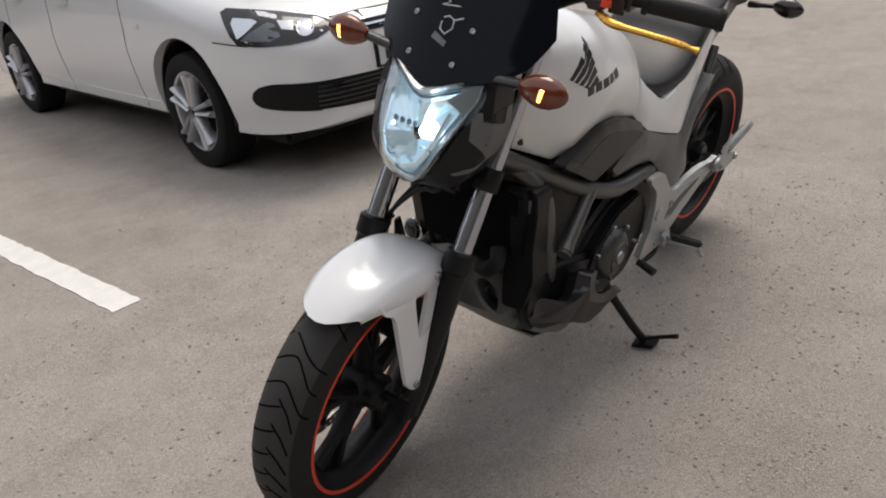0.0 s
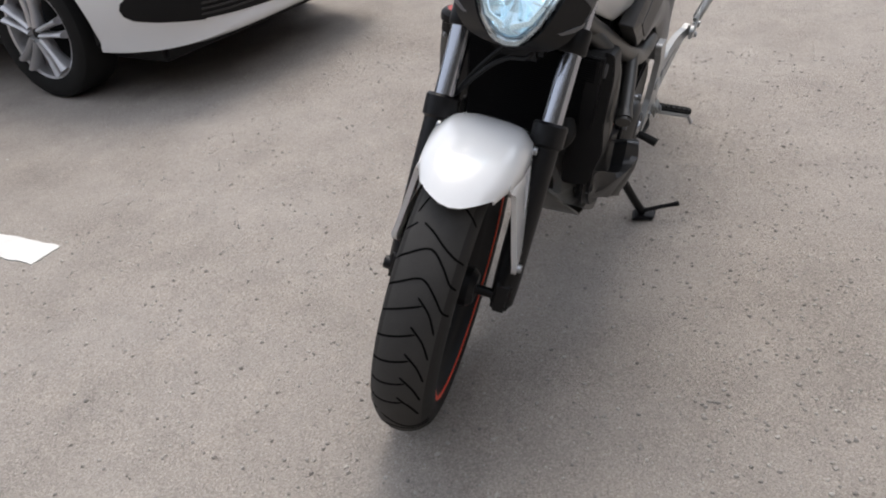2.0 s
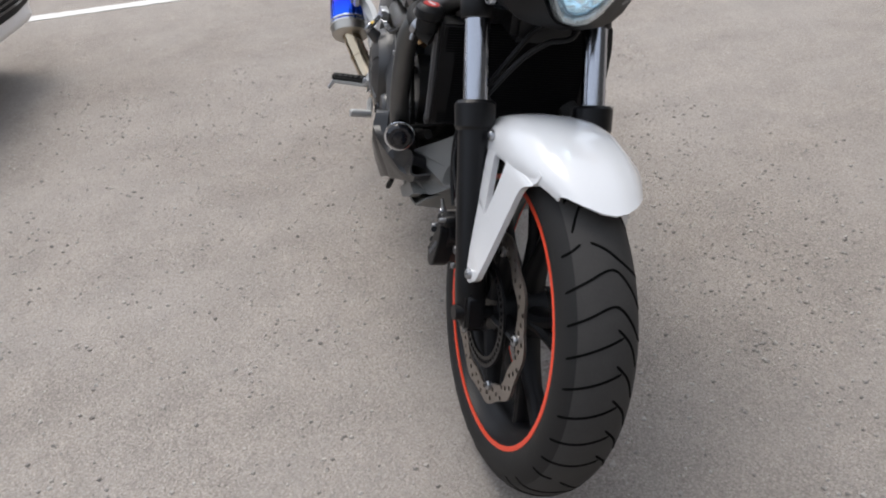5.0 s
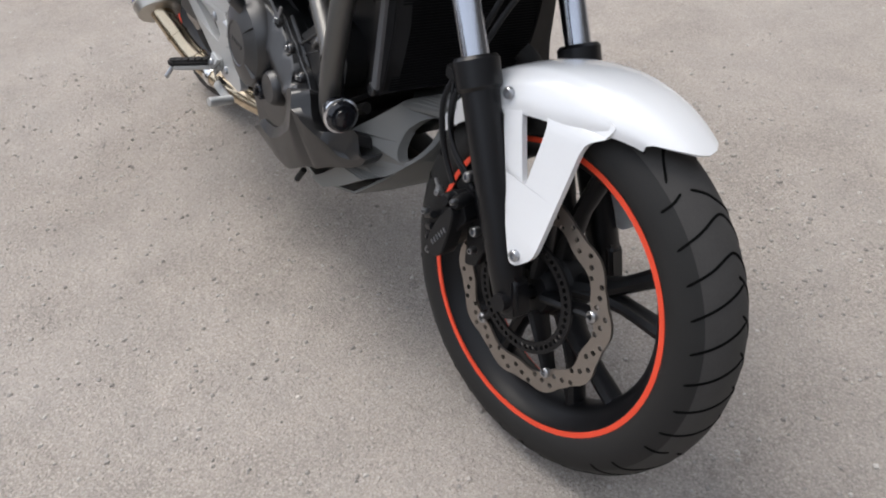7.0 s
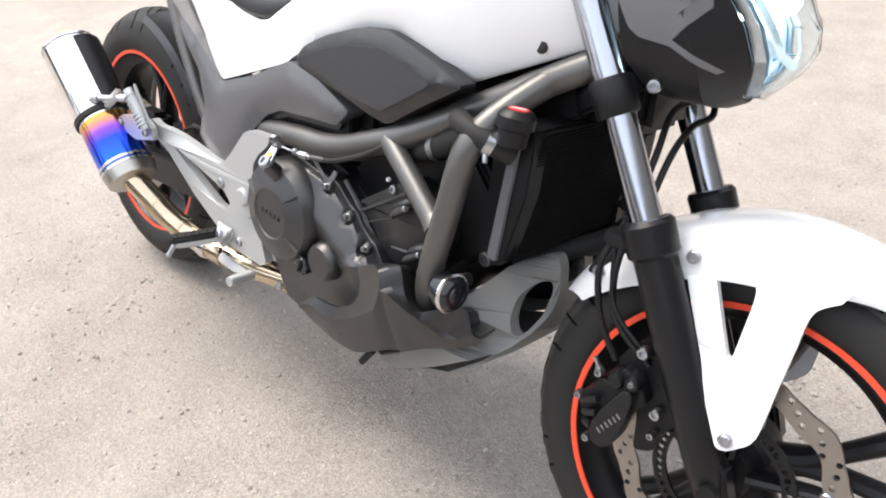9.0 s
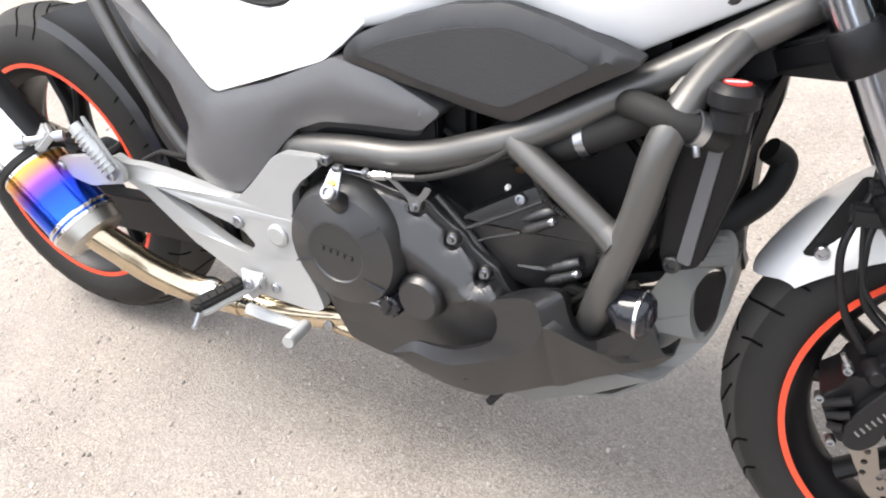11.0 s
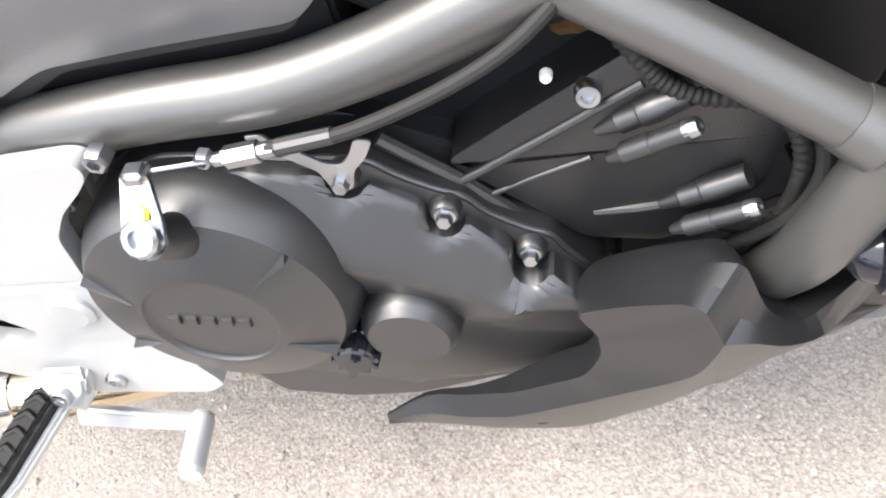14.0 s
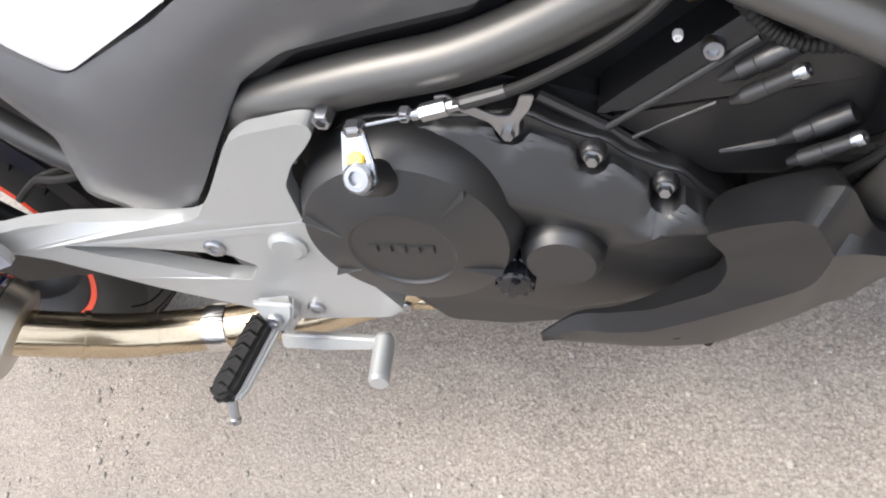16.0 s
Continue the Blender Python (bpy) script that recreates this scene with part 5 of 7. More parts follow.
for a in (38, 153, -34, 205):
    c, t = math.cos(radians(a)), math.sin(radians(a))
    at = lambda r, y, off: Vector((CX + r * c - off * t, y, CZ + r * t + off * c))
    bm = loft([[at(0.051, -0.2235, -0.0008), at(0.051, -0.2262, 0), at(0.051, -0.2235, 0.0008)], [at(0.0850, -0.203, -0.0060), at(0.0842, -0.2215, -0.0030), at(0.0850, -0.203, 0.0030)]])
    part("cover_rib", bm, ENGINE_BLACK, clutch, smooth=False)
for i in range(5):
    part("raised_mark", box(-0.028 + i * 0.0118, -0.020 + i * 0.0118, -0.002, 0.0015, -0.0040, 0.0040, 0.0006), ENGINE_BLACK, clutch, m=Matrix.Translation((CX + 0.0, -0.2250, CZ + 0.002)) @ pose(0, 0, 0, 0, 8, 0))
part("clutch_boss", turned((-0.714, -0.184, 0.482), (-0.716, -0.234, 0.529), [(0, 0.0175), (0.6, 0.0145), (0.92, 0.0125), (1, 0.0105)], 24), ENGINE_BLACK, clutch)
lever = part("clutch_arm", slab([(-0.727, -0.240, 0.530), (-0.704, -0.240, 0.530), (-0.703, -0.232, 0.541), (-0.708, -0.214, 0.562), (-0.724, -0.214, 0.562), (-0.728, -0.232, 0.541)], (0, 0.004, -0.005), 0.0015), CHROME, engine, "plated clutch arm with a yellow paint dot")
part("arm_bolt", bolt((-0.715, -0.236, 0.535), (0, -0.8, 0.6), 0.0115, 0.007), STEEL, lever)
part("paint_dot", turned((-0.716, -0.2290, 0.5450), (-0.716, -0.2300, 0.5465), [(0, 0.0075), (1, 0.006)], 10), mat("yellow_paint_dot", (0.85, 0.55, 0.05), 0.4), lever)
part("cable_clevis", box(-0.722, -0.706, -0.220, -0.206, 0.555, 0.565, 0.003), STEEL, lever)
part("clevis_bolt", bolt((-0.742, -0.196, 0.562), (0, -1, 0), 0.008, 0.010, n=6), STEEL, lever)
part("cable_wire", tube([(-0.712, -0.212, 0.560), (-0.662, -0.200, 0.554)], 0.0014, 8), STEEL, lever)
part("cable_adjuster", turned((-0.676, -0.200, 0.553), (-0.640, -0.198, 0.556), [(0, 0.004), (0.2, 0.004), (0.21, 0.0065), (0.75, 0.0065), (0.76, 0.0045), (1, 0.0045)], 6), STEEL, lever)
part("adjuster_bolt", bolt((-0.680, -0.200, 0.556), (0, -1, 0), 0.0055, 0.006, n=6), STEEL, lever)
part("clutch_cable", tube(spline([(-0.644, -0.198, 0.556), (-0.595, -0.197, 0.562), (-0.530, -0.192, 0.585), (-0.490, -0.180, 0.608), (-0.455, -0.150, 0.640), (-0.36, -0.11, 0.70)], 6), 0.0042, 10), RUBBER, lever, "black clutch cable")
part("cable_ferrule", turned((-0.638, -0.198, 0.556), (-0.606, -0.197, 0.560), [(0, 0.0052), (1, 0.0048)], 10), ENGINE_BLACK, lever)
part("cable_bracket", slab(side(rounded([(-0.666, 0.551), (-0.660, 0.542), (-0.632, 0.519), (-0.628, 0.503), (-0.616, 0.503), (-0.611, 0.517), (-0.601, 0.527), (-0.594, 0.539), (-0.604, 0.541), (-0.610, 0.530), (-0.617, 0.523), (-0.626, 0.525), (-0.648, 0.543), (-0.655, 0.551)], 0.003), -0.1815), (0, 0.0025, 0), 0.0008), STEEL, lever, "plated cable bracket")
part("side_boss", turned((-0.610, -0.180, 0.381), (-0.610, -0.2085, 0.381), [(0, 0.0370), (0.50, 0.0350), (0.74, 0.0335), (0.77, 0.0330), (1, 0.0280)], 48), ENGINE_BLACK, cover, "round cast boss")
filler = part("oil_filler", turned((-0.6545, -0.170, 0.361), (-0.6545, -0.2130, 0.361), [(0, 0.0175), (0.62, 0.0175), (0.65, 0.0160), (0.93, 0.0155), (1, 0.0130)], 28), GLOSS_BLACK, cover, "black oil filler cap")
for i in range(10):
    a = 2 * math.pi * i / 10
    part("filler_flute", tube([(-0.6545 + 0.0158 * math.cos(a), -0.198, 0.361 + 0.0158 * math.sin(a)), (-0.6545 + 0.0152 * math.cos(a), -0.2115, 0.361 + 0.0152 * math.sin(a))], 0.0026, 8), GLOSS_BLACK, filler)
part("filler_grip", box(-0.0035, 0.0035, -0.2185, -0.210, -0.0125, 0.0125, 0.0018), GLOSS_BLACK, filler, m=Matrix.Translation((-0.6545, 0, 0.361)) @ pose(0, 0, 0, 0, 25, 0))
caution = part("caution_label", slab([(-0.722, cover_face(-0.722, 0.330) - 0.0012, 0.330), (-0.682, cover_face(-0.682, 0.330) - 0.0012, 0.330), (-0.684, cover_face(-0.684, 0.349) - 0.0012, 0.349), (-0.722, cover_face(-0.722, 0.349) - 0.0012, 0.349)], (0, 0.002, 0), 0), INK_GREY, cover, "small grey caution label")
for i in range(3):
    part("label_bar", box(-0.719, -0.687 - 0.004 * (i % 2), cover_face(-0.70, 0.338) - 0.0026, cover_face(-0.70, 0.338) + 0.001, 0.3325 + i * 0.0055, 0.3355 + i * 0.0055, 0), MARK_WHITE, caution)
part("drain_bolt", turned((-0.826, -0.125, 0.233), (-0.826, -0.147, 0.234), [(0, 0.014), (0.55, 0.014), (0.58, 0.0105), (0.92, 0.0100), (1, 0.0075)], 12), STEEL, engine, "bright drain bolt")

# behind the frame: hoses, wires and the throttle body
intake = part("throttle_body", box(-0.60, -0.44, -0.105, 0.105, 0.60, 0.70, 0.02), DEEP_BLACK, motorcycle, "black throttle body and airbox behind the frame")
# black box added to close the see-through gap behind the side covers
part("gap_filler", box(-0.800, -0.560, -0.128, 0.128, 0.585, 0.690, 0.01), DEEP_BLACK, intake)
part("airbox", box(-0.80, -0.33, -0.125, 0.125, 0.66, 0.76, 0.03), DEEP_BLACK, intake)
for pts, r, mm in (
    ([(-0.70, -0.14, 0.575), (-0.62, -0.15, 0.560), (-0.55, -0.145, 0.575), (-0.50, -0.13, 0.62)], 0.008, RUBBER),
    ([(-0.60, -0.13, 0.60), (-0.54, -0.14, 0.575), (-0.48, -0.14, 0.60)], 0.0045, RUBBER),
    ([(-0.458, -0.165, 0.598), (-0.440, -0.172, 0.575), (-0.400, -0.178, 0.556), (-0.372, -0.182, 0.535), (-0.362, -0.184, 0.495), (-0.372, -0.180, 0.455), (-0.405, -0.168, 0.415), (-0.42, -0.15, 0.39)], 0.0046, RUBBER),
    ([(-0.48, -0.12, 0.43), (-0.43, -0.145, 0.425), (-0.38, -0.15, 0.42), (-0.33, -0.14, 0.44)], 0.010, RUBBER),
    ([(-0.56, -0.13, 0.64), (-0.50, -0.14, 0.655), (-0.42, -0.135, 0.668)], 0.006, RUBBER),
):
    part("hose", tube(spline(pts, 8), r, 10), mm, intake, "black rubber hose")
part("sensor_plug", turned((-0.500, -0.140, 0.580), (-0.470, -0.150, 0.592), [(0, 0.009), (0.6, 0.009), (0.61, 0.006), (1, 0.006)], 10), DEEP_BLACK, intake)
part("sensor_tip", bolt((-0.499, -0.155, 0.550), (0, -1, 0), 0.0035, 0.004), mat("white_plug", (0.8, 0.8, 0.8), 0.4), intake)
part("brass_fitting", turned((-0.490, -0.138, 0.570), (-0.478, -0.150, 0.580), [(0, 0.007), (1, 0.008)], 8), mat("brass", (0.42, 0.25, 0.12), 0.35, metal=0.9), intake)
part("hose_clamp", lathe([(0.0185, -0.006), (0.0205, -0.006), (0.0205, 0.006), (0.0185, 0.006)], 20, "x", (0, 0, 0)), STEEL, intake, m=Matrix.Translation((-0.404, -0.146, 0.624)) @ pose(0, 0, 0, 0, -25, -5))
part("breather_hose", tube(spline([(-0.470, -0.135, 0.600), (-0.430, -0.143, 0.612), (-0.380, -0.148, 0.638), (-0.32, -0.14, 0.67)], 6), 0.018, 14), RUBBER, intake)

loom = spline([(-0.466, -0.158, 0.580), (-0.452, -0.165, 0.562), (-0.440, -0.168, 0.548), (-0.422, -0.170, 0.538), (-0.398, -0.172, 0.534), (-0.377, -0.172, 0.515), (-0.369, -0.170, 0.482), (-0.374, -0.167, 0.445), (-0.390, -0.165, 0.416), (-0.406, -0.160, 0.392)], 10)
part("wire_loom", tube(loom, [0.0052 if i % 2 else 0.0040 for i in range(len(loom))], 10), RUBBER, intake, "black ribbed wire sleeve")

# ---------------------------------------------------------------- motorcycle: radiator
FIN_BLACK = mat("black_fins", (0.006, 0.006, 0.007), 0.8, vary=0.2, spec=0.1)
radiator = part("radiator", slab([(-0.222, -0.150, 0.690), (-0.222, 0.150, 0.690), (-0.262, 0.150, 0.492), (-0.262, -0.150, 0.492)], (-0.035, 0, 0.008), 0.004), DEEP_BLACK, motorcycle, "black radiator with fine cooling fins")
for i in range(40):
    t = (i + 0.5) / 40
    part("fin", box(-0.002, 0.0008, -0.140, 0.140, -0.0014, 0.0014, 0), FIN_BLACK, radiator, m=Matrix.Translation((-0.220 - 0.040 * t, 0, 0.688 - 0.194 * t)), smooth=False)
both("side_tank", lambda: slab(side(rounded([(-0.290, 0.680), (-0.225, 0.695), (-0.232, 0.600), (-0.262, 0.490), (-0.298, 0.478), (-0.308, 0.500)], 0.010), -0.152), (0, 0.03, 0), 0.005), DEEP_BLACK, radiator)
both("guard_ridge", lambda: slab(side(rounded([(-0.246, 0.678), (-0.260, 0.676), (-0.286, 0.498), (-0.270, 0.494)], 0.004), -0.158), (0, 0.012, 0), 0.003), RIDGE_GREY, radiator)
both("guard_bolt", lambda: bolt((-0.291, -0.152, 0.490), (0, -1, 0), 0.011, 0.006), ENGINE_BLACK, radiator)
part("radiator_shroud", slab([(-0.250, y, z) for y, z in rounded([(0.112, 0.696), (0.166, 0.698), (0.174, 0.650), (0.174, 0.548), (0.184, 0.486), (0.165, 0.405), (0.110, 0.395), (0.105, 0.500)], 0.012)], (-0.06, 0, 0), 0.006, 2), DEEP_BLACK, radiator, "black radiator shroud")
cap = part("radiator_cap", lathe([(0.001, 0.026), (0.018, 0.026), (0.022, 0.023), (0.026, 0.018), (0.026, 0.004), (0.021, 0), (0.020, -0.02), (0.001, -0.02)], 14, "z", closed=False), DEEP_BLACK, radiator, "black radiator cap with a red warning label", m=Matrix.Translation((-0.246, -0.172, 0.692)) @ pose(0, 0, 0, -6, 4, 0))
part("cap_label", lathe([(0.001, 0.0272), (0.0140, 0.0272), (0.0140, 0.025), (0.001, 0.025)], 20, "z", closed=False), mat("red_white_label", (0.50, 0.035, 0.03), 0.4), cap, "red warning label", m=Matrix.Translation((-0.246, -0.172, 0.692)) @ pose(0, 0, 0, -6, 4, 0))
part("label_bar", box(-0.011, 0.011, -0.003, 0.003, 0.0265, 0.0278, 0.0004), MARK_WHITE, cap, m=Matrix.Translation((-0.246, -0.172, 0.692)) @ pose(0, 0, 0, -6, 4, 30))
part("coolant_hose", tube(spline([(-0.255, -0.160, 0.655), (-0.270, -0.180, 0.667), (-0.300, -0.188, 0.678), (-0.335, -0.178, 0.684), (-0.356, -0.150, 0.675), (-0.365, -0.11, 0.65)], 6), 0.0155, 16), RUBBER, radiator, "black coolant hose")
part("hose_clamp", lathe([(0.0165, -0.006), (0.0195, -0.006), (0.0195, 0.006), (0.0165, 0.006)], 20, "x"), STEEL, radiator, "steel hose clamp", m=Matrix.Translation((-0.276, -0.182, 0.670)) @ pose(0, 0, 0, 0, 25, 40))
part("clamp_screw", bolt((-0.272, -0.194, 0.655), (0.3, -0.3, -1), 0.004, 0.010), STEEL, radiator)
part("lower_hose", tube(spline([(-0.235, 0.10, 0.545), (-0.215, 0.11, 0.525), (-0.225, 0.08, 0.490), (-0.262, 0.02, 0.470), (-0.33, -0.04, 0.44)], 6), 0.018, 14), RUBBER, radiator)
part("fan_shroud", box(-0.33, -0.27, -0.13, 0.13, 0.48, 0.67, 0.02), DEEP_BLACK, radiator)

# ---------------------------------------------------------------- motorcycle: belly pan, crash bobbin
def belly_side():
    """A dished side panel: a ridge runs round the dish; above it a band leans back, below it the flank falls in to the keel."""
    inner = [(-0.6468, -0.2174, 0.29), (-0.611, -0.2155, 0.316), (-0.583, -0.216, 0.318), (-0.561, -0.217, 0.3215), (-0.544, -0.218, 0.325), (-0.512, -0.22, 0.342), (-0.4955, -0.2225, 0.354), (-0.488, -0.222, 0.363), (-0.484, -0.2215, 0.3705), (-0.4805, -0.221, 0.38), (-0.48, -0.2205, 0.387), (-0.4805, -0.22, 0.393), (-0.481, -0.219, 0.399), (-0.4835, -0.218, 0.4035), (-0.487, -0.217, 0.409), (-0.4895, -0.216, 0.413), (-0.4918, -0.2152, 0.416)]
    ridge = [(-0.647, -0.218, 0.289), (-0.6125, -0.2215, 0.306), (-0.585, -0.2225, 0.303), (-0.562, -0.2235, 0.3045), (-0.545, -0.2245, 0.308), (-0.5, -0.227, 0.33), (-0.474, -0.23, 0.347), (-0.443, -0.234, 0.368), (-0.4285, -0.237, 0.383), (-0.4195, -0.239, 0.404), (-0.415, -0.2395, 0.419), (-0.418, -0.2375, 0.428), (-0.424, -0.234, 0.4415), (-0.431, -0.232, 0.445), (-0.441, -0.2295, 0.4435), (-0.469, -0.222, 0.431), (-0.491, -0.2155, 0.417)]
    ahead = [(-0.399, -0.2375, 0.4155), (-0.381, -0.2335, 0.406), (-0.356, -0.214, 0.385), (-0.325, -0.181, 0.365), (-0.282, -0.174, 0.379)]
    keel = [(-0.648, -0.217, 0.287), (-0.617, -0.21, 0.269), (-0.595, -0.209, 0.264), (-0.573, -0.209, 0.259), (-0.55, -0.209, 0.258), (-0.52, -0.209, 0.259), (-0.497, -0.209, 0.265), (-0.47, -0.208, 0.279), (-0.446, -0.207, 0.292), (-0.428, -0.204, 0.301), (-0.413, -0.199, 0.305), (-0.401, -0.198, 0.308), (-0.373, -0.189, 0.322), (-0.334, -0.177, 0.337), (-0.295, -0.169, 0.355), (-0.275, -0.168, 0.377)]
    crown = [(-0.4915, -0.214, 0.4168), (-0.478, -0.199, 0.42), (-0.4515, -0.203, 0.435), (-0.424, -0.208, 0.446), (-0.406, -0.212, 0.4505), (-0.4, -0.213, 0.44), (-0.396, -0.2145, 0.428), (-0.388, -0.216, 0.41), (-0.373, -0.217, 0.398), (-0.358, -0.206, 0.391), (-0.311, -0.173, 0.409), (-0.296, -0.171, 0.39)]
    bm = bmesh.new()
    half = lambda a, b, k: [Vector(p).lerp(Vector(q), k) for p, q in zip(a, b)]
    bent = lambda row, k: spline(row[:k + 1], 3) + spline(row[k:], 3)[1:]
    back = [Vector(p) + Vector((0, 0.028, -0.010)) * min(1.0, 0.04 + (i / 5) ** 2) for i, p in enumerate(inner)]
    dish = [p + Vector((0, 0.0015 * math.sin(math.pi * i / 16) ** 2, 0)) for i, p in enumerate(half(inner, ridge, 0.5))]
    loft([bent(r, 10) for r in (back, inner, dish, ridge)], closed=False, caps=False, bm=bm)
    top = ridge[:11] + ahead
    flank = [p + Vector((0, -0.002, 0)) for p in half(top, keel, 0.5)]
    under = [Vector(p) + Vector((0, 0.030, 0.003)) * min(1.0, 0.04 + (i / 6) ** 2) for i, p in enumerate(keel)]
    loft([bent(r, 10) for r in (top, flank, keel, under)], closed=False, caps=False, bm=bm)
    low = ridge[:9:-1] + ahead
    behind = [Vector(p) + Vector((-0.004, 0.026, -0.012)) for p in crown]
    loft([bent(r, 6) for r in (low, half(low, crown, 0.5), crown, behind)], closed=False, caps=False, bm=bm)
    bmesh.ops.remove_doubles(bm, verts=bm.verts, dist=2e-4)
    return thicken(bm, 0.003)


both("belly_panel", belly_side, MATT_BLACK, motorcycle, "matt black belly pan side panel", crease=20)


def nose_side():
    place = lambda p: Vector((p[0], min(-0.040, max(-0.165, -0.165 + 1.1 * (p[0] + 0.298) + 0.9 * max(0.0, p[1] - 0.36))), p[1]))
    out = rounded([(-0.357, 0.357), (-0.332, 0.409), (-0.322, 0.422), (-0.310, 0.441), (-0.301, 0.458), (-0.283, 0.467), (-0.250, 0.482), (-0.239, 0.464), (-0.237, 0.429), (-0.232, 0.397), (-0.239, 0.371), (-0.263, 0.340), (-0.298, 0.324), (-0.365, 0.280), (-0.454, 0.233), (-0.505, 0.233), (-0.454, 0.263), (-0.377, 0.316)], 0.012, 4)
    hole = rounded([(-0.276, 0.415), (-0.267, 0.434), (-0.251, 0.439), (-0.243, 0.424), (-0.239, 0.396), (-0.247, 0.369), (-0.257, 0.364), (-0.270, 0.385)], 0.010, 4)
    return slab([place(p) for p in out], (0, 0.02, 0), 0.004, 2, holes=[[place(p) for p in hole][::-1]])


both("belly_nose", nose_side, NOSE_GREY, motorcycle, "grey plastic belly pan nose")
# filler slab over the left nose, the side's shade put into its black
part("belly_cover", slab(side(rounded([(-0.262, 0.460), (-0.250, 0.400), (-0.275, 0.345), (-0.330, 0.300), (-0.430, 0.262), (-0.560, 0.262), (-0.610, 0.320), (-0.560, 0.420), (-0.440, 0.455), (-0.340, 0.480)], 0.02), 0.172), (0, -0.030, 0), 0.012, 3), DEEP_BLACK, motorcycle, "black filler slab added over the left of the belly pan nose")
part("belly_floor", thicken(loft([[Vector((x, -w, z)), Vector((x, -w * 0.5, z - 0.008)), Vector((x, w * 0.5, z - 0.008)), Vector((x, w, z))] for x, w, z in ((-0.66, 0.13, 0.255), (-0.58, 0.15, 0.238), (-0.50, 0.155, 0.232), (-0.42, 0.150, 0.250), (-0.35, 0.150, 0.272), (-0.290, 0.140, 0.318), (-0.245, 0.075, 0.370), (-0.242, 0.040, 0.440))], closed=False, caps=False), 0.004), NOSE_GREY, motorcycle)
part("drain_stub", turned((-0.490, -0.186, 0.258), (-0.512, -0.191, 0.229), [(0, 0.006), (1, 0.0062)], 12), RUBBER, motorcycle)
both("panel_screw", lambda: bolt((-0.532, -0.2190, 0.289), (0, -1, 0), 0.0065, 0.003), DEEP_BLACK)
HORN_AT, HORN_D = Vector((-0.303, -0.200, 0.444)), Vector((1.0, -0.06, 0.02)).normalized()
signal_horn = part("horn", turned(HORN_AT - HORN_D * 0.045, HORN_AT + HORN_D * 0.006, [(0, 0.011), (0.15, 0.018), (0.3, 0.020), (0.34, 0.025), (0.72, 0.0280), (0.9, 0.0260), (1, 0.021)], 32), GLOSS_BLACK, motorcycle, "glossy black horn with a chrome ring")
part("chrome_ring", turned(HORN_AT - HORN_D * 0.008, HORN_AT - HORN_D * 0.002, [(0, 0.0280), (0.2, 0.0300), (0.8, 0.0300), (1, 0.0280)], 40), CHROME, signal_horn)
part("horn_dome", turned(HORN_AT + HORN_D * 0.004, HORN_AT + HORN_D * 0.012, [(0, 0.016), (0.6, 0.014), (1, 0.004)], 24), GLOSS_BLACK, signal_horn)
part("horn_bracket", tube([HORN_AT - HORN_D * 0.044, Vector((-0.36, -0.12, 0.45))], 0.008, 8, flat=0.4), DEEP_BLACK, signal_horn)

# ---------------------------------------------------------------- motorcycle: footrests and controls
def step_holder():
    place = lambda p: Vector((p[0], -0.202 - 0.035 * max(0.0, min(1.0, (-1.02 - p[0]) / 0.16)), p[1]))
    out = rounded([(-0.757, 0.549), (-0.756, 0.559), (-0.767, 0.562), (-0.817, 0.559), (-0.836, 0.550), (-0.880, 0.503), (-0.914, 0.472), (-0.930, 0.469), (-0.974, 0.475), (-1.056, 0.492), (-1.090, 0.499), (-1.118, 0.500), (-1.138, 0.512), (-1.152, 0.497), (-1.150, 0.474), (-1.120, 0.470), (-1.094, 0.450), (-1.058, 0.410), (-1.021, 0.370), (-0.948, 0.334), (-0.900, 0.308), (-0.797, 0.304), (-0.778, 0.316), (-0.790, 0.352), (-0.812, 0.390), (-0.816, 0.450), (-0.808, 0.500), (-0.790, 0.522), (-0.770, 0.537)], 0.006)
    hole = rounded([(-1.076, 0.466), (-1.003, 0.438), (-0.949, 0.427), (-0.915, 0.418), (-0.894, 0.398), (-0.914, 0.378), (-0.941, 0.384), (-0.994, 0.407), (-1.041, 0.434)], 0.005)
    return slab([place(p) for p in out], (0, 0.016, 0), 0.0055, 4, holes=[[place(p) for p in hole][::-1]])


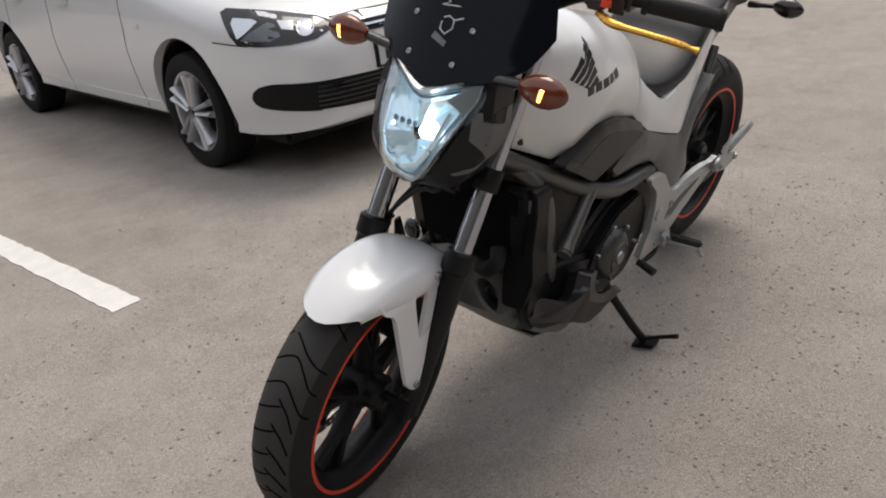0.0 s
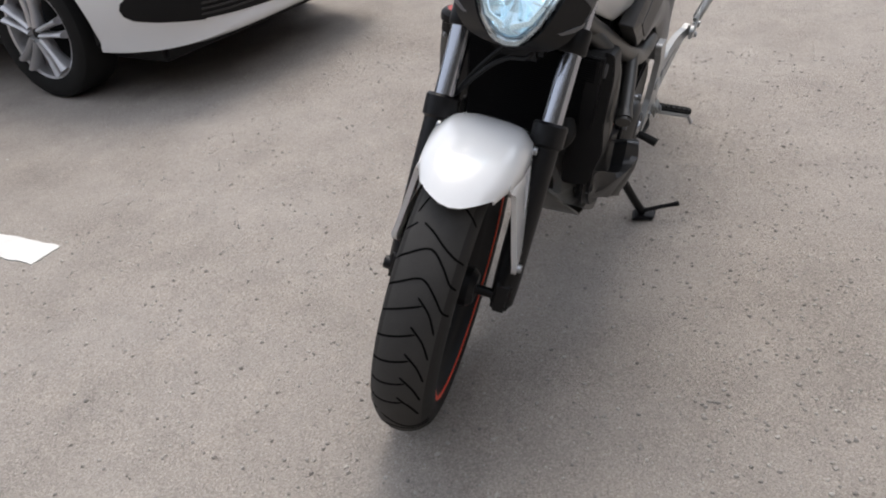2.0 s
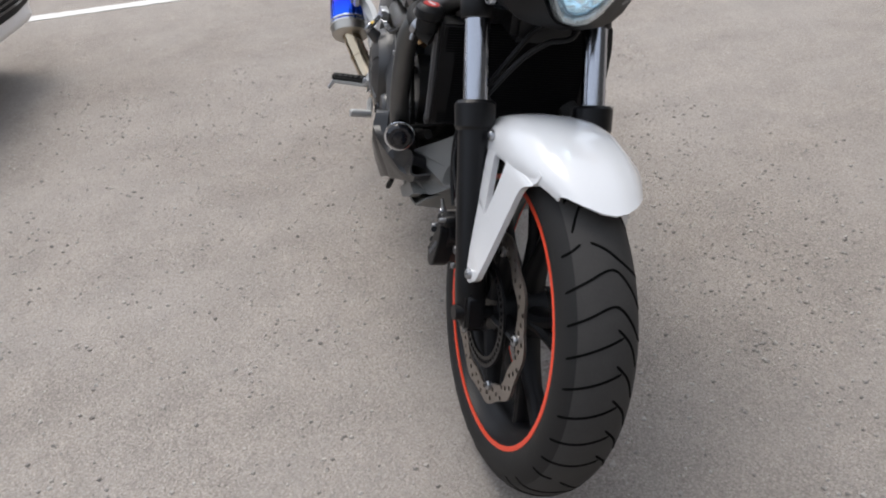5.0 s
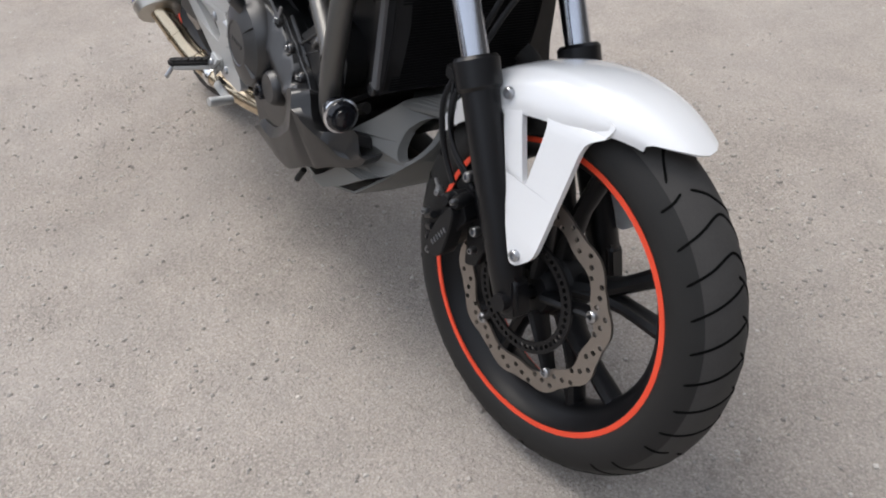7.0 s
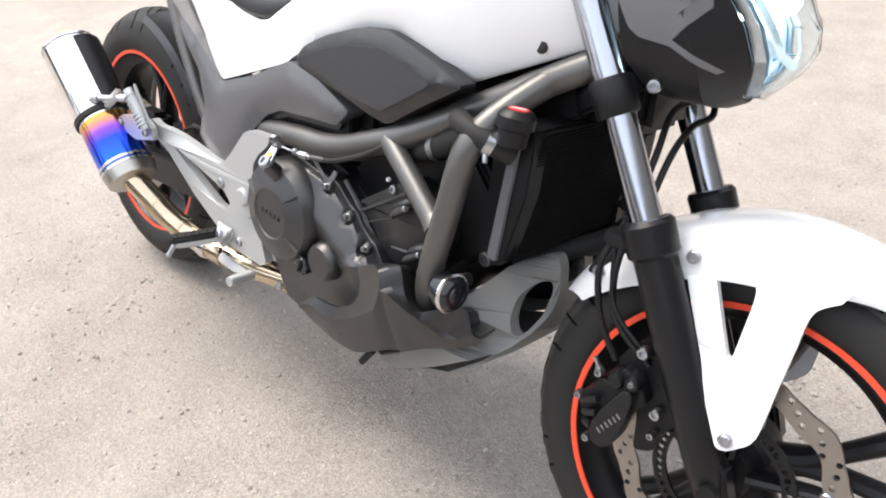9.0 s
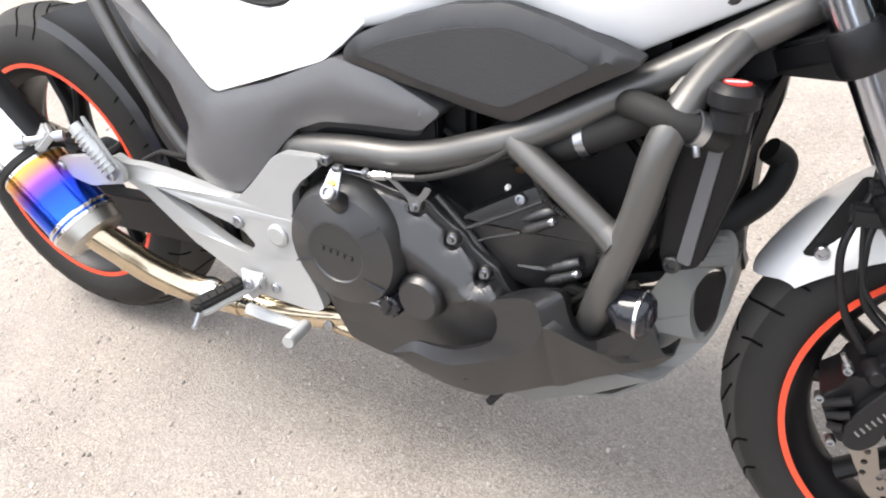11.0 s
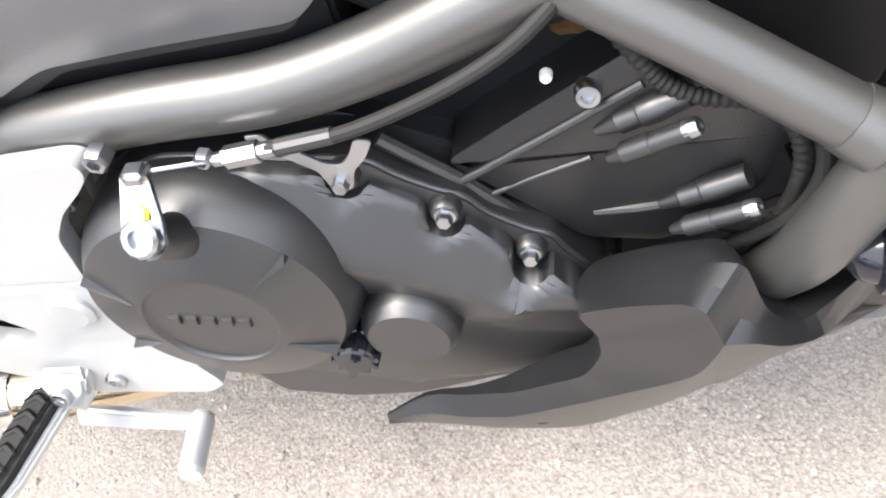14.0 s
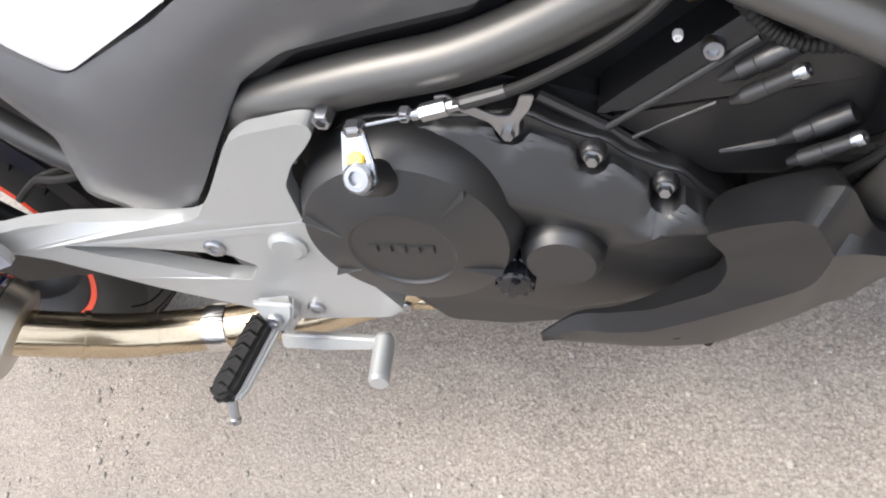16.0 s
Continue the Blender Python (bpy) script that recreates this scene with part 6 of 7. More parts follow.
holders = both("footrest_holder", step_holder, ALLOY, motorcycle, "silver cast alloy footrest holder")
for h, s in zip(holders, (-1, 1)):
    part("holder_plug", turned((-0.846, s * 0.196, 0.426), (-0.846, s * 0.2085, 0.426), [(0, 0.018), (0.75, 0.018), (1, 0.0135)], 24), ALLOY, h)
    part("holder_bolt", bolt((-0.921, s * 0.2025, 0.432), (0, s, 0), 0.0105, 0.005), STEEL, h)
    part("holder_bolt", bolt((-0.868, s * 0.2025, 0.328), (0, s, 0), 0.009, 0.005), STEEL, h)
    fold = [Vector((-1.117, s * 0.250, 0.496)), Vector((-1.142, s * 0.253, 0.532)), Vector((-1.170, s * 0.256, 0.566))] if s < 0 else [Vector((-1.150, 0.238, 0.520)), Vector((-1.200, 0.252, 0.560)), Vector((-1.250, 0.262, 0.590))]
    part("passenger_peg", tube(fold, [0.008, 0.0105, 0.0095], 12, flat=1.2), ALLOY, h, "folded silver passenger footrest")
    for i in range(9):
        c = fold[0].lerp(fold[2], 0.12 + 0.09 * i)
        d = (fold[2] - fold[0]).normalized() * 0.0016
        part("peg_rib", tube([c - d, c + d], 0.0128, 10, flat=1.1), ALLOY, h)
    part("peg_fin", slab([(-1.134, s * 0.246, 0.486), (-1.103, s * 0.246, 0.501), (-1.152, s * 0.250, 0.580), (-1.158, s * 0.250, 0.579)], (0, -s * 0.004, 0), 0.001), ALLOY, h)
    part("peg_pivot", bolt((-1.121, s * 0.250, 0.489), (0, s, 0), 0.0085, 0.005), STEEL, h)
    part("hanger_arm", slab([(x, s * 0.243, z) for x, z in rounded([(-1.104, 0.476), (-1.102, 0.500), (-1.119, 0.512), (-1.178, 0.511), (-1.245, 0.497), (-1.266, 0.482), (-1.246, 0.466), (-1.186, 0.457)], 0.008)], (0, -s * 0.010, 0), 0.003), ALLOY, h)
    part("hanger_bolt", bolt((-1.246, s * 0.243, 0.481), (0, s, 0), 0.010, 0.006), STEEL, h)
    # rider's folding peg
    peg = part("footrest", slab([(-0.934, s * 0.212, 0.341), (-0.910, s * 0.214, 0.338), (-0.922, s * 0.292, 0.340), (-0.926, s * 0.304, 0.341), (-0.936, s * 0.310, 0.342), (-0.946, s * 0.306, 0.342), (-0.950, s * 0.292, 0.342)], (0, 0, -0.016), 0.004, 3), RUBBER, h, "black rubber folding footrest")
    part("peg_core", slab([(-0.925, s * 0.212, 0.326), (-0.902, s * 0.214, 0.328), (-0.915, s * 0.292, 0.331), (-0.922, s * 0.304, 0.330), (-0.940, s * 0.302, 0.328)], (0, 0, -0.009), 0.003, 2), ALLOY, h)
    part("peg_feeler", turned((-0.930, s * 0.302, 0.326), (-0.934, s * 0.316, 0.304), [(0, 0.005), (0.75, 0.0045), (0.8, 0.0058), (1, 0.005)], 10), STEEL, h)
    for i in range(6):
        c = Vector((-0.9235 - 0.0026 * i, s * (0.224 + 0.0142 * i), 0.3405))
        for lean in (-1, 1):
            tip = c + Vector((lean * 0.0095, s * 0.0062, -0.0004))
            part("tread_bar", tube([c + Vector((0, 0, 0.0002)), tip], [0.0026, 0.0020], 6, flat=0.8), RUBBER, peg)
        part("tread_groove", slab([c + Vector((-0.0115, s * 0.0035, 0.0012)), c + Vector((0, -s * 0.004, 0.0012)), c + Vector((0.0115, s * 0.0035, 0.0012)), c + Vector((0, -s * 0.0018, 0.0012))], (0, 0, -0.003), 0), GROOVE_SHADE, peg)
    part("peg_clevis", slab([(-0.926, s * 0.214, 0.358), (-0.880, s * 0.214, 0.350), (-0.884, s * 0.222, 0.338), (-0.900, s * 0.228, 0.322), (-0.914, s * 0.228, 0.326)], (0, -s * 0.006, -0.003), 0.003), ALLOY, h)
    part("peg_bracket", slab([(-0.930, s * 0.196, 0.352), (-0.885, s * 0.196, 0.352), (-0.885, s * 0.214, 0.345), (-0.905, s * 0.218, 0.318), (-0.930, s * 0.214, 0.338)], (0, 0, -0.022), 0.005), ALLOY, h)
    part("peg_bolt", bolt((-0.903, s * 0.2235, 0.338), (0, s, 0.3), 0.0085, 0.005), STEEL, h)
pedal = part("brake_pedal", slab([(-0.935, -0.206, 0.284), (-0.880, -0.210, 0.284), (-0.820, -0.217, 0.287), (-0.803, -0.218, 0.294), (-0.806, -0.222, 0.280), (-0.830, -0.221, 0.272), (-0.885, -0.218, 0.268), (-0.938, -0.214, 0.268)], (0, 0.010, -0.004), 0.003, 3), ALLOY, motorcycle, "silver rear brake pedal")
part("pedal_pad", turned((-0.810, -0.212, 0.284), (-0.802, -0.266, 0.288), [(0, 0.009)] + [(0.06 + 0.04 * i, 0.0106 if i % 2 else 0.0099) for i in range(23)] + [(1, 0.009)], 18), ALLOY, pedal, "knurled pedal tip")
part("pedal_spring", tube([Vector((-0.895 + 0.0014 * i, -0.170 - 0.006 * math.cos(i * 0.9), 0.298 + 0.006 * math.sin(i * 0.9))) for i in range(44)], 0.0016, 6), DEEP_BLACK, pedal)
shift = part("shift_lever", tube(spline([(-0.905, 0.195, 0.300), (-0.860, 0.205, 0.298), (-0.800, 0.200, 0.296)], 5), 0.008, 12, flat=0.7), DEEP_BLACK, motorcycle, "black gear shift lever")
part("shift_rubber", turned((-0.795, 0.195, 0.297), (-0.787, 0.248, 0.288), [(0, 0.0105), (1, 0.0115)], 16), RUBBER, shift)
part("shift_rod", tube([(-0.89, 0.185, 0.300), (-0.76, 0.175, 0.375)], 0.005, 10), STEEL, shift)
for pts in ([(-1.10, -0.11, 0.47), (-1.14, -0.13, 0.478), (-1.18, -0.14, 0.46)], [(-1.02, -0.12, 0.475), (-1.08, -0.15, 0.490), (-1.13, -0.14, 0.485), (-1.16, -0.12, 0.46)]):
    part("brake_line", tube(spline(pts, 6), 0.0045, 8), RUBBER, pedal)
part("master_cylinder", turned((-0.965, -0.165, 0.30), (-0.99, -0.160, 0.42), [(0, 0.008), (0.3, 0.011), (0.9, 0.013), (1, 0.010)], 14), DEEP_BLACK, pedal)

# ---------------------------------------------------------------- motorcycle: exhaust
BRONZE = mat("gold_tinted_exhaust_steel", (0.60, 0.50, 0.36), 0.18, metal=1.0, vary=0.25, scale=14, rvary=0.06)
CAP_STEEL = mat("satin_cap_steel", (0.50, 0.48, 0.44), 0.36, metal=1.0, vary=0.12)
MUFF_A, MUFF_B = Vector((-1.207, -0.248, 0.368)), Vector((-1.450, -0.257, 0.612))
BLUED = mat("heat_blued_titanium", (0.3, 0.3, 0.5), 0.18, metal=1.0, vary=0.05, rvary=0.05)
nt = BLUED.node_tree
dot = nt.nodes.new("ShaderNodeVectorMath")
dot.operation = "DOT_PRODUCT"
axis = (MUFF_B - MUFF_A).normalized()
dot.inputs[1].default_value = axis
nt.links.new(nt.nodes["Texture Coordinate"].outputs["Object"], dot.inputs[0])
rng = nt.nodes.new("ShaderNodeMapRange")
nt.links.new(dot.outputs["Value"], rng.inputs[0])
rng.inputs[1].default_value, rng.inputs[2].default_value = MUFF_A.dot(axis) + 0.03, MUFF_A.dot(axis) + 0.155
ramp = nt.nodes.new("ShaderNodeValToRGB")
for p, c in ((0.0, (0.03, 0.16, 0.95)), (0.40, (0.03, 0.08, 0.90)), (0.58, (0.24, 0.08, 0.52)), (0.72, (0.62, 0.24, 0.18)), (0.86, (0.85, 0.45, 0.08)), (1.0, (0.80, 0.62, 0.32))):
    e = ramp.color_ramp.elements.new(p)
    e.color = (*c, 1)
ramp.color_ramp.elements.remove(ramp.color_ramp.elements[0])
nt.links.new(rng.outputs[0], ramp.inputs[0])
nt.links.new(ramp.outputs[0], nt.nodes["Principled BSDF"].inputs["Base Color"])
at = lambda s: MUFF_A.lerp(MUFF_B, s)
muffler = part("muffler", turned(at(0.40), at(0.97), [(0, 0.056), (0.98, 0.056), (1, 0.053)], 40), POLISHED, motorcycle, "polished steel muffler with a heat-blued band")
part("blued_sleeve", turned(at(0.075), at(0.41), [(0, 0.0555), (1, 0.0555)], 40), BLUED, muffler, "heat-blued titanium sleeve fading to gold")
part("muffler_cap", turned(at(-0.02), at(0.06), [(0, 0.046), (0.12, 0.052), (0.85, 0.0565), (1, 0.0575)], 40), CAP_STEEL, muffler, "satin steel inlet cone")
for s in (0.055, 0.085, 0.955):
    part("muffler_ring", turned(at(s), at(s + 0.02), [(0, 0.0570), (0.2, 0.0580), (0.8, 0.0580), (1, 0.0570)], 40), POLISHED, muffler)
part("end_cap", turned(at(0.97), at(1.05), [(0, 0.0535), (0.5, 0.042), (0.52, 0.024), (1, 0.024), (1, 0.020), (0.4, 0.020)], 32), BLUED, muffler)
part("strap", turned(at(0.415), at(0.455), [(0, 0.0575), (0.1, 0.0605), (0.9, 0.0605), (1, 0.0575)], 40), RUBBER, muffler, "black clamp strap")
part("strap_lug", box(-0.018, 0.018, -0.03, 0.03, -0.008, 0.008, 0.004), ALLOY, muffler, m=Matrix.Translation(at(0.43) + Vector((0.035, 0.01, 0.052))) @ pose(0, 0, 0, 0, -40, 60))
part("strap_bolt", turned(at(0.43) + Vector((0.02, -0.03, 0.055)), at(0.43) + Vector((0.075, 0.02, 0.058)), [(0, 0.010), (0.2, 0.010), (0.21, 0.006), (0.8, 0.006), (0.81, 0.009), (1, 0.009)], 10), STEEL, muffler)
part("heat_shield", turned(at(0.48), at(0.95), [(0, 0.052), (1, 0.052)], 24), DEEP_BLACK, muffler, m=Matrix.Translation((0.007, 0.011, 0.003)))
pipe_pts = [(-0.72, -0.06, 0.235), (-0.80, -0.105, 0.238), (-0.90, -0.145, 0.244), (-1.00, -0.165, 0.248), (-1.08, -0.180, 0.258), (-1.135, -0.205, 0.290), (-1.175, -0.228, 0.332), (-1.209, -0.246, 0.368)]
pipe = part("exhaust_pipe", tube(spline(pipe_pts, 6), 0.0255, 22), BRONZE, motorcycle, "gold-tinted steel exhaust pipe")
sp = spline(pipe_pts, 6)
for i in (17, 27, 34):
    part("weld_bead", tube([sp[i], sp[i] + (sp[i + 1] - sp[i]).normalized() * 0.005], 0.0280, 22), BRONZE, pipe)
part("pipe_clamp", tube([sp[20], sp[21], sp[22]], [0.0275, 0.0295, 0.0275], 20), POLISHED, pipe, "bright pipe joint collar")
part("joint_spring", tube([Vector((-0.985 + 0.0011 * i, -0.186 - 0.0055 * math.cos(i * 0.9), 0.268 + 0.0055 * math.sin(i * 0.9))) for i in range(46)], 0.0015, 6), DEEP_BLACK, pipe)
part("header_pipe", tube(spline([(-0.60, -0.060, 0.232), (-0.68, -0.100, 0.222), (-0.76, -0.122, 0.221), (-0.82, -0.125, 0.226), (-0.88, -0.130, 0.240)], 6), 0.0145, 16), BRONZE, pipe, "narrow gold-tinted header pipe")
part("collector", box(-0.76, -0.45, -0.09, 0.09, 0.195, 0.25, 0.02), CAP_STEEL, pipe)

# ---------------------------------------------------------------- motorcycle: rear end and stand
swing = part("swingarm", slab(side(rounded([(-0.93, 0.37), (-1.10, 0.375), (-1.45, 0.352), (-1.56, 0.345), (-1.56, 0.295), (-1.42, 0.285), (-1.10, 0.300), (-0.93, 0.31)], 0.015), -0.118), (0, 0.035, 0), 0.006), DEEP_BLACK, motorcycle, "black steel swingarm")
part("swingarm_leg", slab(side(rounded([(-0.93, 0.37), (-1.10, 0.375), (-1.45, 0.352), (-1.56, 0.345), (-1.56, 0.295), (-1.42, 0.285), (-1.10, 0.300), (-0.93, 0.31)], 0.015), 0.083), (0, 0.035, 0), 0.006), DEEP_BLACK, swing)
part("rear_axle", turned(AXLE_R + Vector((0, -0.135, 0)), AXLE_R + Vector((0, 0.135, 0)), [(0, 0.014), (0.06, 0.014), (0.061, 0.01), (0.939, 0.01), (0.94, 0.014), (1, 0.014)], 12), STEEL, swing)
part("rear_hugger", thicken(loft([[AXLE_R + Vector((rr * math.cos(radians(a)), y, rr * math.sin(radians(a)))) for y, rr in ((-0.088, 0.318), (-0.080, 0.336), (0, 0.342), (0.080, 0.336), (0.088, 0.318))] for a in range(-8, 78, 6)], closed=False, caps=False), 0.003), MATT_BLACK, motorcycle, "black inner rear mudguard")
part("mudguard_side", slab(side(rounded([(-1.045, 0.62), (-1.13, 0.690), (-1.20, 0.62), (-1.20, 0.50), (-1.16, 0.44), (-1.06, 0.46)], 0.02), -0.092), (0, 0.012, 0), 0.004), MATT_BLACK, motorcycle)
part("shock_spring", tube([Vector((-1.02 + 0.0012 * i + 0.03 * math.cos(i * 0.5), 0.03 * math.sin(i * 0.5), 0.36 + 0.0026 * i)) for i in range(100)], 0.006, 8), DEEP_BLACK, motorcycle)
part("rear_caliper", box(-1.46, -1.37, -0.118, -0.060, 0.38, 0.45, 0.015), DEEP_BLACK, motorcycle)
stand = part("side_stand", tube(spline([(-0.690, 0.150, 0.265), (-0.712, 0.175, 0.215), (-0.752, 0.228, 0.127), (-0.783, 0.262, 0.072)], 5), [0.014] * 6 + [0.0115] * 10, 14), DEEP_BLACK, motorcycle, "black steel side stand standing on the asphalt")
stand_foot = part("stand_foot", slab([(-0.745, 0.245, 0.066), (-0.800, 0.235, 0.062), (-0.825, 0.262, 0.067), (-0.815, 0.298, 0.074), (-0.765, 0.300, 0.076)], (0, -0.002, -0.010), 0.003), DEEP_BLACK, stand)
part("stand_lever", tube(spline([(-0.775, 0.262, 0.080), (-0.785, 0.310, 0.105), (-0.787, 0.352, 0.128)], 4), [0.006] * 7 + [0.007, 0.007], 10), DEEP_BLACK, stand)
part("stand_bracket", box(-0.73, -0.65, 0.105, 0.155, 0.245, 0.300, 0.008), DEEP_BLACK, stand)
part("stand_spring", tube([Vector((-0.715 - 0.0007 * i - 0.004 * math.cos(i * 0.9), 0.145 + 0.0009 * i + 0.004 * math.sin(i * 0.9), 0.240 - 0.0013 * i)) for i in range(70)], 0.0015, 6), STEEL, stand)
gen = part("generator_cover", lathe([(0.001, 0.203), (0.034, 0.203), (0.036, 0.2055), (0.039, 0.2055), (0.041, 0.202), (0.056, 0.197), (0.066, 0.187), (0.070, 0.178), (0.074, 0.178), (0.076, 0.150), (0.001, 0.150)], 48, at=(-0.640, 0, 0.385), closed=False), ENGINE_BLACK, engine, "black round generator cover")
# the left side's shade is put into this cover's deeper black
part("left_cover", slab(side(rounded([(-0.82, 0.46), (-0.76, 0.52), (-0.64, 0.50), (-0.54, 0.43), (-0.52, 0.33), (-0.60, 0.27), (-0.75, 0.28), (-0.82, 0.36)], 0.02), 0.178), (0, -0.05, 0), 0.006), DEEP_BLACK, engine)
for i in range(6):
    a = radians(20 + 60 * i)
    part("cover_bolt", bolt((-0.640 + 0.084 * math.cos(a), 0.180, 0.385 + 0.084 * math.sin(a)), (0, 1, 0), 0.006, 0.007, n=6), STEEL, gen)
part("cover_cap", lathe([(0.001, 0.2085), (0.016, 0.2085), (0.018, 0.205), (0.018, 0.20), (0.001, 0.20)], 24, at=(-0.640, 0, 0.385), closed=False), STEEL, gen)


# ---------------------------------------------------------------- parked car
CAR = pose(-2.15, -2.455, 0, 0, 0, 83.5) @ Matrix.Scale(1.04, 4)
parked_car = new("parked_car")
parked_car.matrix_world = CAR
tagged(parked_car, "white parked saloon car with silver alloy wheels", "car")
STATIONS = [  # x ahead of the front axle, sill z, sill half width, waist half width, shoulder z and half width, deck z and half width
    (0.860, 0.292, 0.30, 0.34, 0.520, 0.32, 0.580, 0.24),
    (0.840, 0.266, 0.46, 0.52, 0.580, 0.50, 0.650, 0.36),
    (0.790, 0.246, 0.58, 0.640, 0.620, 0.61, 0.705, 0.46),
    (0.700, 0.228, 0.67, 0.720, 0.655, 0.70, 0.745, 0.53),
    (0.560, 0.216, 0.74, 0.785, 0.700, 0.76, 0.800, 0.58),
    (0.350, 0.214, 0.79, 0.825, 0.745, 0.80, 0.850, 0.63),
    (0.000, 0.235, 0.805, 0.845, 0.800, 0.82, 0.905, 0.67),
    (-0.450, 0.240, 0.81, 0.850, 0.855, 0.825, 0.960, 0.70),
    (-0.700, 0.240, 0.81, 0.850, 0.880, 0.825, 0.965, 0.74),
    (-1.500, 0.240, 0.81, 0.850, 0.900, 0.825, 0.960, 0.76),
    (-2.500, 0.240, 0.81, 0.850, 0.920, 0.820, 0.985, 0.75),
    (-2.950, 0.240, 0.80, 0.835, 0.925, 0.800, 1.010, 0.70),
    (-3.350, 0.230, 0.74, 0.780, 0.900, 0.740, 1.010, 0.62),
    (-3.520, 0.300, 0.62, 0.680, 0.840, 0.640, 0.960, 0.52),
    (-3.570, 0.400, 0.50, 0.560, 0.760, 0.520, 0.880, 0.42),
]


def car_body():
    fine = spline([(0, i, 0) for i in range(len(STATIONS))], 3)
    cols = [spline([(s[0], s[k], 0) for s in STATIONS], 3) for k in range(1, 8)]
    secs = []
    for i in range(len(fine)):
        x = cols[0][i].x
        zb, wb, wm, zs, ws, zt, wt = (c[i].y for c in cols)
        half = spline([(0, zb, 0), (wb * 0.9, zb, 0), (wb, zb + 0.05, 0), (wm, (zb + zs) / 2 - 0.02, 0), (wm * 0.995, (zb + zs) / 2 + 0.1, 0), (ws, zs, 0), (wt, zt - 0.012, 0), (0, zt + 0.012, 0)], 3)
        secs.append([Vector((x, -p.x, p.y)) for p in half] + [Vector((x, p.x, p.y)) for p in half[-2:0:-1]])
    return loft(secs)


def carve(bm, cutters):
    """The body with the wheel arches cut out of it."""
    obs = []
    for k, b in enumerate([bm] + cutters):
        me = bpy.data.meshes.new("cut")
        bmesh.ops.recalc_face_normals(b, faces=b.faces)
        b.to_mesh(me)
        b.free()
        obs.append(new("cut", me))
    for o in obs[1:]:
        md = obs[0].modifiers.new("cut", "BOOLEAN")
        md.operation, md.object, md.solver = "DIFFERENCE", o, "EXACT"
    bpy.context.view_layer.update()
    got = bpy.data.meshes.new_from_object(obs[0].evaluated_get(bpy.context.evaluated_depsgraph_get()))
    out = bmesh.new()
    out.from_mesh(got)
    for o in obs:
        bpy.data.objects.remove(o)
    return out


shell = car_body()
skin = shell.copy()
cutters = [lathe([(0.001, s * 0.55), (0.355, s * 0.55), (0.355, s * 0.95), (0.001, s * 0.95)], 48, at=(x, 0, 0.305), closed=False) for x, s in ((0.0, -1), (0.0, 1), (-2.552, -1), (-2.552, 1))]
part("body", carve(shell, cutters), CAR_WHITE, parked_car, "glossy white painted body", crease=40)
DARK_TRIM = mat("black_car_trim", (0.008, 0.008, 0.009), 0.55, vary=0.2, spec=0.2)
CAR_TYRE = mat("car_tyre_rubber", (0.010, 0.010, 0.010), 0.75, vary=0.25, spec=0.25)
LAMP_DARK = mat("dark_lamp_housing", (0.03, 0.031, 0.033), 0.12, vary=0.2, rvary=0.04)
LAMP_FIELD = mat("dull_lamp_silver", (0.16, 0.165, 0.18), 0.38, metal=0.8, vary=0.5, scale=30)
TINTED = mat("tinted_car_glass", (0.012, 0.015, 0.016), 0.05, vary=0.1, rvary=0.02)
CAR_ALLOY = mat("silver_wheel_alloy", (0.58, 0.58, 0.60), 0.35, metal=0.6, vary=0.08)
for x, s in ((0.0, -1), (0.0, 1), (-2.552, -1), (-2.552, 1)):
    part("wheel_arch_liner", loft([[Vector((x + r * math.cos(radians(a)), s * y, 0.305 + r * math.sin(radians(a)))) for r, y in ((0.354, 0.56), (0.354, 0.80), (0.340, 0.80), (0.340, 0.56))] for a in range(-8, 189, 7)]), DARK_TRIM, parked_car)
    part("wheel_well", loft([[Vector((x + r * math.cos(radians(a)), s * y, 0.305 + r * math.sin(radians(a)))) for r, y in ((0.345, 0.56), (0.345, 0.57), (0.001, 0.57), (0.001, 0.56))] for a in range(-8, 189, 7)]), DARK_TRIM, parked_car)


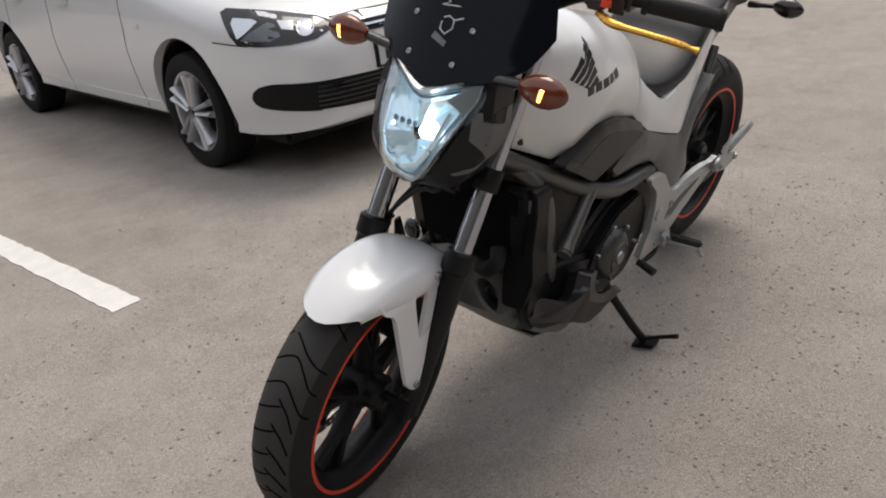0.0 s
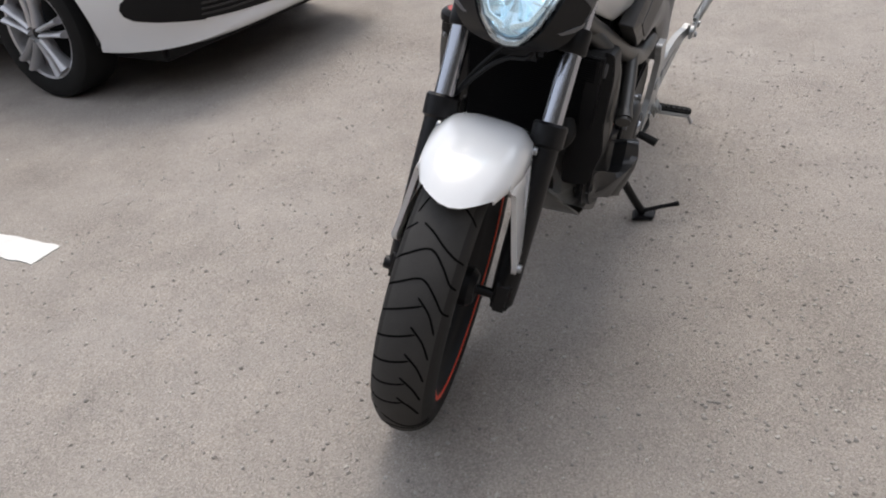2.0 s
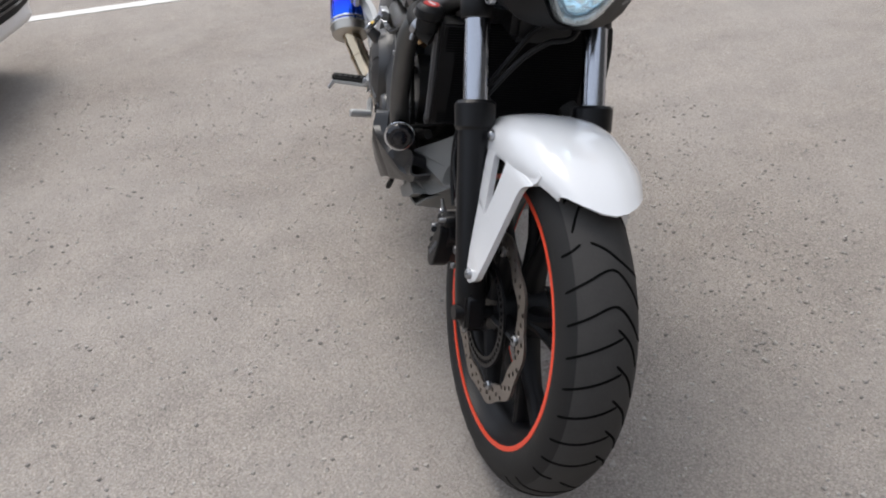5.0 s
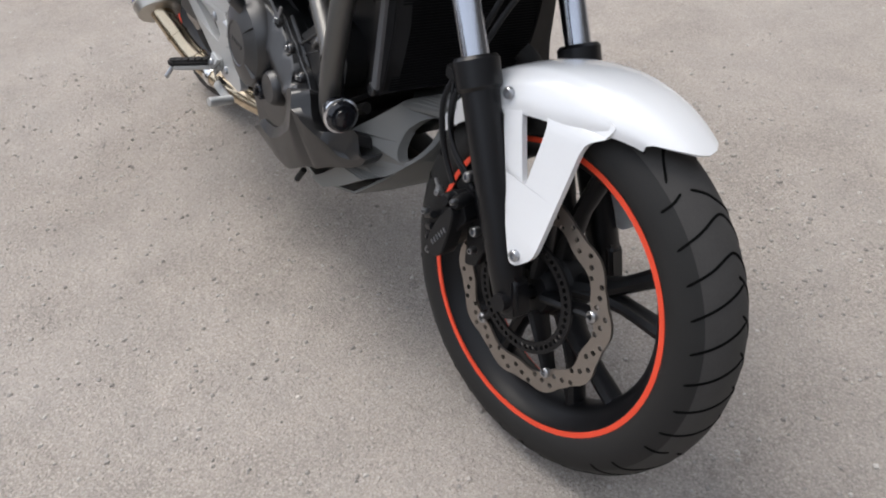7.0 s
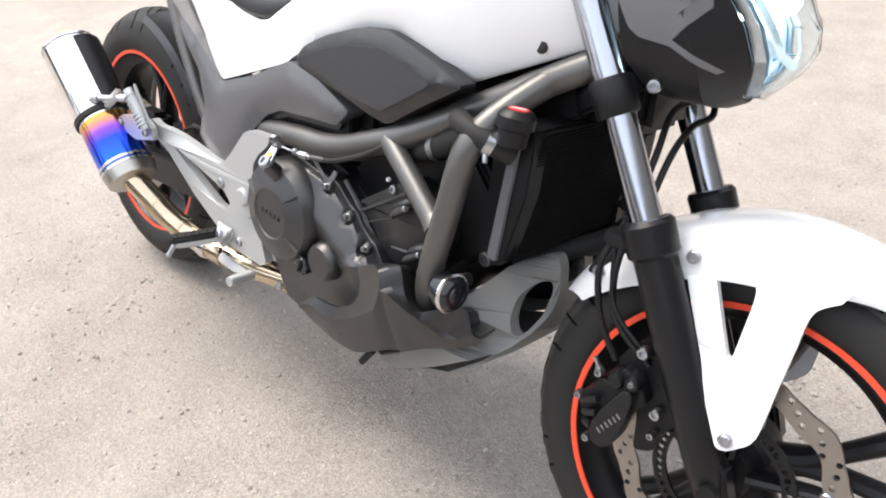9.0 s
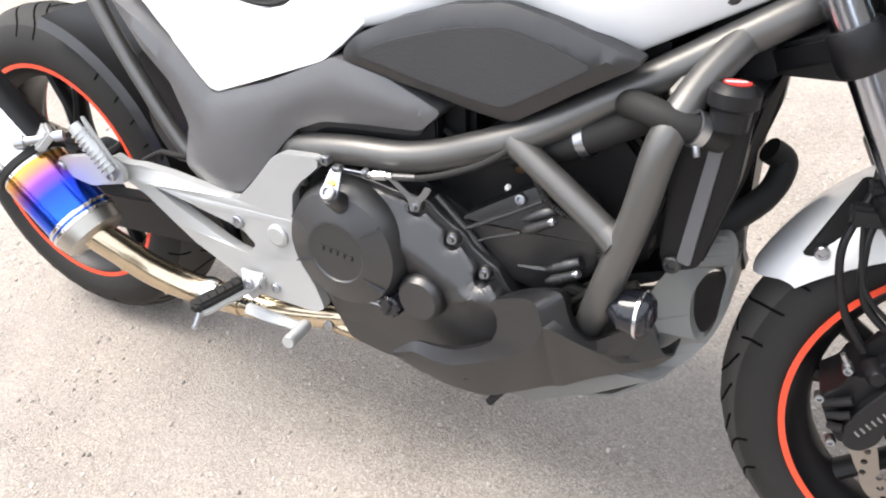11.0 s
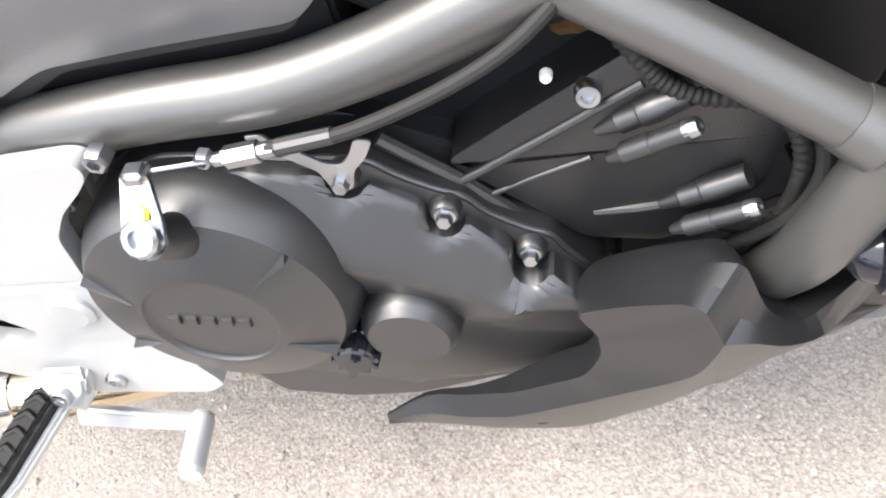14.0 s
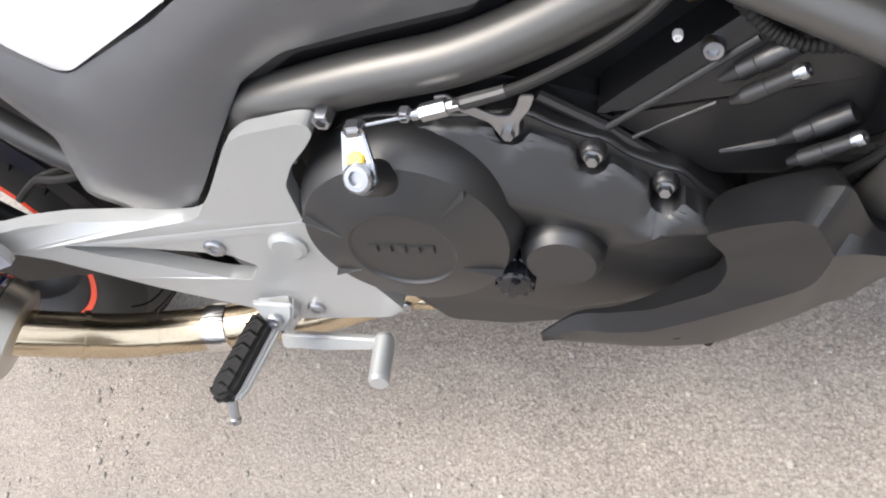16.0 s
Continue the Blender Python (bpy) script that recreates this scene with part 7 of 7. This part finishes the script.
def car_wheel(x, s):
    at0 = Vector((x, s * 0.735, 0.292))
    tyre = part("wheel", lathe([(0.200, -0.085), (0.225, -0.096), (0.268, -0.098), (0.285, -0.088), (0.292, -0.06), (0.292, 0.06), (0.285, 0.088), (0.268, 0.098), (0.225, 0.096), (0.200, 0.085)], 56, at=at0), CAR_TYRE, parked_car, "black tyre on a silver alloy rim")
    y = s * 0.075
    part("rim", lathe([(0.208, y), (0.203, y + s * 0.012), (0.193, y + s * 0.008), (0.185, y - s * 0.02), (0.180, y - s * 0.12), (0.190, y - s * 0.12)], 56, at=at0), CAR_ALLOY, tyre, "silver alloy rim")
    for k in range(5):
        for d in (-0.16, 0.16):
            a = 2 * math.pi * k / 5 + 0.2
            p0 = at0 + Vector((0.035 * math.cos(a + d * 2.2), y + s * 0.004, 0.035 * math.sin(a + d * 2.2)))
            p1 = at0 + Vector((0.190 * math.cos(a + d), y + s * 0.002, 0.190 * math.sin(a + d)))
            part("spoke", tube([p0, p0.lerp(p1, 0.5) + Vector((0, s * 0.004, 0)), p1], [0.034, 0.028, 0.042], 12, flat=0.40), CAR_ALLOY, tyre)
    part("hub_cap", lathe([(0.001, y + s * 0.018), (0.026, y + s * 0.016), (0.032, y + s * 0.008), (0.045, y), (0.045, y - s * 0.02), (0.001, y - s * 0.02)], 32, at=at0, closed=False), CAR_ALLOY, tyre)
    part("hub_badge", lathe([(0.001, y + s * 0.0195), (0.022, y + s * 0.0185), (0.022, y + s * 0.015), (0.001, y + s * 0.015)], 24, at=at0, closed=False), DARK_TRIM, tyre, "dark round hub badge")
    part("brake_drum", lathe([(0.001, y - s * 0.05), (0.150, y - s * 0.05), (0.150, y - s * 0.07), (0.001, y - s * 0.07)], 32, at=at0, closed=False), DARK_TRIM, tyre)
    for k in range(5):
        a = 2 * math.pi * k / 5
        part("wheel_bolt", bolt(at0 + Vector((0.048 * math.cos(a), y - s * 0.004, 0.048 * math.sin(a))), (0, s, 0), 0.008, 0.008), DARK_TRIM, tyre)


for x, s in ((0.0, -1), (0.0, 1), (-2.552, -1), (-2.552, 1)):
    car_wheel(x, s)

AHEAD = dict(origin=(1.6, 0, 0), u=(0, 1, 0), v=(0, 0, 1), d=(-1, 0, 0))
for s in (-1, 1):
    # thrown from the front corner, so that the lamp wraps round the wing
    way = Vector((-0.80, -s * 0.6, 0)).normalized()
    uu = Vector((-s * way.y, s * way.x, 0)) * -1
    src = Vector((0.62, s * 0.62, 0)) - way * 1.0
    line = [(-0.225, 0.690), (-0.205, 0.670), (-0.141, 0.644), (-0.018, 0.634), (0.120, 0.634), (0.212, 0.642), (0.240, 0.680), (0.262, 0.735), (0.274, 0.780), (0.243, 0.795), (0.120, 0.782), (-0.010, 0.762), (-0.155, 0.730), (-0.210, 0.708)]
    lamp = part("headlight", drape(skin, [(-a * s, b) for a, b in line], src, Vector((-way.y, way.x, 0)) * 1.0, (0, 0, 1), way, 0.004, 0.03, 0.05), LAMP_DARK, parked_car, "clear headlight with a dark housing")
    for a0, w in ((-0.100, 0.040),):
        ring = [(-s * (a0 + w * math.cos(t)), 0.695 + w * 0.8 * math.sin(t)) for t in [2 * math.pi * k / 16 for k in range(16)]]
        part("reflector", drape(skin, ring, src, Vector((-way.y, way.x, 0)), (0, 0, 1), way, 0.007, 0.03, 0.004), CHROME, lamp, "bright headlight reflector")
    for field, mm in (([(0.208, 0.668), (0.228, 0.735), (0.215, 0.756), (0.130, 0.748), (0.105, 0.735), (0.170, 0.690)], CHROME), ([(0.195, 0.662), (0.155, 0.690), (0.060, 0.730), (0.030, 0.720), (0.010, 0.672), (0.060, 0.655)], LAMP_FIELD), ([(0.002, 0.700), (0.020, 0.735), (-0.050, 0.724), (-0.050, 0.690)], CHROME)):
        part("lamp_facet", drape(skin, [(-s * a, z) for a, z in field], src, Vector((-way.y, way.x, 0)), (0, 0, 1), way, 0.006, 0.03, 0.004), mm, lamp, "dull silvered lamp field")
    part("intake_corner", drape(skin, [(-s * a, z) for a, z in ((-0.12, 0.466), (0.03, 0.470), (0.090, 0.470), (0.150, 0.456), (0.182, 0.432), (0.192, 0.404), (0.182, 0.378), (0.150, 0.358), (0.061, 0.346), (-0.12, 0.332))], src, Vector((-way.y, way.x, 0)), (0, 0, 1), way, 0.005, 0.03, 0.02), DARK_TRIM, parked_car)
grille = part("grille", drape(skin, [(-0.43, 0.636), (0.43, 0.636), (0.475, 0.690), (0.46, 0.718), (0.30, 0.724), (-0.30, 0.724), (-0.46, 0.718), (-0.475, 0.690)], lift=0.003, **AHEAD), DARK_TRIM, parked_car, "black upper grille with bright slats")
for z in (0.660, 0.686):
    part("grille_slat", drape(skin, [(-0.41, z), (0.41, z), (0.41, z + 0.009), (-0.41, z + 0.009)], lift=0.009, **AHEAD), CHROME, grille, "bright grille slat")
intake_low = part("lower_intake", drape(skin, [(-0.63, 0.338), (-0.30, 0.326), (0.30, 0.326), (0.63, 0.338), (0.63, 0.466), (0.50, 0.464), (0.30, 0.458), (-0.30, 0.458), (-0.50, 0.464), (-0.63, 0.466)], lift=0.004, **AHEAD), DARK_TRIM, parked_car, "black lower air intake")
for z in (0.352, 0.374, 0.396, 0.418, 0.438):
    part("intake_slat", drape(skin, [(-0.62, z), (0.62, z), (0.62, z + 0.010), (-0.62, z + 0.010)], lift=0.009, **AHEAD), GLOSS_BLACK, intake_low)
plate = part("number_plate", drape(skin, [(-0.30, 0.478), (0.26, 0.478), (0.26, 0.578), (-0.30, 0.578)], lift=0.018, **AHEAD), MARK_WHITE, parked_car, "white number plate with black bars")
part("plate_frame", drape(skin, [(-0.313, 0.468), (0.27, 0.468), (0.27, 0.588), (-0.313, 0.588)], lift=0.014, **AHEAD), DARK_TRIM, plate)
for i in range(7):
    part("plate_bar", drape(skin, [(-0.265 + 0.068 * i, 0.500), (-0.222 + 0.068 * i, 0.500), (-0.222 + 0.068 * i, 0.556), (-0.265 + 0.068 * i, 0.556)], lift=0.020, sink=0.004, **AHEAD), INK, plate)
part("front_badge", lathe([(0.001, 0.012), (0.045, 0.010), (0.05, 0.0), (0.001, -0.002)], 32, "x", (0.852, 0, 0.652), closed=False), CHROME, parked_car, "round chrome badge")
SIDEWAYS = dict(u=(1, 0, 0), v=(0, 0, 1))
for s in (-1, 1):
    kw = dict(origin=(0, s * 1.5, 0), d=(0, -s, 0), **SIDEWAYS)
    for x in (-0.55, -1.60, -2.38):
        part("door_seam", drape(skin, [(x, 0.26), (x + 0.006, 0.26), (x + 0.006 - 0.02, 0.93), (x - 0.02, 0.93)], lift=0.0012, step=0.04, sink=0.004, **kw), DARK_TRIM, parked_car)
    part("sill_line", drape(skin, [(-2.15, 0.285), (-0.40, 0.285), (-0.40, 0.305), (-2.15, 0.305)], lift=0.006, step=0.06, sink=0.02, **kw), CAR_WHITE, parked_car)
    part("bumper_seam", drape(skin, [(0.33, 0.655), (0.56, 0.640), (0.56, 0.634), (0.33, 0.649)], lift=0.0012, step=0.04, sink=0.004, **kw), DARK_TRIM, parked_car)
    for x in (-1.42, -2.22):
        part("door_handle", drape(skin, [(x, 0.795), (x + 0.17, 0.795), (x + 0.17, 0.825), (x, 0.825)], lift=0.025, step=0.04, sink=0.02, **kw), CAR_WHITE, parked_car)
    part("side_repeater", drape(skin, [(-0.405, 0.690), (-0.365, 0.690), (-0.365, 0.712), (-0.405, 0.712)], lift=0.006, step=0.02, sink=0.006, **kw), POLISHED, parked_car, "clear side repeater lamp")
part("underbody", box(-3.3, 0.62, -0.70, 0.70, 0.165, 0.262, 0.02), DARK_TRIM, parked_car)
# cabin
CABIN = [(-0.55, 0.70, 0.965, 0.70, 0.975), (-0.75, 0.735, 0.96, 0.665, 1.10), (-1.10, 0.745, 0.955, 0.60, 1.34), (-1.40, 0.75, 0.955, 0.575, 1.43), (-1.80, 0.75, 0.96, 0.565, 1.455), (-2.30, 0.745, 0.97, 0.56, 1.42), (-2.70, 0.73, 0.985, 0.60, 1.27), (-3.02, 0.70, 1.005, 0.68, 1.02)]


def cabin_ring(x, wb, zb, wt, zt):
    half = spline([(wb, zb - 0.03, 0), (wb * 0.5 + wt * 0.5 + 0.01, (zb + zt) / 2, 0), (wt, zt - 0.03, 0), (wt * 0.6, zt + 0.005, 0), (0, zt + 0.015, 0)], 3)
    return [Vector((x, -p.x, p.y)) for p in half] + [Vector((x, p.x, p.y)) for p in half[-2::-1]]


cabin = loft([cabin_ring(*c) for c in CABIN])
cab_skin = cabin.copy()
part("roof", cabin, CAR_WHITE, parked_car, "white roof and pillars", crease=50)
for s in (-1, 1):
    kw = dict(origin=(0, s * 1.5, 0), d=(0, -s, 0), **SIDEWAYS)
    part("side_window", drape(cab_skin, [(-0.80, 0.985), (-1.60, 0.985), (-1.60, 1.385), (-1.40, 1.375), (-1.15, 1.30)], lift=0.004, step=0.08, **kw), TINTED, parked_car, "tinted side window")
    part("side_window", drape(cab_skin, [(-1.65, 0.985), (-2.55, 1.00), (-2.45, 1.27), (-2.25, 1.36), (-1.65, 1.385)], lift=0.004, step=0.08, **kw), TINTED, parked_car)
    part("door_mirror", box(-0.86, -0.76, min(s * 0.80, s * 0.97), max(s * 0.80, s * 0.97), 0.97, 1.09, 0.03, 3), CAR_WHITE, parked_car)
part("windscreen", drape(cab_skin, [(-0.62, 0.0), (0.62, 0.0), (0.52, 0.55), (-0.52, 0.55)], (0.3, 0, 1.02), (0, 1, 0), (-0.52, 0, 0.70), (-0.6, 0, -0.45), lift=0.004, step=0.08), TINTED, parked_car, "tinted windscreen")
skin.free()
cab_skin.free()
